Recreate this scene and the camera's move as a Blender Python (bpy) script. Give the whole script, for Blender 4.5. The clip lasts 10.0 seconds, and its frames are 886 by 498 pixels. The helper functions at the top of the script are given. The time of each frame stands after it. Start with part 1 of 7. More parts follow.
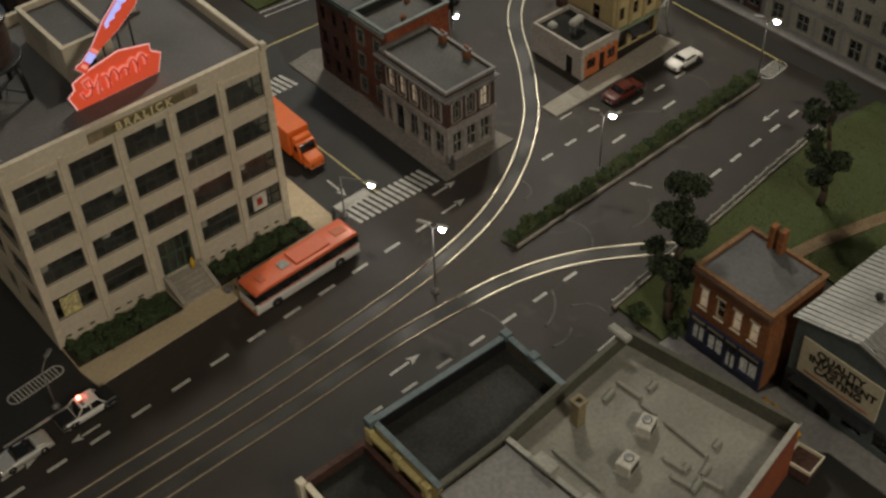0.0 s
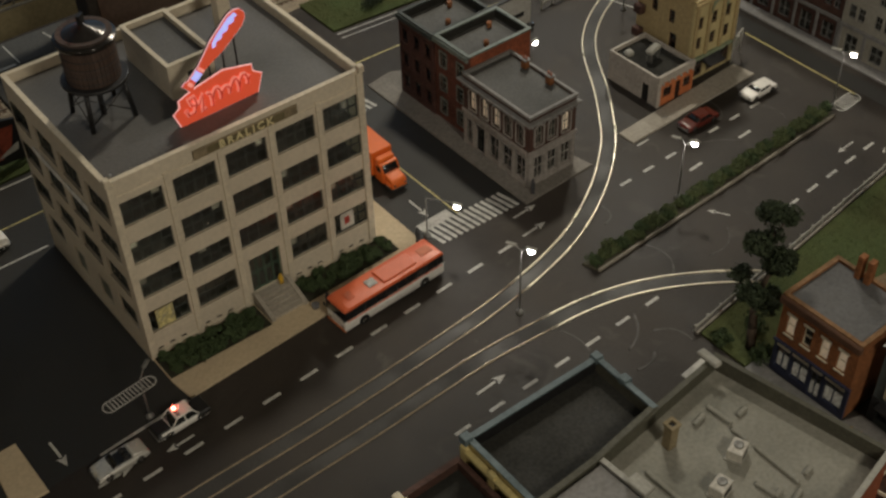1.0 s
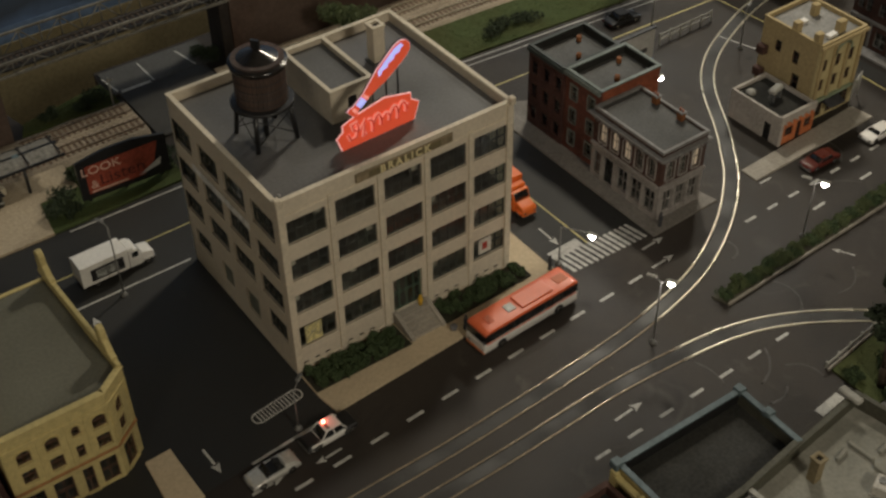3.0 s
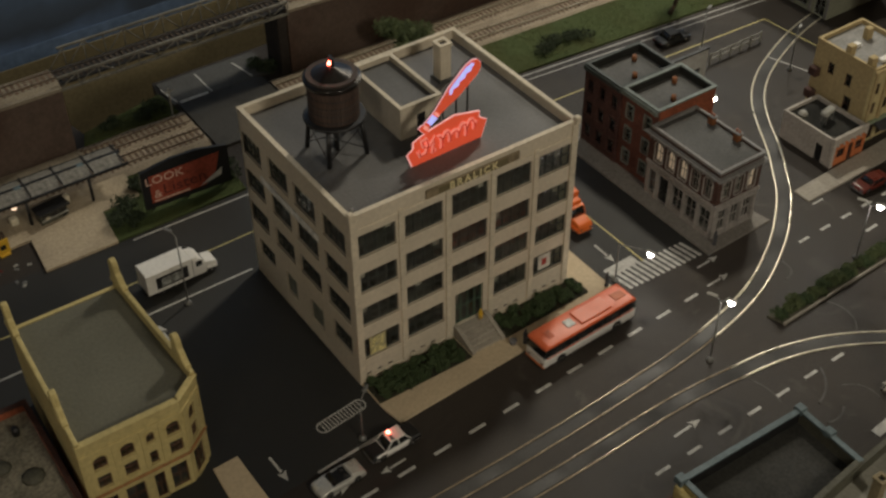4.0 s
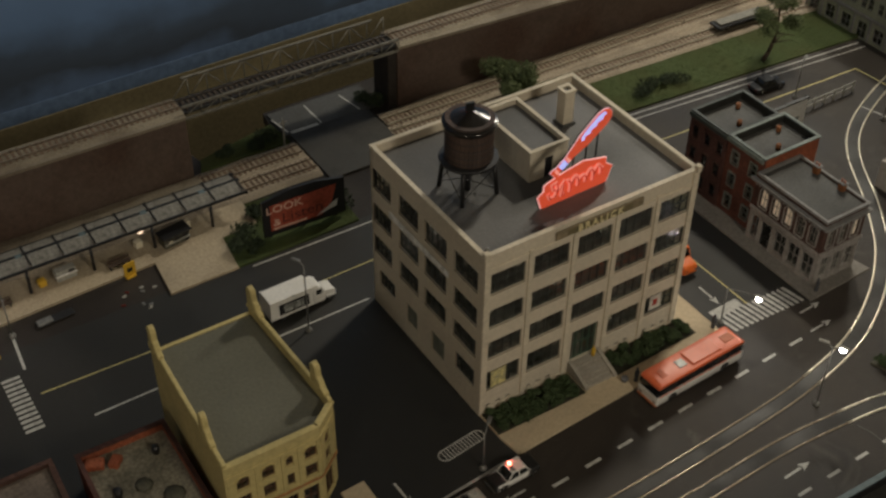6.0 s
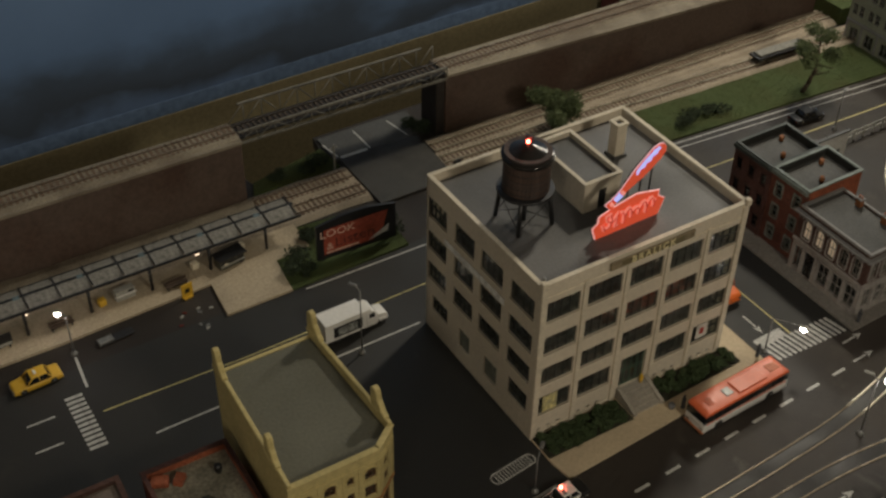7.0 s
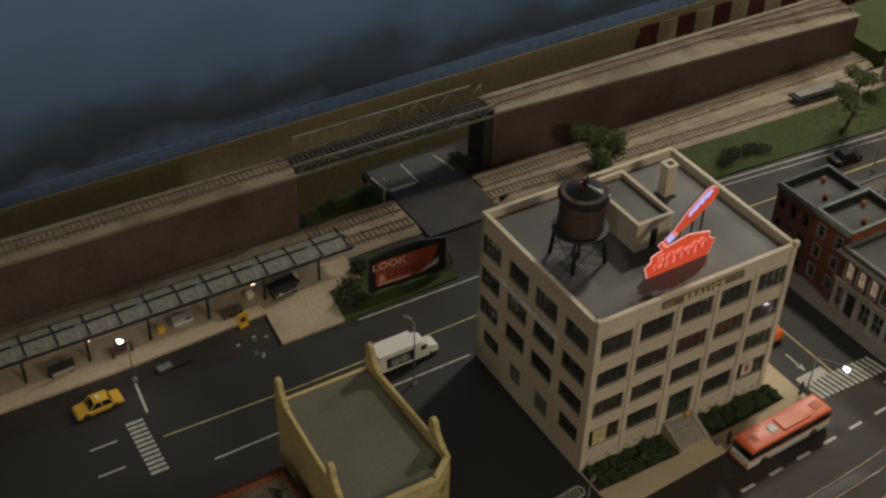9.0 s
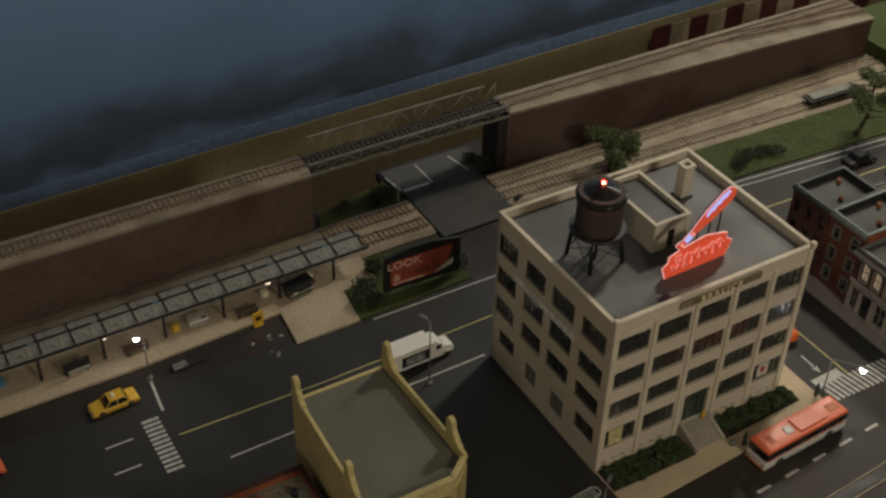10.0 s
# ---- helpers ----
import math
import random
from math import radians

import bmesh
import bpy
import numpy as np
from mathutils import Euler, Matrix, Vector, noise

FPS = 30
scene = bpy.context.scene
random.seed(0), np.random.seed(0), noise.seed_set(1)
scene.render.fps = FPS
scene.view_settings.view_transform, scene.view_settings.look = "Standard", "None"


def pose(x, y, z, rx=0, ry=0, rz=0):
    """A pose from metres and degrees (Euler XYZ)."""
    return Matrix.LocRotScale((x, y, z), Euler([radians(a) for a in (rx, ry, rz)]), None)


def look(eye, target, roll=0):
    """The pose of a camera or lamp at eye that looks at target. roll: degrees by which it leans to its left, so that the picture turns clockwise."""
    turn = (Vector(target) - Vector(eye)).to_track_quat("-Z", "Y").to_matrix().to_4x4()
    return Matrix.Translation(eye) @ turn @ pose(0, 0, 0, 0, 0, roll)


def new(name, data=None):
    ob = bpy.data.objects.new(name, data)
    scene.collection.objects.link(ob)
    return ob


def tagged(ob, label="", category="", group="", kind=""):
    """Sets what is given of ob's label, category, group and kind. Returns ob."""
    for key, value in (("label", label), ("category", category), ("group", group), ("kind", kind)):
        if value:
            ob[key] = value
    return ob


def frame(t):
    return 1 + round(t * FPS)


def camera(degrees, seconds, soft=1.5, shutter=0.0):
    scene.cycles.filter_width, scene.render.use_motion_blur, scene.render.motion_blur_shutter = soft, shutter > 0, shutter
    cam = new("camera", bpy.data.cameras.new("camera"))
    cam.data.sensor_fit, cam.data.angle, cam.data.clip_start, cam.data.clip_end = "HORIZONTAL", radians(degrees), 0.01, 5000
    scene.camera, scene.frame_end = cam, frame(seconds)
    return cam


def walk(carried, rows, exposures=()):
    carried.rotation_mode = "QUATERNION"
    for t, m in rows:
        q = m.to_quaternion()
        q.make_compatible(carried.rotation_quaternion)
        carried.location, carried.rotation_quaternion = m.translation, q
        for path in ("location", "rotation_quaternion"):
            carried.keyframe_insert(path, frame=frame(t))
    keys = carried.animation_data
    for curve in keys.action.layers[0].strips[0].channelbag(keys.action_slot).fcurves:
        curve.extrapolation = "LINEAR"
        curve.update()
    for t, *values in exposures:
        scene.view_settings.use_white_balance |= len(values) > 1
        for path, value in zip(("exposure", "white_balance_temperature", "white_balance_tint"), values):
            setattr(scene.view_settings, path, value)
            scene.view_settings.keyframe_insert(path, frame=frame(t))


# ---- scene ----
cam = camera(39.9, 10.0, soft=2.6)
PATH = [
    (0, -0.1957, -0.8301, 0.8428, 46.37, 1.83, -40.11),
    (0.5, -0.2284, -0.8133, 0.8494, 46.94, 1.64, -39.23),
    (1, -0.2555, -0.7994, 0.8591, 47.37, 1.38, -38.54),
    (1.5, -0.2825, -0.7881, 0.8646, 47.83, 1.27, -37.88),
    (2, -0.3079, -0.7760, 0.8721, 48.08, 1.08, -37.16),
    (2.5, -0.3317, -0.7654, 0.8825, 48.33, 0.89, -36.54),
    (3, -0.3555, -0.7532, 0.8887, 48.43, 0.68, -35.94),
    (4.5, -0.4268, -0.7237, 0.9191, 49.08, 0.04, -34.35),
    (5, -0.4496, -0.7146, 0.9288, 49.31, -0.17, -33.88),
    (5.5, -0.4747, -0.7044, 0.9381, 49.49, -0.37, -33.29),
    (7, -0.5472, -0.6869, 0.9849, 50.35, -0.79, -31.67),
    (7.5, -0.5637, -0.6846, 0.9969, 50.70, -0.91, -31.31),
    (8, -0.5767, -0.6837, 1.0053, 51.09, -0.98, -31.01),
    (8.5, -0.5878, -0.6825, 1.0126, 51.30, -1.04, -30.75),
    (9, -0.5963, -0.6816, 1.0178, 51.44, -1.11, -30.55),
    (9.5, -0.6026, -0.6792, 1.0179, 51.50, -1.13, -30.39),
    (10, -0.6092, -0.6767, 1.0149, 51.56, -1.20, -30.23),]
walk(cam, [(t, pose(x, y, z, rx, ry, rz)) for t, x, y, z, rx, ry, rz in PATH])

# ---- light: warm room lamps beyond the crossing, added fill before the table, all unseen, bounced by the room ----
scene.view_settings.exposure = 0.0
world = bpy.data.worlds.new("world")
scene.world = world
world.use_nodes = True
world.node_tree.nodes["Background"].inputs[0].default_value = (1.0, 0.8, 0.6, 1)
world.node_tree.nodes["Background"].inputs[1].default_value = 0.018


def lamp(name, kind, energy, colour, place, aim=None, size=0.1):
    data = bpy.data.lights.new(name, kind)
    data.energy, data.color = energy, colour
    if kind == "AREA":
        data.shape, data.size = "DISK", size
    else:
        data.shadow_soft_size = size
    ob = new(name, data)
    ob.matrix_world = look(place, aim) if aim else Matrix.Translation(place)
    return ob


# Key and far lamps stand where cast shadows and rail glints point.
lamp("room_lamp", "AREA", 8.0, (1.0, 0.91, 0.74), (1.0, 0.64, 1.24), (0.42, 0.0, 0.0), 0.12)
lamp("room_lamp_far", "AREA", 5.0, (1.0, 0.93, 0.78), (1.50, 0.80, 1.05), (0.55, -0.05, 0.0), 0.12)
# Unseen fill lamps added to brighten the front and left walls.
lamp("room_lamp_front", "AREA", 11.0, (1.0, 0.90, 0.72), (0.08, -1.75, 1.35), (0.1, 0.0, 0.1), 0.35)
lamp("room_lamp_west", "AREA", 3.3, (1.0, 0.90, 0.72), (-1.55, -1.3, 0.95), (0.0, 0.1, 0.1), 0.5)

# ---- building helpers; lengths below are centimetres of the model ----
CM = 0.01


def rot(x, y, z, rz=0, rx=0, ry=0):
    return pose(x, y, z, rx, ry, rz)


def quadbox(bm, x0, y0, z0, x1, y1, z1, m=None):
    v = [Vector(p) for p in ((x0, y0, z0), (x1, y0, z0), (x1, y1, z0), (x0, y1, z0), (x0, y0, z1), (x1, y0, z1), (x1, y1, z1), (x0, y1, z1))]
    v = [bm.verts.new(m @ p if m else p) for p in v]
    for f in ((3, 2, 1, 0), (4, 5, 6, 7), (0, 1, 5, 4), (1, 2, 6, 5), (2, 3, 7, 6), (3, 0, 4, 7)):
        bm.faces.new([v[i] for i in f])
    return v


def prism(bm, poly, z0, z1, m=None, z0b=None):
    """A polygon in x, y (counter-clockwise), drawn up from z0 to z1."""
    n = len(poly)
    a = [bm.verts.new(m @ Vector((x, y, z0)) if m else (x, y, z0)) for x, y in poly]
    b = [bm.verts.new(m @ Vector((x, y, z1)) if m else (x, y, z1)) for x, y in poly]
    bm.faces.new(a[::-1])
    bm.faces.new(b)
    for i in range(n):
        bm.faces.new((a[i], a[(i + 1) % n], b[(i + 1) % n], b[i]))


def tube(bm, p, q, r0, r1=None, seg=10, caps=True):
    """A round bar from p to q."""
    r1 = r0 if r1 is None else r1
    p, q = Vector(p), Vector(q)
    turn = (q - p).to_track_quat("Z", "Y").to_matrix()
    ra, rb = [], []
    for i in range(seg):
        d = turn @ Vector((math.cos(2 * math.pi * i / seg), math.sin(2 * math.pi * i / seg), 0))
        ra.append(bm.verts.new(p + d * r0))
        rb.append(bm.verts.new(q + d * r1))
    for i in range(seg):
        f = bm.faces.new((ra[i], ra[(i + 1) % seg], rb[(i + 1) % seg], rb[i]))
        f.smooth = True
    if caps:
        bm.faces.new(ra[::-1])
        bm.faces.new(rb)


def lathe(bm, profile, x=0, y=0, seg=24):
    """A turned form about a vertical axis; profile: radius, height."""
    rings = []
    for r, z in profile:
        rings.append([bm.verts.new((x + max(r, 1e-3) * math.cos(2 * math.pi * i / seg), y + max(r, 1e-3) * math.sin(2 * math.pi * i / seg), z)) for i in range(seg)])
    for a, b in zip(rings, rings[1:]):
        for i in range(seg):
            f = bm.faces.new((a[i], a[(i + 1) % seg], b[(i + 1) % seg], b[i]))
            f.smooth = True
    bm.faces.new(rings[0][::-1])
    bm.faces.new(rings[-1])


def ball(bm, x, y, z, r, squash=1.0, seg=12):
    lathe(bm, [(r * math.sin(math.pi * k / 8), z - r * squash * math.cos(math.pi * k / 8)) for k in range(9)], x, y, seg)


def bevel(bm, width, seg=1):
    bmesh.ops.remove_doubles(bm, verts=bm.verts, dist=1e-4)
    bmesh.ops.bevel(bm, geom=[e for e in bm.edges if e.calc_face_angle(0) > 0.5], offset=width, segments=seg, affect="EDGES", profile=0.6)


def facade(bm, m, w, h, holes=(), d=0.5, z0=0.0, x0=0.0):
    """A wall with real openings: outer face at y = 0, d thick; holes are x0, z0, x1, z1."""
    xs = sorted({x0, w, *(v for o in holes for v in (o[0], o[2]))})
    zs = sorted({z0, h, *(v for o in holes for v in (o[1], o[3]))})
    for a, b in zip(zs, zs[1:]):
        for c, e in zip(xs, xs[1:]):
            if not any(o[0] < (c + e) / 2 < o[2] and o[1] < (a + b) / 2 < o[3] for o in holes):
                quadbox(bm, c, 0, a, e, d, b, m)


def weld(bm):
    bmesh.ops.remove_doubles(bm, verts=bm.verts, dist=1e-4)


def ring(x0, y0, x1, y1, w, z0, z1):
    """A flat frame in plan, one closed piece."""
    bm = bmesh.new()
    facade(bm, Matrix(((1, 0, 0, 0), (0, 0, 1, 0), (0, -1, 0, z1), (0, 0, 0, 1))), x1, y1, [(x0 + w, y0 + w, x1 - w, y1 - w)], z1 - z0, y0, x0)
    weld(bm)
    return bm


def arch(bm, m, x0, x1, spring, rise, d=0.5, n=5):
    """Fills the two upper corners of an opening to a round head."""
    c, r = (x0 + x1) / 2, (x1 - x0) / 2
    for i in range(2 * n):
        a, b = math.pi * i / (2 * n), math.pi * (i + 1) / (2 * n)
        xa, xb, za, zb = c + r * math.cos(a), c + r * math.cos(b), spring + rise * math.sin(a), spring + rise * math.sin(b)
        top = spring + rise
        v = [bm.verts.new(m @ Vector(p)) for p in ((xb, 0, zb), (xa, 0, za), (xa, 0, top + 0.002), (xb, 0, top + 0.002), (xb, d, zb), (xa, d, za), (xa, d, top + 0.002), (xb, d, top + 0.002))]
        for f in ((0, 1, 2, 3), (5, 4, 7, 6), (0, 4, 5, 1)):
            bm.faces.new([v[k] for k in f])


def thing(name, x=0, y=0, z=0, rz=0, label="", category="", group="", kind=""):
    ob = new(name)
    ob.empty_display_size = 0.01
    ob.matrix_world = pose(x * CM, y * CM, z * CM, 0, 0, rz)
    return tagged(ob, label, category, group, kind)


def finish(bm):
    bmesh.ops.scale(bm, vec=(CM, CM, CM), verts=bm.verts)
    return bm


def mesh_of(name, bm, material):
    me = bpy.data.meshes.new(name)
    finish(bm).to_mesh(me)
    bm.free()
    for m in material if isinstance(material, (list, tuple)) else [material]:
        me.materials.append(m)
    return me


def part(name, bm, material, parent, label="", kind=""):
    """Links a bmesh as one mesh object under a thing or a part."""
    ob = new(name, mesh_of(name, bm, material))
    ob.parent = parent
    return tagged(ob, label, kind=kind)


def solo(name, bm, material, label="", category="", group="", kind="", x=0, y=0, z=0, rz=0):
    """A thing that is one mesh."""
    ob = new(name, mesh_of(name, bm, material))
    ob.matrix_world = pose(x * CM, y * CM, z * CM, 0, 0, rz)
    return tagged(ob, label, category, group, kind)


def piece(name, me, parent, m=None, label=""):
    """One more object on a shared mesh."""
    ob = new(name, me)
    ob.parent = parent
    if m is not None:
        m = m.copy()
        m.translation *= CM
        ob.matrix_basis = m
    return tagged(ob, label)


def boxes(*rows, m=None, bev=0.0):
    bm = bmesh.new()
    for r in rows:
        quadbox(bm, *r, m)
    if bev:
        bmesh.ops.bevel(bm, geom=list(bm.edges), offset=bev, segments=1, affect="EDGES")
    return bm


# ---- materials ----
def mat(name, colour, rough=0.7, metal=0.0, big=8.0, fine=120.0, vary=0.25, bump=0.15, spec=0.4, second=None, mix=(0.45, 0.65), glow=None, power=0.0, per_object=0.0):
    """Colour with a large stain pattern, a fine grain and a fine relief. big, fine: patches to the metre."""
    m = bpy.data.materials.new(name)
    m.use_nodes = True
    n, l = m.node_tree.nodes, m.node_tree.links
    b = n["Principled BSDF"]
    b.inputs["Metallic"].default_value, b.inputs["Specular IOR Level"].default_value = metal, spec
    at = n.new("ShaderNodeTexCoord")

    def noise_tex(scale, detail):
        t = n.new("ShaderNodeTexNoise")
        t.inputs["Scale"].default_value, t.inputs["Detail"].default_value = scale, detail
        l.new(at.outputs["Object"], t.inputs["Vector"])
        return t

    def ramp(source, a, b2, p, q):
        r = n.new("ShaderNodeMapRange")
        r.inputs[1].default_value, r.inputs[2].default_value, r.inputs[3].default_value, r.inputs[4].default_value = p, q, a, b2
        l.new(source, r.inputs[0])
        return r.outputs[0]

    def mixed(kind, fac, a, c):
        x = n.new("ShaderNodeMix")
        x.data_type, x.blend_type = "RGBA", kind
        for sock, v in ((x.inputs[0], fac), (x.inputs[6], a), (x.inputs[7], c)):
            if isinstance(v, (int, float)):
                sock.default_value = v
            elif isinstance(v, tuple):
                sock.default_value = (*v[:3], 1)
            else:
                l.new(v, sock)
        return x.outputs[2]

    large, small = noise_tex(big, 4.0), noise_tex(fine, 3.0)
    col = mixed("MIX", ramp(large.outputs[0], 0, 1, *mix), colour, second or tuple(v * (1 - vary) for v in colour))
    grey = n.new("ShaderNodeCombineColor")
    g = ramp(small.outputs[0], 1 - vary, 1 + vary, 0.3, 0.7)
    for k in range(3):
        l.new(g, grey.inputs[k])
    col = mixed("MULTIPLY", 1.0, col, grey.outputs[0])
    if per_object:
        info = n.new("ShaderNodeObjectInfo")
        shade = n.new("ShaderNodeCombineColor")
        s = ramp(info.outputs["Random"], 1 - per_object, 1 + per_object, 0, 1)
        for k in range(3):
            l.new(s, shade.inputs[k])
        col = mixed("MULTIPLY", 1.0, col, shade.outputs[0])
    l.new(col, b.inputs["Base Color"])
    l.new(ramp(large.outputs[0], max(0.02, rough - 0.12), min(1, rough + 0.12), 0.3, 0.7), b.inputs["Roughness"])
    if bump:
        bp = n.new("ShaderNodeBump")
        bp.inputs["Strength"].default_value, bp.inputs["Distance"].default_value = bump, 0.002
        l.new(small.outputs[0], bp.inputs["Height"])
        l.new(bp.outputs[0], b.inputs["Normal"])
    if glow:
        b.inputs["Emission Color"].default_value, b.inputs["Emission Strength"].default_value = (*glow, 1), power
    return m


def glass(name, tint=(0.75, 0.8, 0.78), rough=0.06):
    m = bpy.data.materials.new(name)
    m.use_nodes = True
    b = m.node_tree.nodes["Principled BSDF"]
    b.inputs["Base Color"].default_value = (*tint, 1)
    b.inputs["Transmission Weight"].default_value, b.inputs["Roughness"].default_value, b.inputs["IOR"].default_value = 1.0, rough, 1.45
    return m


def brickwork(name, colour, joint, scale=220.0, wide=0.5, high=0.18):
    """Fine moulded courses, too small to tell apart singly."""
    m = mat(name, colour, 0.8, big=25, fine=260, vary=0.3, bump=0.0)
    n, l = m.node_tree.nodes, m.node_tree.links
    b = n["Principled BSDF"]
    at = n.new("ShaderNodeTexCoord")
    sep, com = n.new("ShaderNodeSeparateXYZ"), n.new("ShaderNodeCombineXYZ")
    add = n.new("ShaderNodeMath")
    l.new(at.outputs["Object"], sep.inputs[0])
    l.new(sep.outputs[0], add.inputs[0]), l.new(sep.outputs[1], add.inputs[1])
    l.new(add.outputs[0], com.inputs[0]), l.new(sep.outputs[2], com.inputs[1])
    br = n.new("ShaderNodeTexBrick")
    br.inputs["Scale"].default_value, br.inputs["Mortar Size"].default_value = scale, 0.02
    br.inputs["Brick Width"].default_value, br.inputs["Row Height"].default_value = wide, high
    br.inputs["Color1"].default_value, br.inputs["Color2"].default_value, br.inputs["Mortar"].default_value = (1, 1, 1, 1), (0.72, 0.7, 0.68, 1), (*joint, 1)
    l.new(com.outputs[0], br.inputs["Vector"])
    old = b.inputs["Base Color"].links[0].from_socket
    x = n.new("ShaderNodeMix")
    x.data_type, x.blend_type = "RGBA", "MULTIPLY"
    x.inputs[0].default_value = 1.0
    l.new(old, x.inputs[6]), l.new(br.outputs[0], x.inputs[7]), l.new(x.outputs[2], b.inputs["Base Color"])
    bp = n.new("ShaderNodeBump")
    bp.inputs["Strength"].default_value, bp.inputs["Distance"].default_value, bp.invert = 0.4, 0.0006, True
    l.new(br.outputs["Fac"], bp.inputs["Height"]), l.new(bp.outputs[0], b.inputs["Normal"])
    return m


ASPHALT = mat("asphalt", (0.027, 0.0225, 0.019), 0.5, big=7, fine=900, vary=0.34, bump=0.25, second=(0.052, 0.044, 0.037), mix=(0.40, 0.70), spec=0.22)
BLACKTOP = mat("fresh_blacktop", (0.024, 0.0235, 0.0215), 0.6, big=6, fine=900, vary=0.25, bump=0.2, second=(0.027, 0.026, 0.024), mix=(0.45, 0.75))
PAVING = mat("pavement_card", (0.36, 0.33, 0.28), 0.75, big=14, fine=300, vary=0.14)
SANDY = mat("sandy_paving", (0.54, 0.44, 0.30), 0.8, big=14, fine=300, vary=0.09, bump=0.06)
WHITE_LINE = mat("white_road_paint", (0.50, 0.495, 0.46), 0.6, big=90, fine=500, vary=0.25, second=(0.32, 0.31, 0.29), mix=(0.5, 0.75))
YELLOW_LINE = mat("yellow_road_paint", (0.55, 0.48, 0.2), 0.6, big=90, fine=500, vary=0.25, second=(0.35, 0.32, 0.18), mix=(0.5, 0.75))
# Two copies of rail steel: lamp sheen is put into the pale one's colour.
SHEEN_RAIL = mat("rail_with_sheen", (0.55, 0.51, 0.40), 0.33, 0.6, big=20, fine=100, vary=0.1, bump=0.0)
DIM_RAIL = mat("rail_without_sheen", (0.34, 0.27, 0.19), 0.2, 0.3, big=20, fine=100, vary=0.2, bump=0.0)
RAIL_OLD = mat("weathered_rail", (0.42, 0.36, 0.3), 0.35, 1.0, big=40, fine=300, vary=0.3, bump=0.05)
GROOVE = mat("track_infill", (0.026, 0.024, 0.021), 0.55, big=18, fine=500, vary=0.3)
CONCRETE = mat("cream_concrete_wall", (0.60, 0.53, 0.42), 0.75, big=16, fine=220, vary=0.08, bump=0.1)
CONCRETE_TRIM = mat("cream_concrete_trim", (0.62, 0.55, 0.43), 0.72, big=22, fine=260, vary=0.12, bump=0.08)
ROOF_GREY = mat("grey_roofing", (0.108, 0.103, 0.099), 0.6, big=9, fine=350, vary=0.1, second=(0.07, 0.07, 0.068), mix=(0.4, 0.75))
ROOF_DARK = mat("dark_roofing", (0.075, 0.075, 0.072), 0.75, big=12, fine=350, vary=0.2)
TARRED = mat("tarred_roofing", (0.028, 0.028, 0.025), 0.75, big=16, fine=300, vary=0.3, spec=0.25)
PALE = mat("pale_parapet", (0.34, 0.335, 0.30), 0.7, big=24, fine=300, vary=0.15)
ROOF_TAN = mat("putty_grey_roofing", (0.25, 0.245, 0.21), 0.8, big=12, fine=300, vary=0.12, second=(0.18, 0.18, 0.155))
FRAME = mat("dark_green_sash", (0.045, 0.05, 0.045), 0.5, big=30, fine=300)
GLASS = glass("window_glass", rough=0.16)
# Dark brown whose depth stands for the shade of rooms behind windows.
INSIDE = mat("painted_dim_interior", (0.05, 0.042, 0.035), 0.9, big=35, fine=200, vary=0.5)
BLIND = mat("window_blind", (0.30, 0.27, 0.22), 0.8, big=40, fine=200)
BLACK = mat("black_paint", (0.015, 0.015, 0.016), 0.4, big=30, fine=300)
DARK_STEEL = mat("dark_painted_steel", (0.03, 0.03, 0.032), 0.5, 0.3, big=30, fine=300)
GREY_STEEL = mat("grey_painted_steel", (0.22, 0.22, 0.21), 0.45, 0.4, big=30, fine=300)
OLD_STEEL = mat("sooty_grey_steel", (0.21, 0.2, 0.17), 0.6, 0.2, big=30, fine=300, vary=0.3)
WHITE = mat("white_paint", (0.78, 0.76, 0.72), 0.4, big=30, fine=300, vary=0.06, bump=0.03)
CREAM = mat("cream_paint", (0.68, 0.62, 0.48), 0.5, big=30, fine=300, vary=0.1)
BUS_ORANGE = mat("bus_orange_paint", (0.68, 0.14, 0.055), 0.4, big=25, fine=300, vary=0.06, bump=0.03)
TRUCK_ORANGE = mat("truck_orange_paint", (0.78, 0.16, 0.025), 0.4, big=25, fine=300, vary=0.06, bump=0.03)
CAR_GLASS = mat("dark_vehicle_glass", (0.012, 0.013, 0.014), 0.08, big=30, fine=200, vary=0.1, bump=0.0, spec=0.6)
RUBBER = mat("tyre_rubber", (0.02, 0.02, 0.02), 0.85, big=60, fine=400)
CHROME = mat("bright_metal", (0.7, 0.7, 0.68), 0.2, 1.0, big=60, fine=300, vary=0.05, bump=0.02)
SILVER = mat("silver_car_paint", (0.58, 0.57, 0.53), 0.32, 0.35, big=40, fine=300, vary=0.06, bump=0.0)
TAXI = mat("taxi_yellow_paint", (0.66, 0.40, 0.04), 0.35, big=40, fine=300, vary=0.05, bump=0.0)
CAR_RED = mat("red_car_paint", (0.11, 0.02, 0.013), 0.3, big=40, fine=300, vary=0.08, bump=0.0)
RED_LAMP = mat("lit_red_lamp", (0.8, 0.05, 0.03), 0.4, glow=(1.0, 0.13, 0.08), power=20.0, bump=0)
BULB = mat("lit_white_bulb", (1, 1, 1), 0.4, glow=(1.0, 0.93, 0.86), power=60.0, bump=0)
WARM_PANE = mat("lit_window_blind", (0.7, 0.6, 0.45), 0.6, glow=(1.0, 0.78, 0.55), power=0.13, bump=0)
BRICK_RED = brickwork("dark_red_brick", (0.095, 0.042, 0.034), (0.65, 0.6, 0.58))
BRICK_BROWN = brickwork("dark_brown_brick", (0.085, 0.042, 0.032), (0.7, 0.66, 0.6))
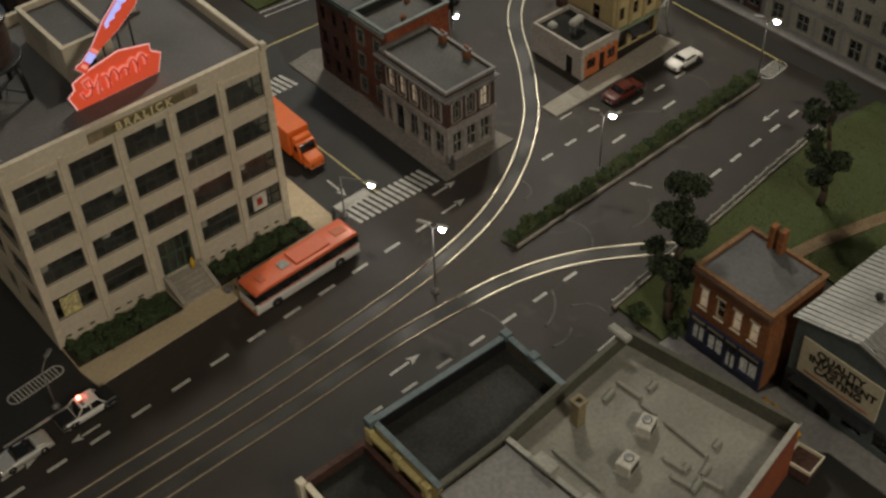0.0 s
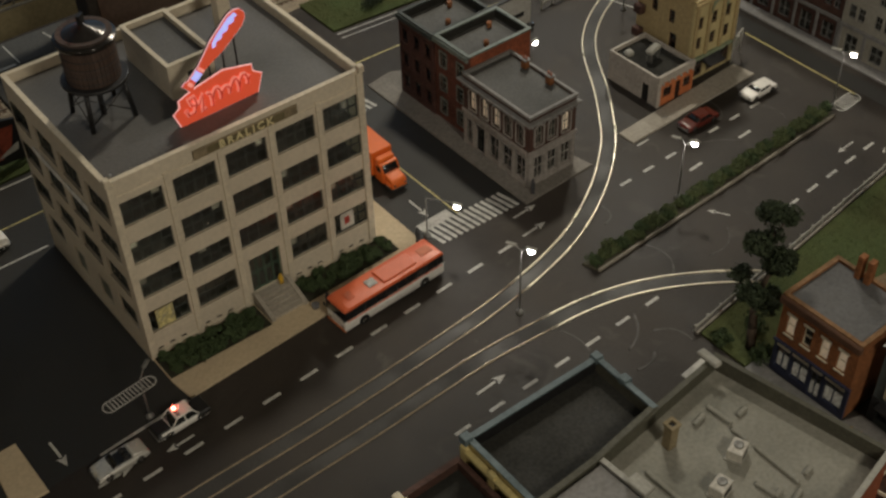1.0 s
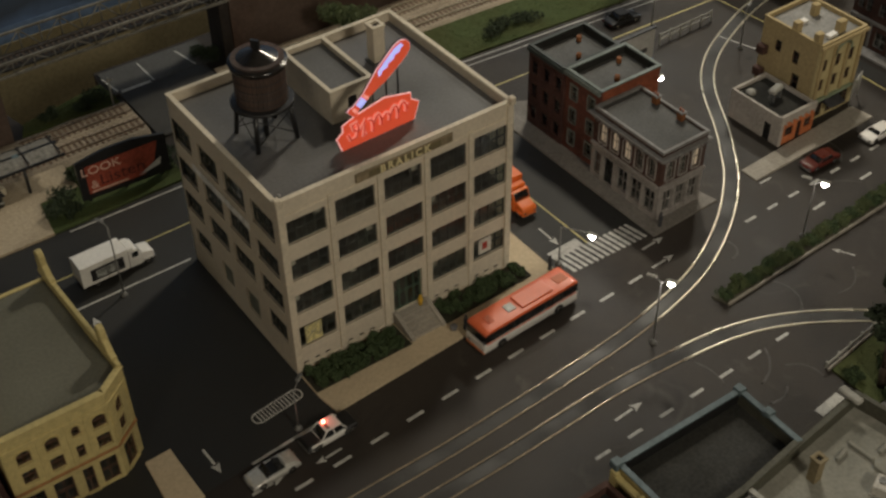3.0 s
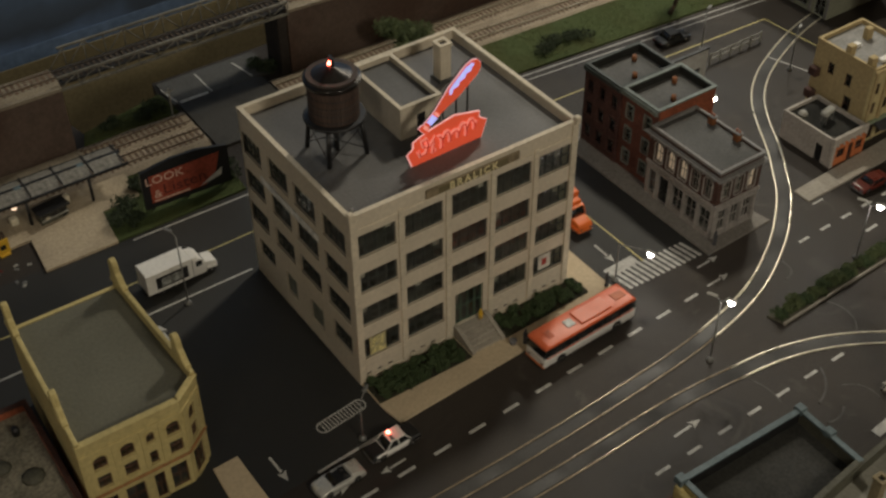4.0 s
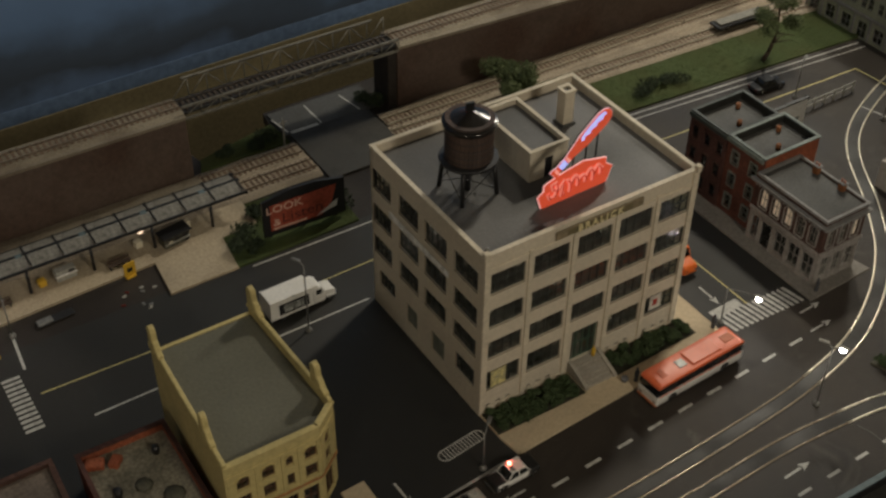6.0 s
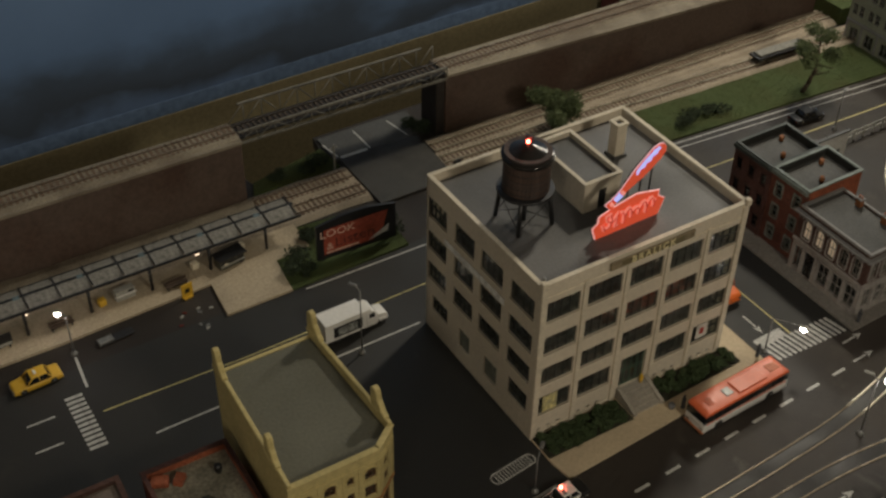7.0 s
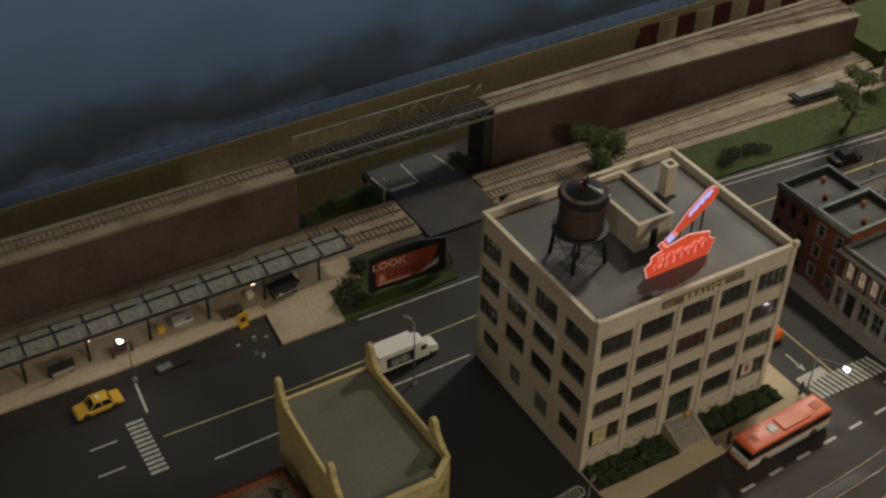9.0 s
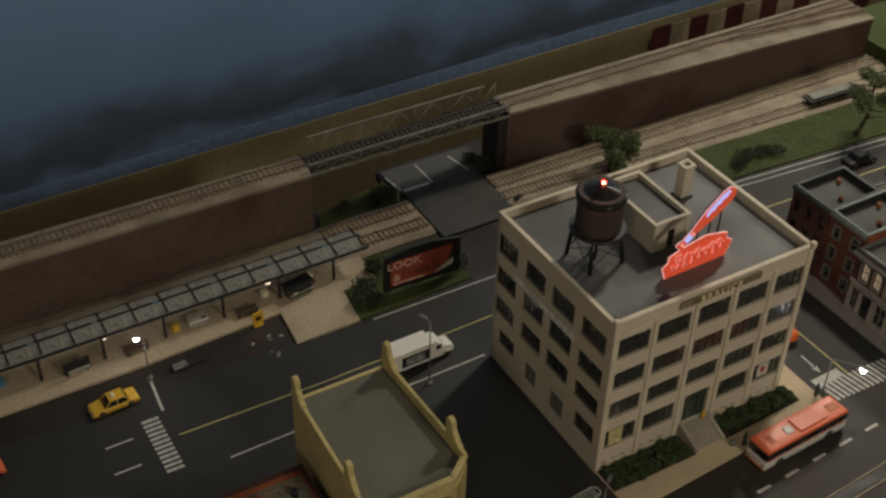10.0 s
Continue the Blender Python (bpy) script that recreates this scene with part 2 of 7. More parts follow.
BRICK_ORANGE = brickwork("orange_brick", (0.28, 0.11, 0.04), (0.75, 0.7, 0.65))
BRICK_CORAL = brickwork("coral_party_wall", (0.36, 0.105, 0.05), (0.8, 0.75, 0.7))
STONE_GREY = mat("grey_stone_trim", (0.21, 0.205, 0.2), 0.75, big=20, fine=250, vary=0.16)
YELLOW_WALL = mat("yellow_stucco", (0.52, 0.43, 0.19), 0.8, big=16, fine=240, vary=0.12, second=(0.42, 0.35, 0.16))
TAN_WALL = mat("tan_stucco", (0.42, 0.325, 0.165), 0.8, big=16, fine=240, vary=0.14)
BLUE_TRIM = mat("blue_grey_trim", (0.11, 0.15, 0.165), 0.6, big=20, fine=260, vary=0.2)
BLUE_WALL = mat("blue_grey_sheet_wall", (0.085, 0.105, 0.108), 0.6, big=20, fine=260, vary=0.16)
TIN = mat("ribbed_tin_roof", (0.25, 0.25, 0.235), 0.45, 0.35, big=16, fine=260, vary=0.16)
GRASS = mat("static_grass", (0.062, 0.085, 0.026), 0.95, big=12, fine=700, vary=0.35, bump=0.5, second=(0.065, 0.075, 0.025))
EARTH = mat("bare_earth", (0.20, 0.14, 0.08), 0.95, big=14, fine=500, vary=0.3, bump=0.5)
BALLAST = mat("sand_ballast", (0.33, 0.275, 0.205), 0.95, big=18, fine=700, vary=0.3, bump=0.6, second=(0.24, 0.20, 0.15))
COPING = mat("dusty_ballast", (0.255, 0.22, 0.165), 0.95, big=18, fine=700, vary=0.3, bump=0.6, second=(0.17, 0.14, 0.105))
TIES = mat("wooden_ties", (0.16, 0.11, 0.075), 0.9, big=60, fine=300, vary=0.3)
LEAF = mat("dark_foliage", (0.045, 0.07, 0.025), 0.8, big=60, fine=500, vary=0.45, second=(0.03, 0.05, 0.02))
LEAF_PALE = mat("olive_foliage", (0.075, 0.095, 0.035), 0.8, big=60, fine=500, vary=0.4, second=(0.05, 0.07, 0.025))
LEAF_DARK = mat("blackish_green_foliage", (0.028, 0.042, 0.018), 0.8, big=60, fine=500, vary=0.4)
BARK = mat("bark", (0.07, 0.05, 0.035), 0.9, big=60, fine=300, vary=0.3)
MAROON = mat("brown_retaining_wall", (0.096, 0.067, 0.053), 0.8, big=10, fine=200, vary=0.16, second=(0.075, 0.045, 0.033))
BACK_TAN = mat("khaki_board", (0.29, 0.245, 0.14), 0.85, big=4, fine=150, vary=0.14)
RED_NEON = mat("lit_red_sign", (0.8, 0.1, 0.04), 0.5, big=60, fine=200, vary=0.03, bump=0, glow=(1.0, 0.13, 0.06), power=0.27)
PINK_NEON = mat("lit_pink_tube", (0.9, 0.4, 0.35), 0.5, glow=(1.0, 0.30, 0.24), power=0.6, bump=0)
BLUE_NEON = mat("lit_blue_tube", (0.5, 0.5, 0.95), 0.5, glow=(0.42, 0.46, 1.0), power=0.8, bump=0)
GOLD = mat("gold_letters", (0.80, 0.70, 0.40), 0.45, 0.2, big=60, fine=200, vary=0.1)
SIGN_BROWN = mat("brown_sign_board", (0.27, 0.215, 0.135), 0.7, big=30, fine=200)



def worn(m, colour, scale, lo, hi, most):
    """Cloudy patches of wear in a second colour over a material."""
    n, l = m.node_tree.nodes, m.node_tree.links
    b = n["Principled BSDF"]
    at, nz, r, x = n.new("ShaderNodeTexCoord"), n.new("ShaderNodeTexNoise"), n.new("ShaderNodeMapRange"), n.new("ShaderNodeMix")
    nz.inputs["Scale"].default_value, nz.inputs["Detail"].default_value, nz.inputs["Roughness"].default_value, nz.inputs["Distortion"].default_value = scale, 7.0, 0.68, 0.9
    l.new(at.outputs["Object"], nz.inputs["Vector"])
    r.inputs[1].default_value, r.inputs[2].default_value, r.inputs[4].default_value = lo, hi, most
    l.new(nz.outputs[0], r.inputs[0])
    x.data_type = "RGBA"
    l.new(r.outputs[0], x.inputs[0]), l.new(b.inputs["Base Color"].links[0].from_socket, x.inputs[6])
    x.inputs[7].default_value = (*colour, 1)
    l.new(x.outputs[2], b.inputs["Base Color"])


worn(ASPHALT, (0.105, 0.094, 0.08), 15.0, 0.58, 0.76, 0.6)
worn(ASPHALT, (0.014, 0.012, 0.011), 9.0, 0.56, 0.74, 0.55)
worn(BLACKTOP, (0.05, 0.046, 0.04), 18.0, 0.60, 0.80, 0.5)
worn(ROOF_GREY, (0.17, 0.16, 0.15), 22.0, 0.60, 0.78, 0.45)
worn(ROOF_TAN, (0.33, 0.32, 0.28), 26.0, 0.55, 0.72, 0.6)
worn(MAROON, (0.045, 0.03, 0.024), 12.0, 0.55, 0.75, 0.6)
worn(CONCRETE, (0.45, 0.39, 0.30), 20.0, 0.55, 0.80, 0.5)

# ---- the setting: baseboard, streets, pavements ----
ground = tagged(new("ground"), "dark asphalt streets of a model town baseboard", "ground", kind="structure")
bm = bmesh.new()
prism(bm, [(-170, -110), (200, -110), (200, 62.2), (5.9, 62.2), (5.4, 59.0), (-6.0, 56.4), (-7.2, 62.2), (-170, 62.2)], -1.5, 0)
part("street_surface", bm, ASPHALT, ground)
bm = bmesh.new()
prism(bm, [(-80, -11.2), (-14, -7.6), (-0.3, -6.5), (29.9, -3.9), (42.2, -5.6), (42.2, 24.0), (44.0, 28.2), (44.0, 34.9), (-80, 34.9)], 0, 0.012)
part("side_street_surface", bm, BLACKTOP, ground, "fresh black asphalt side street")
# Darker strip between the yellow line and the far pavement.
bm = bmesh.new()
prism(bm, [(85.9, -60), (88.6, -60), (88.6, 10), (86.2, 10)], 0, 0.012)
part("alley_surface", boxes((32.6, -62.0, 0, 43.4, -50.0, 0.012)), BLACKTOP, ground, "black asphalt alley")
part("far_street_surface", bm, BLACKTOP, ground, "black street strip before the stores")

# room shell behind and above the camera, unseen; its paint is raised to bounce the lamps
bm = boxes((-172, -320, 190, 202, 95, 193))
solo("ceiling", bm, mat("ceiling_paint", (0.62, 0.57, 0.49), 0.9), "plain dim painted ceiling of the room", "ceiling", kind="structure")
for name, b in (("wall_south", (-172, -323, -70, 202, -320, 190)), ("wall_west", (-173, -320, -70, -170, 95, 190)), ("wall_east", (200, -320, -70, 203, 95, 190))):
    solo(name, boxes(b), mat("room_wall_paint_" + name[5:], (0.46, 0.39, 0.31), 0.9), "plain dim brown wall of the room", "wall", kind="structure")

# painted sky backdrop over a khaki board
sky = bpy.data.materials.new("painted_storm_sky")
sky.use_nodes = True
n, l = sky.node_tree.nodes, sky.node_tree.links
at, mp, nz = n.new("ShaderNodeTexCoord"), n.new("ShaderNodeMapping"), n.new("ShaderNodeTexNoise")
mp.inputs["Scale"].default_value = (2.2, 1.0, 3.0)
nz.inputs["Scale"].default_value, nz.inputs["Detail"].default_value, nz.inputs["Roughness"].default_value = 2.2, 5.0, 0.5
sp, md, rp = n.new("ShaderNodeSeparateXYZ"), n.new("ShaderNodeMath"), n.new("ShaderNodeValToRGB")
l.new(at.outputs["Object"], mp.inputs[0]), l.new(mp.outputs[0], nz.inputs["Vector"])
l.new(at.outputs["Object"], sp.inputs[0])
md.operation, md.inputs[1].default_value = "MULTIPLY_ADD", 0.22
l.new(nz.outputs[0], md.inputs[0]), l.new(sp.outputs[2], md.inputs[2])
ms = n.new("ShaderNodeMath")
ms.operation, ms.inputs[1].default_value = "MULTIPLY", 1.6
l.new(md.outputs[0], ms.inputs[0]), l.new(ms.outputs[0], rp.inputs[0])
rp.color_ramp.elements[0].position, rp.color_ramp.elements[0].color = 0.0, (0.13, 0.21, 0.38, 1)
rp.color_ramp.elements[1].position, rp.color_ramp.elements[1].color = 1.0, (0.20, 0.33, 0.58, 1)
for p, q in ((0.17, (0.13, 0.21, 0.38, 1)), (0.24, (0.05, 0.068, 0.10, 1)), (0.31, (0.065, 0.095, 0.15, 1)), (0.42, (0.135, 0.23, 0.42, 1)), (0.6, (0.17, 0.285, 0.51, 1))):
    rp.color_ramp.elements.new(p).color = q
l.new(rp.outputs[0], n["Principled BSDF"].inputs["Base Color"])
n["Principled BSDF"].inputs["Roughness"].default_value = 0.75
solo("room_floor", boxes((-172, -320, -73, 202, 95, -70)), mat("room_floor_boards", (0.12, 0.09, 0.06), 0.8), "plain dim floor of the room", "floor", kind="structure")
backdrop = thing("backdrop", 0, 92, -9.2, label="painted stormy blue sky backdrop above a khaki board", category="backdrop", kind="structure")
backdrop.matrix_world = pose(0, 0.92, -0.090, 0, -0.65, 0)
part("sky_panel", boxes((-170, 0, 0, 200, 3, 199)), sky, backdrop)
part("ledge_strip", boxes((-170, -0.06, -0.2, 200, 0, 2.4)), mat("pale_blue_strip", (0.15, 0.23, 0.38), 0.7, big=6, fine=80, vary=0.2), backdrop)
part("khaki_board", boxes((-170, -0.2, -61, 200, 3, -0.25)), BACK_TAN, backdrop)


# ---- road paint ----
def stroke(x0, y0, x1, y1, w, z=0.0, h=0.03):
    """A painted bar from one point to another."""
    d = Vector((x1 - x0, y1 - y0))
    s = Vector((-d.y, d.x)).normalized() * w / 2
    bm = bmesh.new()
    prism(bm, [(x0 - s.x, y0 - s.y), (x1 - s.x, y1 - s.y), (x1 + s.x, y1 + s.y), (x0 + s.x, y0 + s.y)], z, z + h)
    return bm


def sweep(pts, rail_w, h, off, z0=0.0, step=1.2, lo=-1e3, hi=1e3):
    """A bar of rectangular section along a smooth line, off to one side, between two values of x."""
    vs = [Vector((x, y, 0)) for x, y in pts]
    line = []
    for i in range(len(vs) - 1):
        p0, p1, p2, p3 = vs[max(0, i - 1)], vs[i], vs[i + 1], vs[min(len(vs) - 1, i + 2)]
        k = max(2, int((p2 - p1).length / step))
        for j in range(k):
            t = j / k
            line.append(0.5 * (2 * p1 + (p2 - p0) * t + (2 * p0 - 5 * p1 + 4 * p2 - p3) * t * t + (3 * p1 - p0 - 3 * p2 + p3) * t ** 3))
    line.append(vs[-1])
    line = [p for p in line if lo <= p.x <= hi]
    bm = bmesh.new()
    rows = []
    for i, p in enumerate(line):
        d = (line[min(i + 1, len(line) - 1)] - line[max(0, i - 1)]).normalized()
        s = Vector((-d.y, d.x, 0))
        a, b = p + s * (off - rail_w / 2), p + s * (off + rail_w / 2)
        c = rail_w * 0.22
        rows.append([bm.verts.new((q.x, q.y, z)) for q, z in ((a, z0), (a, z0 + h * 0.45), (a + s * c * 0.6, z0 + h * 0.8), (a + s * c * 1.5, z0 + h), (b - s * c * 1.5, z0 + h), (b - s * c * 0.6, z0 + h * 0.8), (b, z0 + h * 0.45), (b, z0))])
    for r, q in zip(rows, rows[1:]):
        for i in range(7):
            bm.faces.new((r[i], r[i + 1], q[i + 1], q[i])).smooth = True
    bm.faces.new(rows[0]), bm.faces.new(rows[-1][::-1])
    bmesh.ops.recalc_face_normals(bm, faces=bm.faces)
    return bm, line


def dash_row(x0, y0, x1, y1, count, long, w=0.34, material=None):
    for i in range(count):
        f = i / max(1, count - 1)
        x, y = x0 + (x1 - x0) * f, y0 + (y1 - y0) * f
        a = math.atan2(y1 - y0, x1 - x0)
        part("lane_dash", stroke(x, y, x + long * math.cos(a), y + long * math.sin(a), w), material or WHITE_LINE, ground)


def arrow_mark(x, y, rz, size=1.0, name="lane_arrow"):
    bm = bmesh.new()
    m = rot(x, y, 0, rz) @ Matrix.Scale(size, 4)
    quadbox(bm, -1.9, -0.13, 0, 0.4, 0.13, 0.03, m)
    prism(bm, [(0.4, -0.5), (1.7, 0), (0.4, 0.5), (0.65, 0)], 0, 0.03, m)
    return part(name, bm, WHITE_LINE, ground)


dash_row(-32.0, -13.4, -7.4, -12.1, 7, 1.9)
dash_row(-3.2, -11.9, 35.0, -9.85, 10, 1.95)
dash_row(52.3, -10.15, 74.0, -9.7, 7, 1.6)
dash_row(60.0, -13.2, 68.6, -12.75, 2, 2.0)
dash_row(16.6, -25.5, 41.2, -24.9, 7, 1.75)
dash_row(59.9, -24.35, 77.6, -23.2, 6, 1.8)
dash_row(-45.1, 29.0, -45.1, 29.0, 1, 3.1, 0.22)
dash_row(-45.4, 24.93, -45.4, 24.93, 1, 3.0, 0.22)
for x, y, r, s in ((-9.0, -10.2, 3, 0.95), (-3.0, -10.6, 183, 0.8), (23.0, -23.0, 3, 1.0), (41.5, -6.6, 3, 0.9), (40.4, -9.4, 3, 0.9), (57.0, -20.0, 120, 0.7), (76.3, -21.6, 183, 0.8), (80.0, -24.8, 183, 0.8), (33.0, 1.0, -90, 0.95), (-11.9, -4.8, -88, 0.95), (-13.0, 17.8, 90, 0.95), (13.5, 36.5, 90, 0.9)):
    arrow_mark(x, y, r, s)
# stop bars and edge lines
for x0, y0, x1, y1, w, c in (
    (31.0, -1.7, 35.2, -1.55, 1.35, WHITE_LINE), (35.5, 22.0, 35.75, -2.3, 0.2, YELLOW_LINE), (-37.3, 27.1, -20.0, 26.75, 0.16, YELLOW_LINE), (-20.0, 26.75, 30.0, 27.8, 0.16, YELLOW_LINE),
    (-33.6, 21.2, -0.6, 21.6, 0.22, WHITE_LINE), (-37.2, 36.6, -37.6, 31.5, 0.3, WHITE_LINE), (-9.4, 33.75, 30.0, 33.5, 0.2, WHITE_LINE),
    (46.0, 35.1, 91.0, 31.8, 0.2, WHITE_LINE), (46.0, 34.0, 91.0, 30.5, 0.16, WHITE_LINE), (40.0, 28.3, 85.0, 26.8, 0.2, YELLOW_LINE), (85.0, 26.8, 85.9, 14.5, 0.2, YELLOW_LINE),
    (85.8, 1.4, 85.5, -16.0, 0.22, YELLOW_LINE), (-9.1, -7.25, -1.0, -6.6, 0.3, WHITE_LINE), (78.0, 19.5, 80.0, 13.0, 0.2, WHITE_LINE), (37.2, -33.9, 40.6, -33.6, 1.0, WHITE_LINE), (11.6, 37.5, 15.5, 37.3, 0.9, WHITE_LINE),
    (58.7, -6.3, 60.5, -6.3, 0.2, WHITE_LINE),
):
    part("road_line", stroke(x0, y0, x1, y1, w), c, ground)
SCUFF = mat("pale_scuffed_asphalt", (0.062, 0.056, 0.05), 0.55, big=120, fine=700, vary=0.5, second=(0.045, 0.04, 0.036), mix=(0.4, 0.6))
rng = random.Random(21)
for x, y, r, a in ((38.0, -27.0, 5, 40), (41.0, -29.0, 4, 120), (36.0, -30.5, 3, 10), (48.0, -21.5, 6, 75), (54.0, -24.0, 5, 20), (66.0, -11.2, 6, 150), (71.0, -7.8, 4, 60), (76.0, -11.5, 5, 100), (58.0, 12.0, 6, 30), (74.0, 6.0, 5, 130), (48.0, -13.0, 3, 50), (33.0, -24.0, 4, 95)):
    bend = rng.uniform(0.1, 0.3)
    pts = [(x + r * (u / 6 - 0.5) * math.cos(math.radians(a)) - bend * r * (u / 3 - 1) ** 2 * math.sin(math.radians(a)), y + r * (u / 6 - 0.5) * math.sin(math.radians(a)) + bend * r * (u / 3 - 1) ** 2 * math.cos(math.radians(a))) for u in range(7)]
    part("scuff_mark", sweep(pts, rng.uniform(0.12, 0.3), 0.012, 0)[0], SCUFF, ground)
bar = mesh_of("zebra_stripe", boxes((-0.2, -1.5, 0, 0.2, 1.5, 0.03)), WHITE_LINE)
for i in range(14):
    piece("zebra_stripe", bar, ground, rot(31.5 + i * 0.76, -3.55 - 0.025 * i, 0, 10))
for i in range(12):
    piece("zebra_stripe", bar, ground, rot(32.0 + i * 0.76, 20.7, 0, 10))
for i in range(12):
    piece("zebra_stripe", bar, ground, rot(-39.4, 22.6 + i * 0.74, 0, 90) @ Matrix.Diagonal((1, 0.66, 1, 1)))


def hatched(x, y, rz, w, h, n):
    """A painted island: an outline with cross bars."""
    mk = thing("painted_island", x, y, 0.0, rz, "white painted traffic island outline with hatch bars", "road marking", kind="structure")
    bm = bmesh.new()
    pts = []
    for i in range(24):
        a = 2 * math.pi * i / 24
        pts.append(((w / 2 - h / 2) * (1 if math.cos(a) > 0 else -1) + h / 2 * math.cos(a), h / 2 * math.sin(a)))
    for i in range(24):
        (x0, y0), (x1, y1) = pts[i], pts[(i + 1) % 24]
        d = Vector((x1 - x0, y1 - y0))
        if d.length > 1e-3:
            s = Vector((-d.y, d.x)).normalized() * 0.07
            prism(bm, [(x0 - s.x, y0 - s.y), (x1 - s.x, y1 - s.y), (x1 + s.x, y1 + s.y), (x0 + s.x, y0 + s.y)], 0, 0.03)
    part("outline", bm, WHITE_LINE, mk)
    for i in range(n):
        u = -w / 2 + h * 0.3 + (w - h * 0.6) * (i + 0.5) / n
        part("hatch_bar", boxes((u - 0.06, -h / 2 + 0.1, 0, u + 0.06, h / 2 - 0.1, 0.024)), WHITE_LINE, mk)


hatched(-3.7, -2.5, 6, 5.6, 1.4, 13)
hatched(83.5, -16.2, 4, 4.2, 1.8, 9)


# ---- pavements ----
def slab(name, poly, h, material, label, z0=0.0, bev=0.07):
    bm = bmesh.new()
    prism(bm, poly, z0, h)
    bmesh.ops.bevel(bm, geom=[e for e in bm.edges if abs(e.verts[0].co.z - h) < 1e-4 and abs(e.verts[1].co.z - h) < 1e-4], offset=bev, segments=1, affect="EDGES")
    return solo(name, bm, material, label, "pavement", kind="structure")


slab("pavement_factory", [(0.5, -6.65), (16.4, -5.8), (30.0, -4.45), (30.0, 20.0), (26.0, 20.0), (26.0, -0.05), (0.1, -0.05), (0.1, -4.0)], 0.22, SANDY, "sandy concrete pavement with a kerb round the factory")
slab("pavement_corner", [(42.3, -5.9), (52.4, -5.6), (51.8, -3.2), (51.8, 20.5), (46.0, 23.8), (42.2, 23.2)], 0.2, mat("grey_corner_paving", (0.19, 0.175, 0.155), 0.75, big=14, fine=300, vary=0.2), "grey pavement with a kerb round the brick row")
slab("pavement_cafe", [(58.6, -5.8), (79.6, -5.5), (79.2, -2.4), (58.6, -3.4)], 0.22, PAVING, "pale card pavement strip before the cafe")
slab("pavement_side", [(43.4, -61.0), (46.0, -61.0), (46.0, -47.0), (43.9, -46.4), (43.9, -36.6), (40.2, -36.6), (40.2, -50.6), (43.4, -54.4)], 0.2, STONE_GREY, "grey pavement strip before the brick shop")
slab("pavement_far", [(89.6, -60.0), (91.5, -60.0), (91.5, 8.0), (89.6, 8.0)], 0.2, STONE_GREY, "grey pavement along the far store row")
slab("pavement_stucco", [(-17.5, -8.0), (-14.3, -8.0), (-14.4, -1.2), (-17.0, -1.3)], 0.22, SANDY, "sandy paving beside the yellow stucco building")
# Sandy paving darkened in its colour for the weaker light on the platform.
slab("platform", [(-75.0, 39.3), (-38.0, 39.3), (-19.0, 40.2), (-19.6, 34.1), (-11.0, 34.2), (-10.4, 40.2), (-5.5, 40.6), (-5.3, 45.6), (-75.0, 46.2)], 0.35, mat("dimmed_platform_concrete", (0.43, 0.355, 0.25), 0.8, big=14, fine=300, vary=0.16, second=(0.33, 0.275, 0.2)), "sandy concrete station platform with a loading pad")


# ---- street railway ----
LINE_A = [(-70, -18.6), (-30, -17.4), (-5.6, -16.6), (8.2, -16.5), (24, -15.8), (33, -14.9), (42.1, -12.8), (50, -8.9), (56.4, -4.0), (60.0, 0.1), (63.1, 4.1), (67.6, 10.8), (71.7, 14.9), (77.4, 18.3), (86.6, 21.9), (96, 24)]
LINE_B = [(-70, -22.3), (-30, -21.0), (-2, -20.4), (11.5, -20.3), (23.5, -20.0), (32, -20.5), (38, -21.3), (43.3, -23.0), (48.3, -25.8), (52.5, -29.0), (57, -33.5)]
for pts, label in ((LINE_A, "tram track curving round the brick corner block"), (LINE_B, "tram track turning off towards the brick shop")):
    tr = thing("tram_track", label=label, category="track", kind="structure")
    part("track_infill", sweep(pts, 1.5, 0.02, 0)[0], GROOVE, tr)
    for off in (-0.83, 0.83):
        # Brown up to the bend, pale past it, where the far lamp would glint.
        part("rail", sweep(pts, 0.19, 0.09, off, lo=-70, hi=33.0)[0], DIM_RAIL, tr, "brown rail, its lack of sheen put into the colour")
        part("rail", sweep(pts, 0.28, 0.09, off, lo=32.0)[0], SHEEN_RAIL, tr, "pale rail, lamp sheen put into its colour")
        part("flangeway", sweep(pts, 0.42, 0.028, off)[0], BLACKTOP, tr)


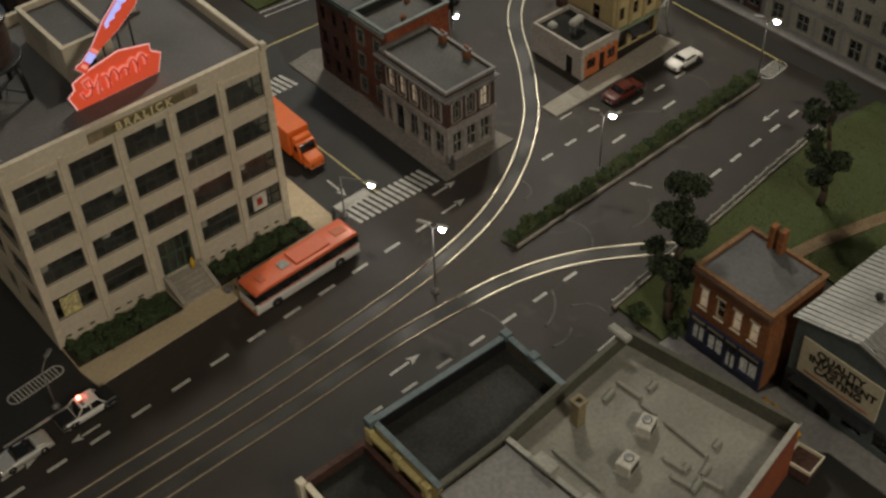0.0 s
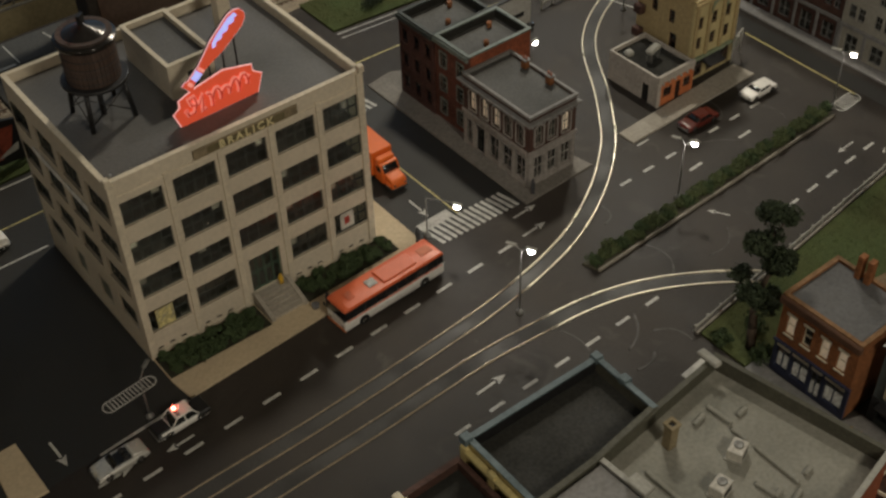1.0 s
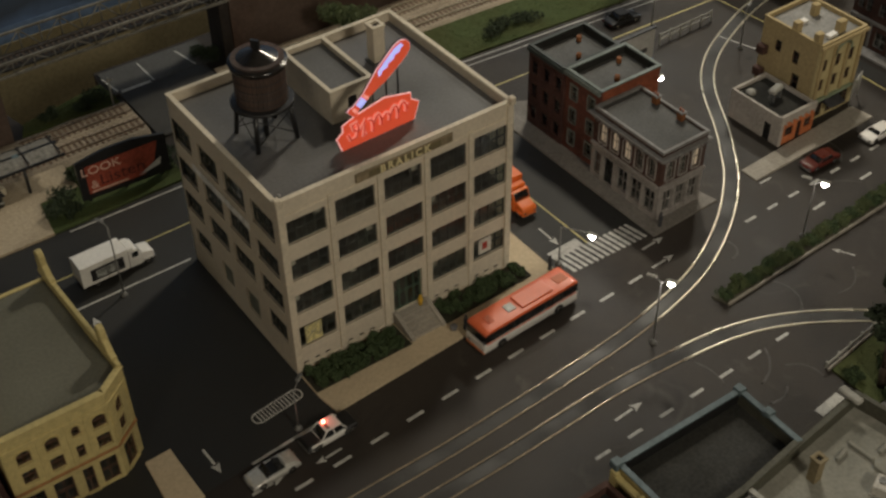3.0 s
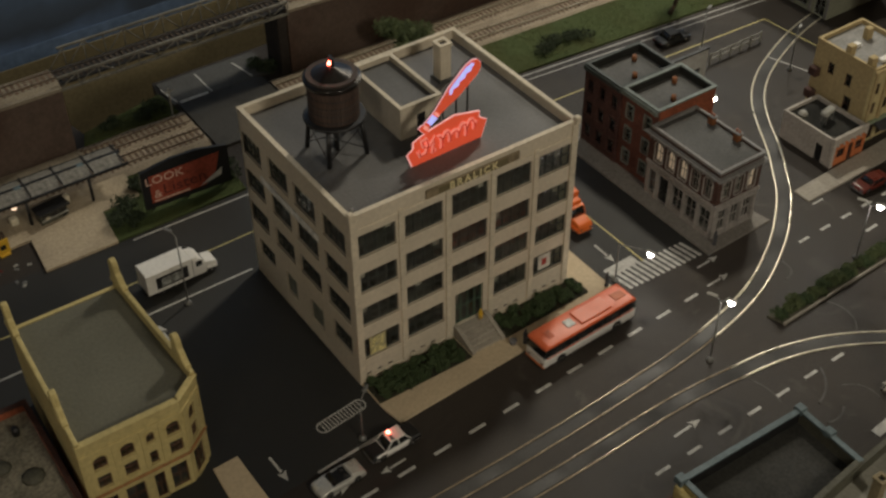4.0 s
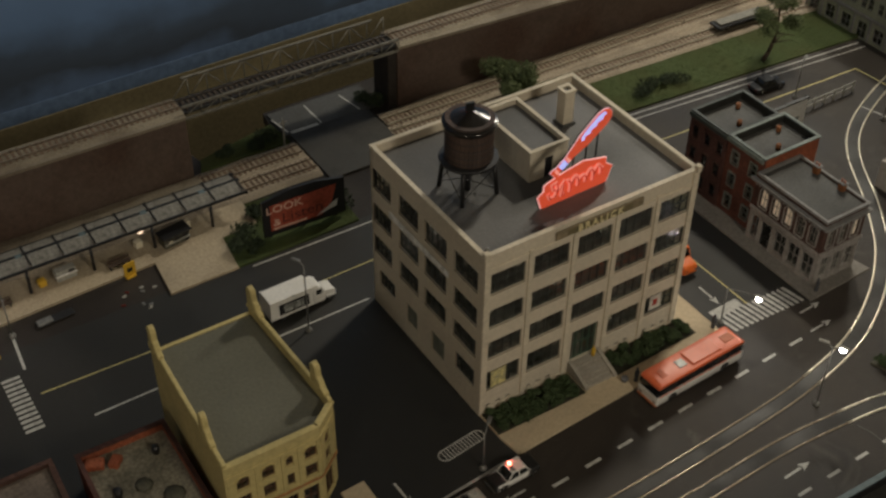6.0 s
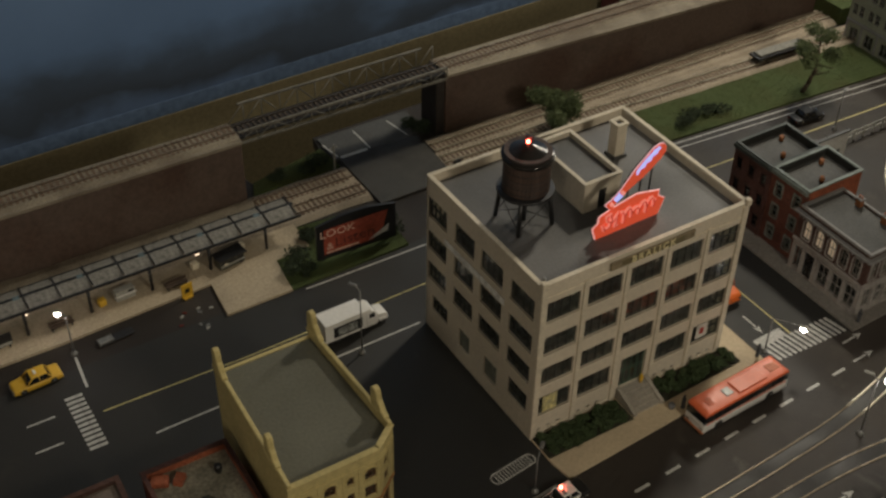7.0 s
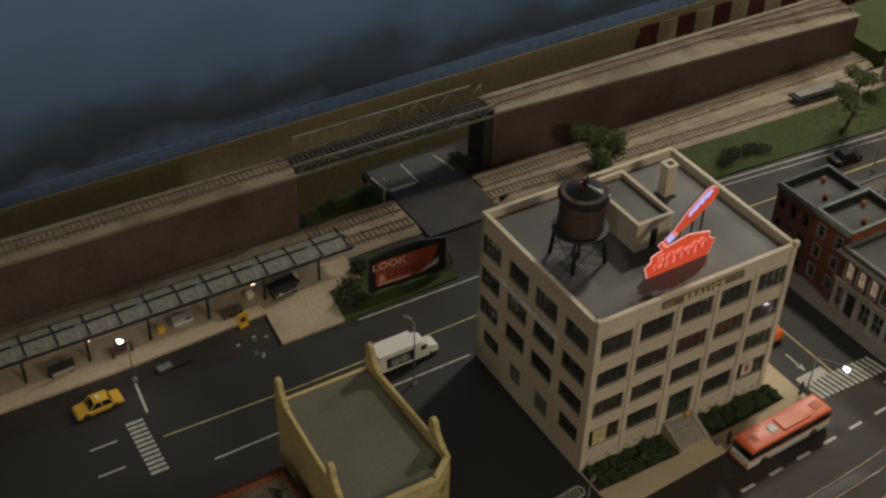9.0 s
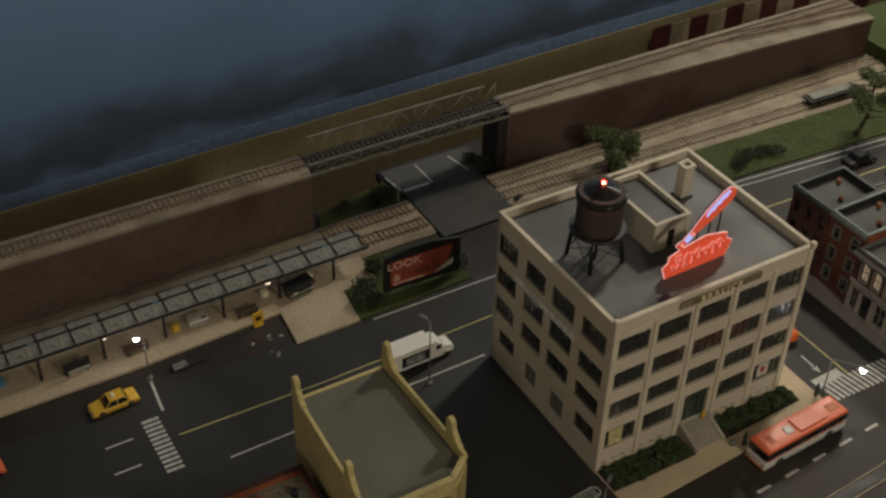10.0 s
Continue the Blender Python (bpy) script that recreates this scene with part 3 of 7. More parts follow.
# ---- raised railway, retaining walls, sidings ----
def rail_track(x0, y0, x1, y1, z, label, bed=2.0, gap=0.75, rails=RAIL_OLD, z1=None, bed_stuff=BALLAST, rail_half=0.05, bare=False):
    t = thing("railway_track", label=label, category="track", kind="structure")
    d = Vector((x1 - x0, y1 - y0, 0))
    a = math.degrees(math.atan2(d.y, d.x))
    m = pose(x0, y0, z, 0, -math.degrees(math.atan2((z if z1 is None else z1) - z, d.length)), a)
    bm = bmesh.new()
    rng = random.Random(int(x0 * 7 + y0))
    k = int(d.length / 3)
    last = None
    for i in range(k + 1):
        x = d.length * i / k
        w = bed + rng.uniform(-0.15, 0.15)
        row = [bm.verts.new(m @ Vector(p)) for p in ((x, -w - 0.5, -0.3), (x, -w + 0.3, 0.12 + rng.uniform(-0.03, 0.03)), (x, w - 0.3, 0.12 + rng.uniform(-0.03, 0.03)), (x, w + 0.5, -0.3))]
        if last:
            for j in range(3):
                bm.faces.new((last[j], last[j + 1], row[j + 1], row[j])).normal_flip()
        last = row
    bmesh.ops.recalc_face_normals(bm, faces=bm.faces)
    part("ballast_bed", bm, bed_stuff, t, kind="stuff")
    if bare:
        return t
    bm = bmesh.new()
    for i in range(int(d.length / gap)):
        x = (i + 0.5) * gap
        s = rng.uniform(-0.12, 0.12)
        quadbox(bm, x - 0.16, -1.35 + s, 0.08, x + 0.16, 1.35 + s, 0.2, m)
    part("ties", bm, TIES, t, kind="stuff")
    for o in (-0.83, 0.83):
        part("rail", boxes((0, o - rail_half, 0.18, d.length, o + rail_half, 0.4), m=m, bev=0.03), rails, t)
    return t


def wall_block(name, x0, x1, ya, yb, ba, bb_, h0, h1, label):
    """A retaining wall between two ends; its face runs from ya to yb, its back from ba to bb_, its top from h0 to h1."""
    w = thing(name, label=label, category="retaining wall", kind="structure")
    for part_name, lo, hi, o, m in (("wall_face", None, 0.0, 0.0, MAROON), ("coping", 0.0, 0.4, 0.3, COPING)):
        bm = bmesh.new()
        z0, z1 = (0, 0) if lo is None else (h0, h1)
        v = [bm.verts.new(p) for p in ((x0, ya - o, z0), (x1, yb - o, z1), (x1, bb_, z1), (x0, ba, z0), (x0, ya - o, h0 + hi), (x1, yb - o, h1 + hi), (x1, bb_, h1 + hi), (x0, ba, h0 + hi))]
        for f in ((3, 2, 1, 0), (4, 5, 6, 7), (0, 1, 5, 4), (1, 2, 6, 5), (2, 3, 7, 6), (3, 0, 4, 7)):
            bm.faces.new([v[i] for i in f])
        part(part_name, bm, m, w, "sandy coping strip" if o else "")
    return w


wall_block("retaining_wall_east", 22.7, 94, 53.7, 52.7, 58.2, 61.0, 9.3, 7.1, "plain brown retaining wall carrying the raised railway")
wall_block("retaining_wall_west", -75, -8.2, 53.3, 53.3, 58.0, 57.8, 9.5, 9.3, "plain brown retaining wall beside the station")
rail_track(22.7, 55.6, 94, 58.6, 9.9, "raised railway track on sandy ballast", 1.7, z1=7.7, bed_stuff=COPING)
rail_track(64.0, 57.2, 94, 55.4, 8.65, "second raised railway track joining by a switch", 1.2, z1=7.7, bed_stuff=COPING)
rail_track(-75, 55.3, -8.2, 55.7, 10.1, "raised railway track on sandy ballast west of the bridge", 1.8, z1=9.9, bed_stuff=COPING)
# Siding rails take the pale copy, so their sheen is colour too.
rail_track(18.8, 50.7, 96, 50.5, 0.35, "siding track on sandy ballast", 2.4, rails=SHEEN_RAIL, rail_half=0.085)
rail_track(18.4, 47.6, 96, 44.2, 0.35, "front siding track on sandy ballast", 2.3, rails=SHEEN_RAIL, rail_half=0.085)
rail_track(-75, 51.6, -8.0, 51.45, 0.4, "bare sandy ballast bank along the wall", 1.9, bed_stuff=COPING, bare=True)
rail_track(-8.0, 51.45, 6.2, 51.4, 0.4, "station track on sandy ballast", 1.9)
rail_track(-75, 48.2, 6.2, 47.6, 0.4, "platform track on sandy ballast", 2.0)


def truss_bridge(x0, x1, y, z):
    br = thing("truss_bridge", x0, y, z, label="grey steel truss railway bridge", category="bridge")
    br.matrix_world = pose(x0 * CM, y * CM, z * CM, 0, 0, 0)
    L, n, hgt = x1 - x0, 12, 2.6
    part("deck", boxes((0, -1.7, -0.35, L, 1.7, 0), bev=0.05), DARK_STEEL, br)
    tie = mesh_of("tie", boxes((0.0, -1.4, 0.0, 0.32, 1.4, 0.14)), mat("oily_ties", (0.06, 0.045, 0.034), 0.85, big=60, fine=300, vary=0.3))
    for i in range(int(L / 0.75)):
        piece("tie", tie, br, rot(i * 0.75 + 0.1, 0, 0))
    for o in (-0.83, 0.83):
        part("rail", boxes((0, o - 0.05, 0.12, L, o + 0.05, 0.34)), RAIL_OLD, br)
    for s, side in ((-2.0, "near"), (2.0, "far")):
        h = hgt if s > 0 else 1.15
        tr = part("truss_girder", boxes((0, s - 0.14, -0.9, L, s + 0.14, -0.55), (L / n * (0.7 if s > 0 else 0), s - 0.14, h - 0.3, L - L / n * (0.7 if s > 0 else 0), s + 0.14, h), bev=0.03), OLD_STEEL, br)
        bm0 = bmesh.new()
        tube(bm0, (0, 0, 0), (0, 0, 1), 0.11, seg=4)
        for i in range(n):
            a, b = i * L / n, (i + 1) * L / n
            for p, q in ((((a, s, -0.6), (b, s, h - 0.2)) if i % 2 else ((a, s, h - 0.2 if i else -0.6), (b, s, -0.6 if i else h - 0.2))), ((b, s, -0.6), (b, s, h - 0.2))):
                bm = bmesh.new()
                tube(bm, p, q, 0.1, seg=4)
                part("truss_web", bm, OLD_STEEL, tr)
    return br


truss_bridge(-8.4, 22.9, 55.7, 9.75)
# Near-black box that paints the shade on the east wall's end face.
part("pier", boxes((21.3, 53.9, 0, 22.66, 58.0, 8.8), bev=0.1), mat("shade_dark_wall_end", (0.03, 0.024, 0.02), 0.85, big=12, fine=200), tagged(thing("shaded_wall_end", label="near-black box painting the shade on the wall's end", category="pier")))

# car park under the bridge, crossing road and grass
slab("road_crossing", [(6.5, 43.5), (18.6, 43.5), (18.6, 55.0), (17.5, 55.2), (6.5, 55.2)], 0.42, mat("cracked_old_asphalt", (0.055, 0.052, 0.046), 0.6, big=16, fine=500, vary=0.35, second=(0.035, 0.033, 0.03)), "cracked grey asphalt level crossing")
slab("parking_bay", [(6.0, 55.3), (20.5, 55.3), (20.5, 61.2), (6.0, 61.2)], 0.35, ROOF_DARK, "dark parking bay with worn lines")
pk = thing("bay_lines", label="worn white parking lines", category="road marking", kind="structure")
for a in ((6.9, 55.4, 11.0, 55.3, 0.8), (6.0, 59.6, 6.6, 55.8, 0.2), (11.4, 60.5, 11.5, 55.5, 0.2), (16.8, 60.2, 17.6, 55.6, 0.2)):
    part("bay_line", stroke(*a, z=0.35), WHITE_LINE, pk)


def grass_patch(name, poly, h, label, tufts, seed):
    rng = random.Random(seed)
    g = thing(name, label=label, category="grass", kind="stuff")
    bm = bmesh.new()
    prism(bm, poly, 0, h)
    part("turf", bm, GRASS, g, kind="stuff")
    xs, ys = [p[0] for p in poly], [p[1] for p in poly]
    verts, faces = [], []

    def inside(x, y):
        c = False
        for (x0, y0), (x1, y1) in zip(poly, poly[1:] + poly[:1]):
            if (y0 > y) != (y1 > y) and x < (x1 - x0) * (y - y0) / (y1 - y0) + x0:
                c = not c
        return c

    while len(faces) < tufts:
        x, y = rng.uniform(min(xs), max(xs)), rng.uniform(min(ys), max(ys))
        if inside(x, y):
            a, t, w = rng.uniform(0, 6.3), rng.uniform(0.05, 0.13), 0.04
            k = len(verts)
            verts += [((x - w * math.cos(a)) * CM, (y - w * math.sin(a)) * CM, h * CM), ((x + w * math.cos(a)) * CM, (y + w * math.sin(a)) * CM, h * CM), ((x + rng.uniform(-.12, .12)) * CM, (y + rng.uniform(-.12, .12)) * CM, (h + t) * CM)]
            faces.append((k, k + 1, k + 2))
    me = bpy.data.meshes.new("blades")
    me.from_pydata(verts, [], faces)
    me.materials.append(GRASS)
    ob = new("blades", me)
    ob.parent = g
    tagged(ob, kind="stuff")
    return g


grass_patch("lawn_north", [(46.0, 35.8), (92.0, 32.8), (98.0, 44.0), (71.0, 43.0), (50.0, 43.9), (46.0, 44.2)], 0.25, "trimmed green lawn beside the sidings", 26000, 3)
grass_patch("lawn_east", [(42.4, -36.5), (42.4, -31.0), (59.5, -29.3), (79.0, -27.3), (87.0, -28.0), (87.0, -60.0), (60.0, -60.0), (60.0, -37.0)], 0.25, "dark green grass lot behind the crash barrier", 26000, 4)
grass_patch("verge_billboard", [(-11.0, 34.3), (5.5, 34.6), (6.0, 44.0), (-5.4, 44.8), (-5.4, 40.6), (-10.3, 40.1)], 0.25, "dark scrubby verge behind the billboard", 9000, 5)
grass_patch("verge_bridge", [(-7.0, 53.9), (5.9, 53.9), (5.4, 58.9), (-6.0, 56.3)], 0.3, "dark scrub under the bridge", 6000, 6)
grass_patch("lawn_far", [(94.6, 47.5), (130.0, 46.0), (130.0, 62.0), (94.6, 62.0)], 3.0, "raised green bank at the end of the wall", 6000, 8)
slab("dirt_path", [(51.5, -37.0), (57.0, -36.2), (64.0, -37.4), (72.0, -39.6), (80.0, -40.4), (80.0, -41.6), (71.0, -40.8), (63.0, -38.7), (57.0, -37.7), (51.5, -39.2)], 0.32, EARTH, "bare earth path behind the brick shop")


# ---- windows ----
CACHE = {}


def window(parent, m, w, h, cols=3, rows=2, round_head=False, frame_mat=None, pane_mat=None, depth=0.18, bar=0.09, name="window", label="", sill=None):
    """A sash with its bars, and a pane under it; local x across, z up, set back from the wall's face."""
    frame_mat, pane_mat = frame_mat or FRAME, pane_mat or GLASS
    key = (round(w, 2), round(h, 2), cols, rows, round_head, frame_mat.name, bar)
    if key not in CACHE:
        bm, b = bmesh.new(), bar
        us, vs = [w * i / cols for i in range(cols + 1)], [h * i / rows for i in range(rows + 1)]
        gaps = [(u0 + b * (1 if i == 0 else 0.5), v0 + b * (1 if j == 0 else 0.5), u1 - b * (1 if i == cols - 1 else 0.5), v1 - b * (1 if j == rows - 1 else 0.5)) for i, (u0, u1) in enumerate(zip(us, us[1:])) for j, (v0, v1) in enumerate(zip(vs, vs[1:]))]
        facade(bm, None, w, h, gaps, depth)
        weld(bm)
        CACHE[key] = mesh_of("sash", bm, frame_mat)
    pk = (round(w, 2), round(h, 2), pane_mat.name)
    if pk not in CACHE:
        CACHE[pk] = mesh_of("pane", boxes((0.03, depth * 0.45, 0.03, w - 0.03, depth * 0.6, h - 0.03)), pane_mat)
    ob = piece(name, CACHE[key], parent, m, label)
    p = piece("pane", CACHE[pk], ob)
    p.visible_shadow = False
    return ob


# ---- the factory ----
fac = thing("factory_building", label="four-storey cream concrete factory with dark windows", category="building")
W, D, TOP, DECK = 26.4, 21.2, 21.5, 20.6
ROWS_Z = [(16.4, 19.05), (11.95, 14.4), (7.65, 10.05), (3.2, 5.85)]
BAYS = [(0.75, 4.95), (5.95, 10.25), (11.3, 15.55), (16.55, 20.8), (21.75, 25.75)]
holes = [(a, z0, b, z1) for j, (z0, z1) in enumerate(ROWS_Z) for i, (a, b) in enumerate(BAYS) if not (j == 3 and i == 2)]
DOOR = (11.7, 1.5, 15.2, 5.9)
vents = [(a + k * 1.25 + 0.15, 0.75, a + k * 1.25 + 0.75, 1.1) for i, (a, b) in enumerate(BAYS) if i != 2 for k in range(3)]
front = rot(0, 0, 0)
bm = bmesh.new()
facade(bm, front, W, TOP, holes + [DOOR] + vents, 0.5)
weld(bm)
wall_f = part("front_wall", bm, CONCRETE, fac)
side = rot(0, D, 0, -90)
SIDE_BAYS = [(0.5, 4.1), (5.6, 9.5), (10.7, 14.8), (16.1, 20.3)]
holes_s = [(a, z0, b, z1) for (z0, z1) in ROWS_Z[:3] for a, b in SIDE_BAYS] + [(1.3, 3.3, 4.6, 5.5), (16.7, 3.3, 20.2, 5.8)]
blanks = [(7.0, 2.2, 9.2, 4.9), (12.1, 2.1, 14.6, 4.9)]
bm = bmesh.new()
facade(bm, side, D - 0.5, TOP, holes_s + blanks, 0.5)
weld(bm)
wall_s = part("side_wall", bm, CONCRETE, fac)
part("back_wall", boxes((0, D - 0.5, 0, W, D, TOP)), CONCRETE, fac)
part("end_wall", boxes((W - 0.5, 0.5, 0, W, D - 0.5, TOP)), CONCRETE, fac)
part("roof_deck", boxes((0.5, 0.5, DECK - 0.3, W - 0.5, D - 0.5, DECK)), ROOF_GREY, fac, "flat grey roof")
part("coping", ring(-0.06, -0.06, W + 0.06, D + 0.06, 0.5, TOP, TOP + 0.12), CONCRETE_TRIM, fac)
for i in range(6):
    x = 0 if i == 0 else W - 0.75 if i == 5 else (BAYS[i - 1][1] + BAYS[i][0]) / 2 - 0.28
    part("pilaster", boxes((x, -0.22, 0, x + (0.75 if i in (0, 5) else 0.56), 0.02, 20.2 if 0 < i < 5 else 21.3), bev=0.04), CONCRETE_TRIM, fac)
for x in (-0.12, W - 0.5):
    part("corner_cap", boxes((x, -0.35, 21.3, x + 0.62, 0.3, 22.1), bev=0.08), CONCRETE_TRIM, fac)
for z0, z1 in ROWS_Z:
    for i, (a, b) in enumerate(BAYS):
        if not (z0 < 4 and i == 2):
            part("sill", boxes((a - 0.1, -0.1, z0 - 0.16, b + 0.1, 0.1, z0)), CONCRETE_TRIM, fac)
    for a, b in SIDE_BAYS:
        if z0 > 5:
            part("sill", boxes((a - 0.05, -0.08, z0 - 0.14, b + 0.05, 0.1, z0), m=side), CONCRETE_TRIM, fac)
part("cornice", boxes((0.75, -0.14, 19.75, W - 0.75, 0, 19.95), bev=0.03), CONCRETE_TRIM, fac)
for a, b in ((0.75, 11.2), (15.6, W - 0.75)):
    part("plinth", boxes((a, -0.12, 0, b, 0, 0.65), bev=0.03), CONCRETE_TRIM, fac)
for j, (z0, z1) in enumerate(ROWS_Z):
    for i, (a, b) in enumerate(BAYS):
        if not (j == 3 and i == 2):
            window(fac, rot(a, 0.22, z0), b - a, z1 - z0, 4, 2)
for a, z0, b, z1 in holes_s:
    window(fac, side @ rot(a, 0.22, z0), b - a, z1 - z0, 4, 2)
for a, z0, b, z1 in blanks:
    part("shutter", boxes((a, 0.2, z0, b, 0.35, z1), m=side), mat("grey_green_shutter", (0.16, 0.17, 0.14), 0.7), fac)
for v in vents:
    part("vent_grille", boxes((v[0], 0.15, v[1], v[2], 0.25, v[3])), BLACK, fac)
door = window(fac, rot(DOOR[0], 0.3, DOOR[1]), DOOR[2] - DOOR[0], DOOR[3] - DOOR[1], 4, 2, frame_mat=mat("green_door_frame", (0.05, 0.085, 0.06), 0.5), bar=0.16, name="entrance_door", label="dark green glazed double entrance door")
# floors and partitions coloured dark as unlit rooms, and blinds, that show through the panes
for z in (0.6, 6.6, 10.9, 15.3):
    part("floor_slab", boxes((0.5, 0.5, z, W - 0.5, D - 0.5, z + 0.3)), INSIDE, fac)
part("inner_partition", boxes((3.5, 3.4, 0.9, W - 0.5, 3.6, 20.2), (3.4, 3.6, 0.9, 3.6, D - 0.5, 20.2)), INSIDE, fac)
rng = random.Random(11)
for j, (z0, z1) in enumerate(ROWS_Z):
    for i, (a, b) in enumerate(BAYS):
        if rng.random() < 0.55 and not (j == 3 and i in (0, 2, 4)):
            k = rng.randint(0, 3)
            w = (b - a) / 4
            part("blind", boxes((a + k * w + 0.1, 0.7, z1 - rng.uniform(0.5, 1.6), a + (k + 1) * w - 0.1, 0.76, z1)), BLIND, fac)
for a, z0, b, z1 in holes_s:
    if rng.random() < 0.7:
        k = rng.uniform(a + 0.3, b - 1.4)
        part("blind", boxes((k, 0.8, z0 + rng.uniform(0, 1.2), k + rng.uniform(0.6, 1.2), 0.86, z1 - rng.uniform(0, 0.8)), m=side), BLIND, fac)
part("window_poster", boxes((1.5, 0.1, 3.25, 3.35, 0.16, 5.55)), mat("cream_poster", (0.62, 0.55, 0.25), 0.6, big=260, fine=500, vary=0.5, second=(0.3, 0.28, 0.2)), fac, "cream poster in the window")
part("window_poster", boxes((22.5, 0.1, 3.6, 24.1, 0.16, 5.55)), mat("white_poster", (0.72, 0.68, 0.6), 0.6), fac, "white poster with a red patch")
part("poster_patch", boxes((22.95, 0.06, 4.15, 23.55, 0.1, 5.05)), mat("red_print", (0.5, 0.06, 0.04), 0.6), fac)
part("banner", boxes((3.9, -0.16, 14.75, 15.4, -0.1, 15.55), m=side), mat("pale_banner_cloth", (0.80, 0.79, 0.76), 0.8, big=70, fine=400, vary=0.25), fac, "long pale banner hung along the wall")
part("sign_board", boxes((8.2, -0.3, 20.15, 19.0, -0.14, 21.15), bev=0.04), SIGN_BROWN, fac, "brown name board on the parapet")
part("sign_panel", boxes((9.6, -0.34, 20.3, 17.6, -0.3, 21.0)), mat("olive_sign_panel", (0.14, 0.115, 0.06), 0.7), fac)


def text_mesh(text, size, thick, spacing, bold):
    cu = bpy.data.curves.new("letter", "FONT")
    cu.body, cu.size, cu.extrude, cu.align_y, cu.resolution_u, cu.space_character = text, size * CM, thick * CM, "CENTER", 3, spacing
    cu.offset = bold * CM
    ob = new("letter", cu)
    me = bpy.data.meshes.new_from_object(ob)
    bpy.data.objects.remove(ob)
    return me, max(v.co.x for v in me.vertices) / CM


def lettering(text, size, m, material, parent, thick=0.02, stretch=1.0, spacing=1.0, bold=0.0):
    """A centred line of single letters, each an object of its own."""
    total = text_mesh(text, size, thick, spacing, bold)[1]
    for i, c in enumerate(text):
        end = text_mesh(text[:i + 1], size, thick, spacing, bold)[1]
        me, own = text_mesh(c, size, thick, spacing, bold)
        me.materials.append(material)
        piece("letter", me, parent, m @ Matrix.Translation(((end - own - total / 2) * stretch, 0, 0)) @ Matrix.Diagonal((stretch, 1, 1, 1)))


lettering("BRALICK", 1.08, rot(13.6, -0.36, 20.66, 0, 90), GOLD, fac, 0.03, 1.0, spacing=1.42, bold=0.03)

# entrance steps and side walls
st = thing("entrance_steps", label="concrete entrance steps with low cheek walls", category="steps")
for i in range(5):
    part("step", boxes((11.9, -0.5 - 0.55 * (i + 1), 0.2, 15.2, -0.5 - 0.55 * i, 1.5 - 0.25 * i)), PAVING, st)
part("landing", boxes((11.9, -0.5, 0.2, 15.2, -0.02, 1.5)), PAVING, st)
for x in (11.45, 15.2):
    bm = bmesh.new()
    prism(bm, [(0, 0.2), (3.4, 0.2), (3.4, 0.6), (0.5, 1.75), (0, 1.75)], 0, 0.45, Matrix(((0, 0, 1, x), (-1, 0, 0, -0.02), (0, 1, 0, 0), (0, 0, 0, 1))))
    part("cheek_wall", bm, PAVING, st)
bm = bmesh.new()
lathe(bm, [(0.32, 0.2), (0.42, 0.7), (0.36, 0.75), (0.1, 0.78)], 0, 0, 12)
solo("litter_bin", bm, mat("grey_bin", (0.16, 0.16, 0.17), 0.6), "round grey litter bin by the steps", "bin", x=15.9, y=-4.4)

# penthouse, chimney, roof bits
pent = thing("roof_house", 11.0, 8.2, DECK, label="flat-roofed cream stair house on the factory roof", category="roof house")
bm = bmesh.new()
facade(bm, rot(0, 0, 0), 4.7, 3.6, [(1.9, 0.0, 2.9, 2.4)], 0.3)
quadbox(bm, 0, 0.3, 0, 0.3, 9.0, 3.6), quadbox(bm, 4.4, 0.3, 0, 4.7, 9.0, 3.6), quadbox(bm, 0.3, 8.7, 0, 4.4, 9.0, 3.6)
part("wall", bm, CONCRETE, pent)
part("roof", boxes((0.3, 0.3, 2.9, 4.4, 8.7, 3.1)), ROOF_GREY, pent)
part("coping", ring(-0.08, -0.08, 4.78, 9.08, 0.43, 3.6, 3.72), CONCRETE_TRIM, pent)
# A black panel stands for the shade inside the doorway.
part("door", boxes((1.9, 0.1, 0.0, 2.9, 0.2, 2.4)), BLACK, pent, "black panel in place of the shaded open doorway")
ch = thing("roof_chimney", 19.9, 14.3, DECK, label="square cream chimney on a dark base", category="chimney")
part("shaft", boxes((0.0, 0, 0.3, 1.3, 1.3, 4.1)), CONCRETE, ch)
part("base", boxes((-0.25, -0.25, 0, 1.55, 1.55, 0.3), bev=0.05), ROOF_DARK, ch)
part("cap", ring(-0.12, -0.12, 1.42, 1.42, 0.37, 4.1, 4.4), CONCRETE_TRIM, ch)
part("flue", boxes((0.25, 0.25, 4.1, 1.05, 1.05, 4.14)), BLACK, ch)
bm = bmesh.new()
lathe(bm, [(0.16, 0), (0.16, 0.5), (0.26, 0.55), (0.2, 0.75), (0.02, 0.85)], 0, 0, 10)
solo("roof_vent", bm, GREY_STEEL, "small capped vent pipe at the roof's corner", "vent", x=0.9, y=0.9, z=DECK + 0.3)

# ---- water tower ----
RUST = mat("rusty_brown_planks", (0.065, 0.04, 0.03), 0.75, big=40, fine=300, vary=0.35, second=(0.06, 0.045, 0.04), per_object=0.2)
wt = thing("water_tower", 5.2, 10.6, DECK, label="old dark wooden water tower with a conical cap", category="water tower")
bm = bmesh.new()
lathe(bm, [(2.34, 4.3), (2.34, 8.75)], 0, 0, 32)
part("tank", bm, RUST, wt)
stave = mesh_of("stave", boxes((-0.195, -0.05, 4.3, 0.195, 0.05, 8.75)), RUST)
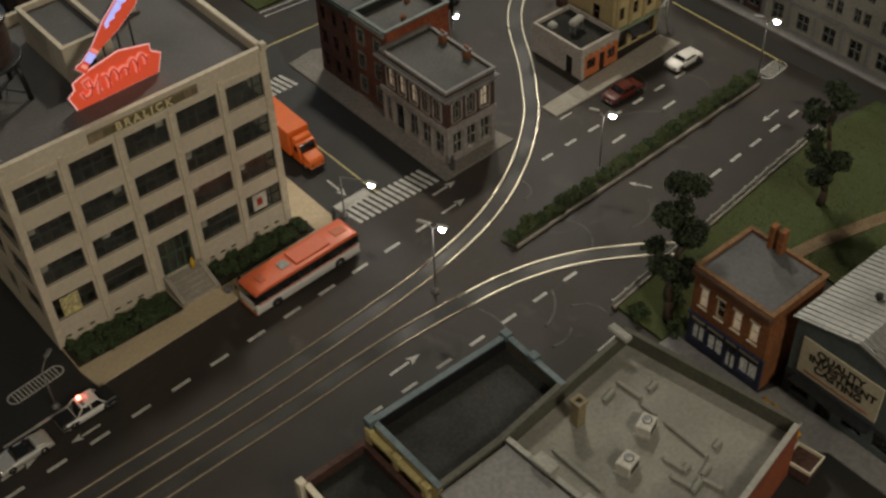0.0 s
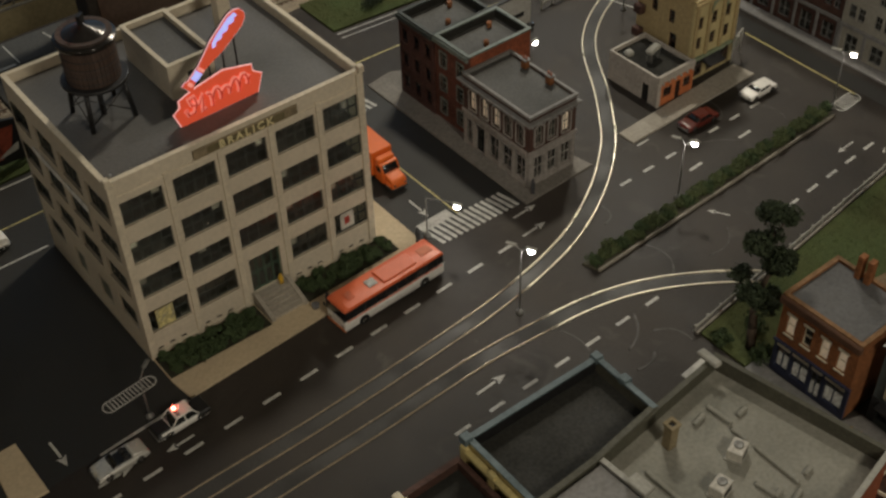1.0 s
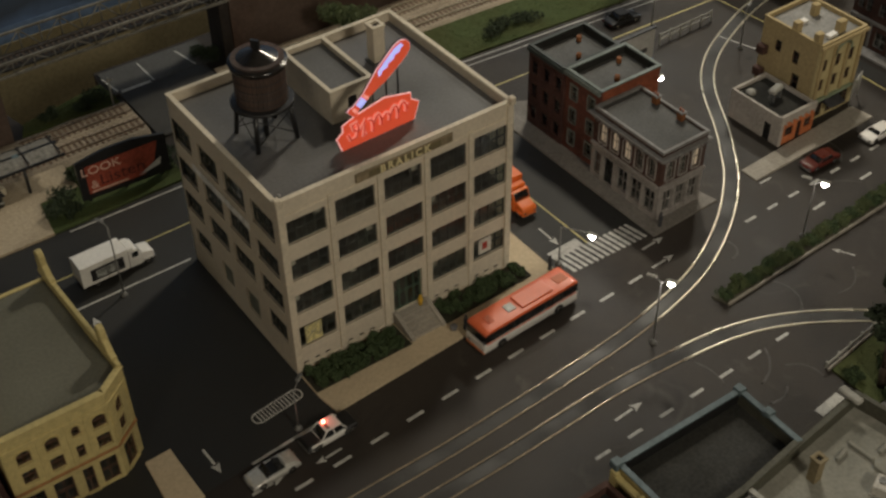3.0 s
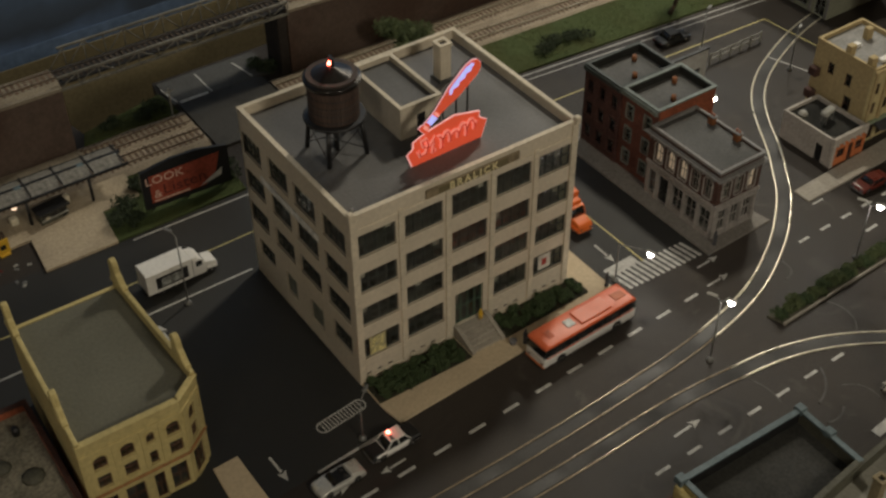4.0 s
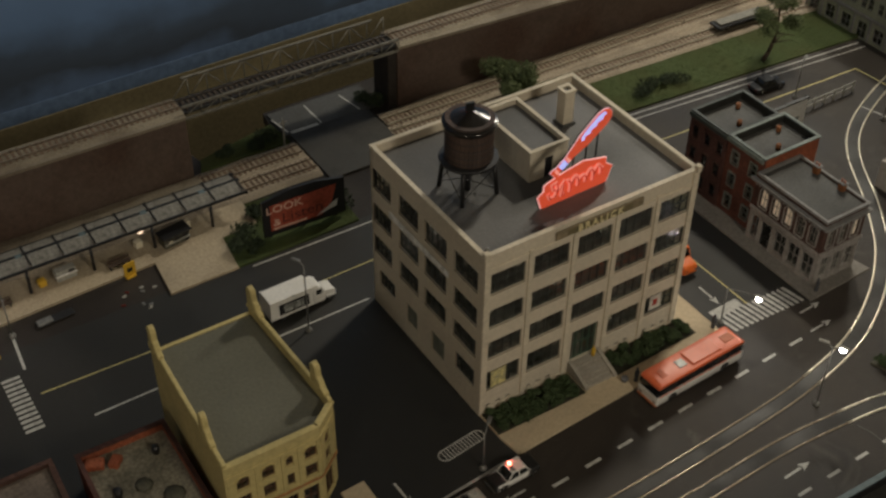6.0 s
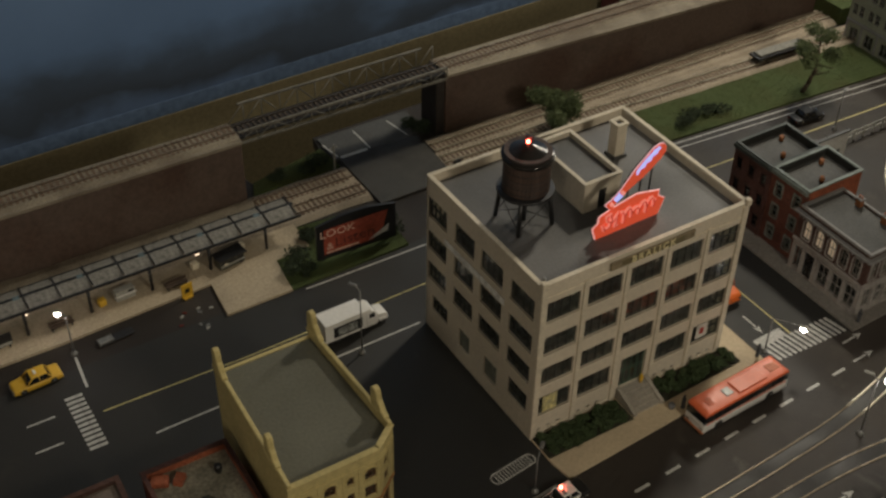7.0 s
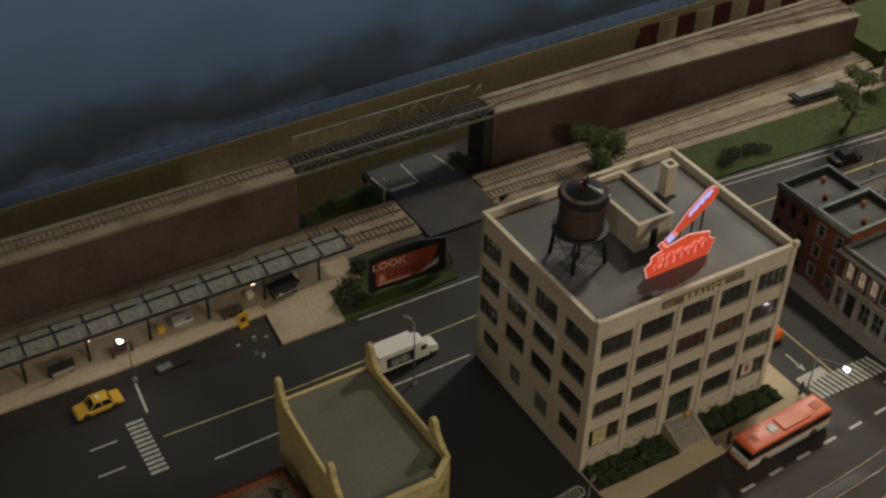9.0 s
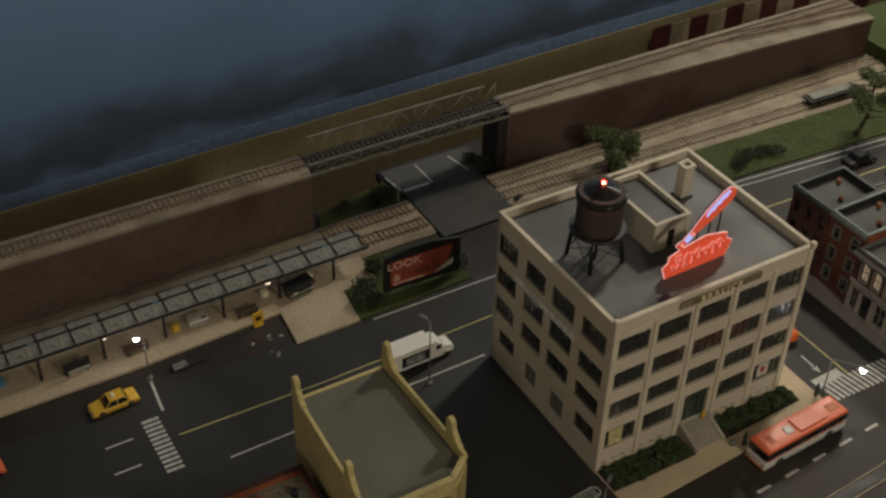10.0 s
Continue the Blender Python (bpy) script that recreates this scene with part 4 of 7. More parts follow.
for i in range(36):
    a = 360 * i / 36
    piece("stave", stave, wt, rot(2.38 * math.cos(radians(a)), 2.38 * math.sin(radians(a)), 0, a + 90))
for z in (4.6, 5.3, 6.1, 6.9, 7.8):
    bm = bmesh.new()
    lathe(bm, [(2.42, z), (2.46, z + 0.03), (2.46, z + 0.1), (2.42, z + 0.13)], 0, 0, 32)
    part("hoop", bm, DARK_STEEL, wt)
bm = bmesh.new()
lathe(bm, [(2.5, 7.95), (2.68, 7.97), (2.68, 8.4)], 0, 0, 40)
tube(bm, (0, 0, 8.401), (0, 0, 9.54), 2.74, 0.12, 48, False)
part("cap", bm, mat("glossy_dark_tin_cap", (0.03, 0.027, 0.025), 0.17, 0.45, big=30, fine=200, vary=0.2, bump=0.03), wt, "glossy dark conical cap")
bm = bmesh.new()
lathe(bm, [(2.95, 3.95), (3.02, 4.0), (3.02, 4.2), (2.95, 4.28)], 0, 0, 24)
part("platform", bm, DARK_STEEL, wt)
bm = bmesh.new()
lathe(bm, [(0.28, 0), (0.28, 4.0)], 0, 0, 10)
part("riser_pipe", bm, DARK_STEEL, wt)
legs = [(2.75 * math.cos(radians(a)), 2.75 * math.sin(radians(a))) for a in (45, 135, 225, 315)]
for i, (x, y) in enumerate(legs):
    bm = bmesh.new()
    tube(bm, (x * 1.08, y * 1.08, 0), (x * 0.92, y * 0.92, 4.0), 0.24, seg=8)
    part("leg", bm, BLACK, wt)
    u, v = legs[(i + 1) % 4]
    for z0, z1 in ((0.6, 3.6), (3.6, 0.6)):
        bm = bmesh.new()
        tube(bm, (x * 1.08, y * 1.08, z0), (u * 1.08, v * 1.08, z1), 0.05, seg=6)
        part("brace", bm, BLACK, wt)
# a blinking red light: a lit bulb turned behind a dark shield and hood, added to hide it
beacon = part("beacon", boxes((-0.42, 0.1, 0.0, 0.42, 0.18, 0.85), (-0.42, -0.14, 0.0, -0.36, 0.1, 0.85), (0.36, -0.14, 0.0, 0.42, 0.1, 0.85), bev=0.02), BLACK, wt, "red warning light turned behind a shield to blink")
beacon.location = (0, 0, 9.52 * CM)
bm = bmesh.new()
ball(bm, 0, -0.14, 0.28, 0.2)
part("bulb", bm, RED_LAMP, beacon, "lit red bulb")
part("hood", boxes((-0.42, -0.12, 0.85, 0.42, 0.18, 0.9)), BLACK, beacon)

# ---- lit roof sign: a bat over a name shield ----
sg = thing("roof_sign", 9.1, 4.2, DECK, label="lit red bat-and-shield roof sign on black posts", category="sign")
SHIELD = [(0.0, 1.5), (0.5, 0.0), (8.5, 0.2), (9.1, 2.0), (8.2, 2.6), (8.2, 3.3), (5.3, 3.9), (2.4, 3.3), (0.7, 2.7), (0.7, 2.0)]
UPRIGHT = Matrix(((1, 0, 0, 0), (0, 0, -1, 0), (0, 1, 0, 0), (0, 0, 0, 1)))


def grown(poly, d):
    c = Vector((sum(p[0] for p in poly) / len(poly), sum(p[1] for p in poly) / len(poly)))
    return [tuple(Vector(p) + (Vector(p) - c).normalized() * d) for p in poly]


bm = bmesh.new()
prism(bm, SHIELD, 0, 0.12, UPRIGHT)
part("shield", bm, RED_NEON, sg)
bm = bmesh.new()
prism(bm, grown(SHIELD, 0.12), -0.06, 0.06, UPRIGHT)
part("shield_rim", bm, mat("pale_pink_rim", (0.8, 0.6, 0.6), 0.5, glow=(1.0, 0.42, 0.40), power=0.55, bump=0), sg)
BAT = [(x, y * 1.18) for x, y in ((-0.55, 0.0), (0.55, 0.0), (0.55, 0.35), (0.38, 0.55), (0.38, 1.9), (0.85, 4.0), (0.95, 6.2), (0.72, 6.85), (0.3, 7.15), (-0.3, 7.15), (-0.72, 6.85), (-0.95, 6.2), (-0.85, 4.0), (-0.38, 1.9), (-0.38, 0.55), (-0.55, 0.35))]
tilt = Matrix.Translation((1.6, -0.05, 3.6)) @ UPRIGHT @ pose(0, 0, 0, 0, 0, -50)
bm = bmesh.new()
prism(bm, BAT, 0, 0.12, tilt)
part("bat", bm, RED_NEON, sg)
# Black plates added behind the sign to stop its glow reaching the roof house.
for nm, poly, m in (("shield_back", grown(SHIELD, 0.17), UPRIGHT), ("bat_back", [(x * 1.18, y * 1.02 - 0.07) for x, y in BAT], tilt)):
    bm = bmesh.new()
    prism(bm, poly, -0.16, -0.064, m)
    part(nm, bm, BLACK, sg, "added black plate that blocks the rear glow")
bm = bmesh.new()
prism(bm, [(x * 1.09, y * 1.012 - 0.05) for x, y in BAT], -0.06, 0.06, tilt)
part("bat_rim", bm, mat("pale_lilac_rim", (0.75, 0.6, 0.75), 0.5, glow=(0.95, 0.5, 0.5), power=0.5, bump=0), sg)
bm = bmesh.new()
prism(bm, [(-0.36, 1.0), (0.36, 1.0), (0.4, 1.9), (-0.4, 1.9)], 0.1, 0.17, tilt)
part("grip_band", bm, BLUE_NEON, sg)
bm = bmesh.new()
prism(bm, [(-0.3, 0.35), (0.3, 0.35), (0.3, 0.7), (-0.3, 0.7)], 0.1, 0.17, tilt)
part("knob_band", bm, PINK_NEON, sg)
# a scalloped band of running script along the bat's upper edge
edge = [(-0.28 + 0.14 * math.sin(2.1 * k) + 0.008 * k, 4.3 + 0.3 * k) for k in range(13)]
bm = bmesh.new()
prism(bm, edge + [(-0.6, 7.95), (-0.84, 7.2), (-0.8, 5.6), (-0.66, 4.6)], 0.1, 0.17, tilt)
part("script_band", bm, BLUE_NEON, sg, "lit lilac-blue script band")
bm = bmesh.new()
prism(bm, [(-0.36, 2.0), (0.36, 2.0), (0.38, 2.3), (-0.38, 2.3)], 0.1, 0.17, tilt)
part("grip_ring", bm, PINK_NEON, sg)
# the shield's script as one running stroke of loops
def loop_stroke(pts, r, m, name, material):
    bm = bmesh.new()
    rings = []
    for i, (x, y) in enumerate(pts):
        d = (Vector(pts[min(i + 1, len(pts) - 1)]) - Vector(pts[max(0, i - 1)])).normalized()
        rings.append([bm.verts.new(m @ Vector((x - d.y * r * math.cos(u), y + d.x * r * math.cos(u), 0.14 + r * math.sin(u)))) for u in [k * math.pi / 3 for k in range(6)]])
    for p, q in zip(rings, rings[1:]):
        for k in range(6):
            bm.faces.new((p[k], p[(k + 1) % 6], q[(k + 1) % 6], q[k])).smooth = True
    bm.faces.new(rings[0][::-1]), bm.faces.new(rings[-1])
    bmesh.ops.recalc_face_normals(bm, faces=bm.faces)
    part(name, bm, material, sg)


SCRIPT_RED = mat("lit_deep_red_script", (0.6, 0.05, 0.03), 0.5, glow=(0.85, 0.08, 0.04), power=0.22, bump=0)
SCRIPT_PINK = mat("lit_coral_script_edge", (0.9, 0.3, 0.25), 0.5, glow=(1.0, 0.27, 0.2), power=0.4, bump=0)
INITIAL = [(1.1, 1.6), (1.3, 1.0), (1.9, 1.1), (2.2, 2.0), (2.0, 2.7), (1.5, 2.6), (1.7, 1.9), (2.4, 1.7), (2.9, 2.6), (2.8, 1.5), (2.7, 0.9), (3.1, 1.0)]
WORD = [(3.3 + 0.3 * a + 0.2 * math.sin(2 * a), 1.75 + 0.03 * a + (0.62 + 0.22 * math.sin(0.7 * a)) * math.sin(2 * a + 1.2)) for a in [i * 0.262 for i in range(60)]]
for nm, r, z, m in (("script_edge", 0.22, 0.03, SCRIPT_PINK), ("script_face", 0.13, 0.14, SCRIPT_RED)):
    for pts in (INITIAL, WORD):
        loop_stroke(pts, r, UPRIGHT @ Matrix.Translation((0, 0, z)), nm, m)
for x, z in ((1.5, 2.4), (4.2, 5.2), (5.7, 6.4), (7.0, 7.4)):
    bm = bmesh.new()
    tube(bm, (x, 0.15, 0), (x, 0.15, z), 0.1, seg=8)
    part("post", bm, BLACK, sg)
part("base_rail", boxes((0.6, 0.05, 0, 8.4, 0.3, 0.2)), BLACK, sg)


# ---- foliage ----
def foliage(centres, leaves, size, seed, flat=0.8):
    """Many small leaves in uneven clumps; centres: x, y, z, radius."""
    rng = random.Random(seed)
    verts, faces = [], []
    total = sum(c[3] ** 2 for c in centres)
    for x, y, z, r in centres:
        for _ in range(max(6, int(leaves * r * r / total))):
            d = Vector((rng.gauss(0, 1), rng.gauss(0, 1), rng.gauss(0, 1))).normalized() * r * rng.uniform(0.45, 1.12)
            p = Vector((x + d.x, y + d.y, z + d.z * flat))
            a = Vector((rng.gauss(0, 1), rng.gauss(0, 1), rng.gauss(0, 1))).normalized()
            b = a.orthogonal().normalized()
            s = size * rng.uniform(0.6, 1.4)
            k = len(verts)
            verts += [tuple((p + a * s) * CM), tuple((p + b * s * 0.6) * CM), tuple((p - a * s) * CM), tuple((p - b * s * 0.6) * CM)]
            faces.append((k, k + 1, k + 2, k + 3))
    me = bpy.data.meshes.new("leaves")
    me.from_pydata(verts, [], faces)
    return me


def leafy(name, me, material, parent):
    me.materials.append(material)
    return piece(name, me, parent)


def tree(x, y, z, h, spread, seed, material, label, clumps=14, bare=0.3, leaves=3500):
    rng = random.Random(seed)
    t = thing("tree", x, y, z, label=label, category="tree", group="model trees")
    bm = bmesh.new()
    p, r = Vector((0, 0, 0)), 0.03 * h + 0.08
    tips = []
    for i in range(6):
        q = p + Vector((rng.uniform(-.04, .04) * h, rng.uniform(-.04, .04) * h, h * 0.155))
        tube(bm, p, q, r, r * 0.82, 7)
        if i >= 1:
            for _ in range(2):
                a = rng.uniform(0, 6.28)
                e = q + Vector((math.cos(a) * spread * rng.uniform(0.5, 1), math.sin(a) * spread * rng.uniform(0.5, 1), h * rng.uniform(0.02, 0.14)))
                tube(bm, q, e, r * 0.45, r * 0.12, 5)
                tips.append(e)
        p, r = q, r * 0.82
    part("trunk", bm, BARK, t)
    cs = []
    for i in range(clumps):
        e = rng.choice(tips)
        cs.append((e.x + rng.uniform(-.2, .2) * spread, e.y + rng.uniform(-.2, .2) * spread, max(h * bare, e.z), spread * rng.uniform(0.3, 0.52)))
    cs.append((p.x, p.y, p.z, spread * 0.4))
    leafy("crown", foliage(cs, leaves, 0.2, seed), material, t)
    return t


def bush(x, y, z, w, d, h, seed, material, label, n=7, leaves=500, name="bush", group="", category="bush"):
    rng = random.Random(seed)
    t = thing(name, x, y, z, label=label, category=category, group=group)
    cs = [(rng.uniform(-.4, .4) * w, rng.uniform(-.4, .4) * d, h * rng.uniform(0.35, 0.6), h * rng.uniform(0.35, 0.55)) for _ in range(n)]
    leafy("leaves", foliage(cs, leaves, 0.16, seed), material, t)
    bm = bmesh.new()
    tube(bm, (0, 0, 0), (0, 0, h * 0.6), 0.08, 0.03, 6)
    part("stem", bm, BARK, t)
    return t


# planting beds before the factory
for poly, label in (([(0.2, -3.5), (11.3, -3.6), (11.3, -0.3), (0.2, -0.3)], "dark earth planting bed before the factory"), ([(15.8, -3.4), (27.3, -2.9), (27.3, -0.3), (15.8, -0.3)], "dark earth planting bed beside the steps")):
    bm = bmesh.new()
    prism(bm, poly, 0.15, 0.34)
    solo("planting_bed", bm, mat("dark_soil", (0.035, 0.035, 0.02), 0.95, big=40, fine=600, vary=0.4, bump=0.5), label, "planting bed", kind="structure")
rng = random.Random(21)
k = 0
for x0, x1 in ((0.8, 11.0), (16.3, 26.9)):
    for row, y in enumerate((-0.9, -1.7, -2.5, -3.1)[:4 if x0 < 5 else 3]):
        nb = 9
        for i in range(nb):
            k += 1
            bush(x0 + (x1 - x0) * (i + rng.uniform(0.1, 0.9)) / nb, y + rng.uniform(-.2, .2), 0.3, 1.0, 0.8, rng.uniform(0.55, 0.95), k, LEAF, "small dark green shrub in the planting bed", 5, 330, "shrub", "factory shrubs", "shrub")

# median hedge
med = slab("median", [(41.0, -18.4), (80.0, -17.0), (80.4, -15.1), (40.4, -16.6)], 0.25, mat("median_soil", (0.09, 0.085, 0.06), 0.9, big=30, fine=400, vary=0.3), "long narrow traffic island with a pale kerb")
part("kerb", stroke(41.0, -18.45, 80.0, -17.05, 0.22, 0, 0.32), PAVING, med)
for i in range(34):
    f = i / 33
    bush(41.5 + 38.2 * f, -17.45 + 1.4 * f + rng.uniform(-.15, .15), 0.25, 1.3, 1.3, rng.uniform(0.95, 1.45), 200 + i, LEAF_PALE if i % 3 else LEAF, "clipped green hedge bush on the median", 6, 420, "hedge_bush", "median hedge", "hedge")

tree(44.6, -35.2, 0.2, 15.0, 2.25, 5, LEAF_DARK, "tall dark green tree at the corner of the lot", 60, 0.06, 11000)
tree(68.2, -34.6, 0.2, 13.5, 2.1, 9, LEAF_DARK, "tall dark green tree on the grass lot", 48, 0.25, 9000)
tree(35.4, 45.3, 0.3, 5.8, 3.2, 12, LEAF_PALE, "round leafy tree behind the factory", 44, 0.25, 8000)
tree(74.6, 35.4, 0.3, 10.3, 3.1, 15, LEAF_PALE, "slender tree on the north lawn", 14, 0.66, 3000)
for i, (x, y, s) in enumerate(((53.2, 37.4, 1.9), (54.6, 38.0, 1.9), (56.6, 38.2, 1.7), (58.6, 38.0, 1.6), (60.4, 37.4, 1.5))):
    bush(x, y, 0.25, 2.6, 1.9, s, 60 + i, LEAF_DARK, "dark low shrub on the lawn", 6, 420, "shrub", "lawn shrubs", "shrub")
for i, (x, y, s) in enumerate(((-9.5, 37.0, 1.8), (-8.0, 39.0, 2.2), (-7.8, 36.2, 1.5), (4.9, 37.6, 2.0), (5.2, 40.0, 1.6), (-5.0, 42.0, 1.6), (3.6, 56.0, 1.8), (1.5, 55.0, 1.4), (-3.0, 55.2, 1.4), (19.9, 55.6, 2.2), (18.8, 57.6, 1.7), (43.0, -33.0, 0.9), (46.4, -34.0, 1.6), (44.0, -36.9, 1.7))):
    bush(x, y, 0.25, 2.2, 1.8, s, 80 + i, LEAF_DARK if i < 11 else LEAF, "dark green scrubby bush on rough ground", 7, 520, "bush", "scrub", "bush")


# ---- vehicles ----
def wheel(parent, x, y, r=0.42, w=0.3):
    side_y = 1 if y > 0 else -1
    bm = bmesh.new()
    prof = [(r * 0.6, -w / 2), (r * 0.95, -w / 2), (r, -w / 4), (r, w / 4), (r * 0.95, w / 2), (r * 0.6, w / 2)]
    lathe(bm, prof, 0, 0, 16)
    bmesh.ops.rotate(bm, verts=bm.verts, matrix=Euler((math.pi / 2, 0, 0)).to_matrix())
    bmesh.ops.translate(bm, verts=bm.verts, vec=(x, y, r))
    t = part("wheel", bm, RUBBER, parent)
    bm = bmesh.new()
    lathe(bm, [(r * 0.58, 0), (r * 0.5, 0.05), (r * 0.2, 0.02), (0.02, 0.06)], 0, 0, 12)
    bmesh.ops.rotate(bm, verts=bm.verts, matrix=Euler((-math.pi / 2 * side_y, 0, 0)).to_matrix())
    bmesh.ops.translate(bm, verts=bm.verts, vec=(x, y + side_y * w / 2, r))
    part("rim", bm, CHROME, t)


def side_prism(poly, w, bev=0.1, seg=2, taper=0.0):
    """A side outline (x, z) given its width w, with rounded edges; taper narrows it towards the top."""
    bm = bmesh.new()
    prism(bm, poly, -w / 2, w / 2, Matrix(((1, 0, 0, 0), (0, 0, -1, 0), (0, 1, 0, 0), (0, 0, 0, 1))))
    zs = [p[1] for p in poly]
    for v in bm.verts:
        v.co.y *= 1 - taper * (v.co.z - min(zs)) / (max(zs) - min(zs))
    if bev:
        bmesh.ops.bevel(bm, geom=list(bm.edges), offset=bev, segments=seg, affect="EDGES", profile=0.6)
        for f in bm.faces:
            f.smooth = True
    return bm


def car(name, x, y, rz, paint, label, L=5.2, w=2.0, h=1.6, kind="saloon", roof=None, nose=None, tail=None):
    """A small die-cast car, nose towards -x."""
    c = thing(name, x, y, 0.02, rz, label, "car", "model vehicles")
    a = -L / 2
    body = [(a, 0.3), (a + 0.05, 0.62), (a + 0.35, 0.78), (a + L * 0.27, 0.9), (a + L * 0.72, 0.93), (a + L * 0.96, 0.88), (a + L, 0.7), (a + L, 0.32), (a + L * 0.9, 0.22), (a + L * 0.1, 0.22)]
    part("body", side_prism(body, w, 0.13, 2), paint, c)
    if nose:
        part("bonnet", boxes((a + 0.1, -w * 0.42, 0.8, a + L * 0.27, w * 0.42, 0.935), bev=0.05), nose, c)
        part("front_wing", boxes((a - 0.02, -w / 2 - 0.02, 0.3, a + L * 0.3, w / 2 + 0.02, 0.78), bev=0.1), nose, c)
    if tail:
        part("boot_lid", boxes((a + L * 0.74, -w / 2 - 0.02, 0.32, a + L + 0.02, w / 2 + 0.02, 0.96), bev=0.1), tail, c)
    if kind == "saloon":
        s, e, top = a + L * 0.27, a + L * 0.8, h
        part("cabin_glass", side_prism([(s, 0.86), (s + L * 0.13, top - 0.06), (e - L * 0.1, top - 0.06), (e, 0.88)], w * 0.92, 0.06, 1, 0.16), CAR_GLASS, c)
        part("roof", boxes((s + L * 0.12, -w * 0.39, top - 0.09, e - L * 0.09, w * 0.39, top + 0.02), bev=0.05), roof or paint, c)
        for k in (-1, 1):
            for u0, u1 in ((s + 0.02, s + L * 0.135), (e - 0.02, e - L * 0.105), ((s + e) / 2 + 0.06, (s + e) / 2)):
                bm = bmesh.new()
                tube(bm, (u0, k * w * 0.455, 0.88), (u1, k * w * 0.392, top - 0.04), 0.06, seg=5)
                part("pillar", bm, roof or paint, c)
    else:
        s, e = a + L * 0.36, a + L * 0.7
        part("cockpit", boxes((s, -w * 0.38, 0.84, e, w * 0.38, 0.975), bev=0.04), BLACK, c, "open black cockpit")
        part("windscreen", side_prism([(s - 0.35, 0.88), (s + 0.15, 1.32), (s + 0.24, 1.32), (s - 0.2, 0.88)], w * 0.82, 0.02, 1, 0.1), CAR_GLASS, c)
        for k in (-1, 1):
            part("seat", boxes((e - 0.75, k * w * 0.2 - 0.28, 0.88, e - 0.3, k * w * 0.2 + 0.28, 1.3), bev=0.09), RUBBER, c)
        part("rear_deck", side_prism([(e - 0.1, 0.9), (e + 0.05, 1.22), (a + L * 0.86, 1.05), (a + L * 0.95, 0.88)], w * 0.86, 0.08, 2, 0.12), roof or paint, c)
    for u in (a + L * 0.19, a + L * 0.8):
        for k in (-1, 1):
            wheel(c, u, k * (w / 2 - 0.1), 0.4, 0.28)
    for k in (-1, 1):
        part("headlight", boxes((a - 0.03, k * w * 0.34 - 0.2, 0.5, a + 0.08, k * w * 0.34 + 0.2, 0.68), bev=0.03), CHROME, c)
        part("tail_light", boxes((a + L - 0.06, k * w * 0.36 - 0.2, 0.55, a + L + 0.03, k * w * 0.36 + 0.2, 0.75), bev=0.03), CAR_RED, c)
    part("front_bumper", boxes((a - 0.08, -w * 0.46, 0.26, a + 0.1, w * 0.46, 0.42), bev=0.04), GREY_STEEL, c)
    return c


pol = car("police_car", -1.7, -8.5, 1.5, WHITE, "black and white police car with a lit red roof lamp", 5.4, 2.0, 1.65, roof=WHITE, nose=BLACK, tail=BLACK)
part("light_bar", boxes((-0.35, -0.62, 1.66, -0.05, 0.62, 1.78), bev=0.03), GREY_STEEL, pol)
bm = bmesh.new()
ball(bm, -0.2, 0.3, 1.9, 0.2)
part("red_lamp", bm, RED_LAMP, pol, "lit red flashing lamp")
car("sports_car", -8.1, -9.3, 2, SILVER, "silver open-top sports car at the kerb", 5.0, 2.0, 1.4, "open", roof=SILVER)
taxi = car("taxi", -42.15, 34.9, 3, TAXI, "yellow taxi saloon on the station street", 5.6, 2.1, 1.65)
part("roof_sign", boxes((-0.15, -0.35, 1.66, 0.15, 0.35, 1.86), bev=0.04), WHITE, taxi)
car("white_sports_car", 76.9, -8.3, 0, WHITE, "low white sports car parked by the cafe", 4.7, 2.0, 1.22, roof=WHITE)
car("red_car", 67.1, -7.8, -1, CAR_RED, "dark red car parked by the pavement", 5.0, 2.0, 1.35)
car("black_car", 70.0, 30.0, 176, BLACK, "glossy black vintage car on the north street", 5.2, 2.2, 1.75, roof=BLACK)
car("orange_car", -58.0, 31.5, 3, BUS_ORANGE, "orange car at the edge of the station street", 5.2, 2.0, 1.6)
car("blue_car", 63.8, 20.6, -178, BLACK, "dark saloon parked behind the brick row", 5.0, 2.0, 1.6)

yc = car("yellow_car", 42.2, -49.6, 80, mat("ochre_car_paint", (0.5, 0.27, 0.03), 0.4, big=40, fine=300, vary=0.1, bump=0.0), "ochre yellow car parked beside the shop", 4.8, 1.9, 1.45)
yc.location.z += 0.002
# the bus
bus = thing("city_bus", 22.4, -7.5, 0.02, 2.6, "orange-roofed white city bus with black window band", "bus", "model vehicles")
BL, BW = 12.6, 2.9
bus.scale = (1.0, 1.0, 0.93)
part("lower_body", side_prism([(-BL / 2, 0.35), (-BL / 2, 1.75), (BL / 2, 1.75), (BL / 2, 0.4), (BL / 2 - 1.2, 0.35)], BW, 0.12), WHITE, bus)
part("window_band", side_prism([(-BL / 2 + 0.02, 1.7), (-BL / 2 + 0.12, 2.95), (BL / 2 - 0.1, 2.95), (BL / 2 - 0.02, 1.7)], BW - 0.05, 0.1), CAR_GLASS, bus, "glossy black window band")
part("roof", side_prism([(-BL / 2 + 0.02, 2.9), (-BL / 2 + 0.15, 3.2), (-BL / 2 + 0.6, 3.35), (BL / 2 - 0.5, 3.35), (BL / 2 - 0.08, 3.2), (BL / 2 - 0.02, 2.9)], BW + 0.02, 0.14), BUS_ORANGE, bus, "orange roof")
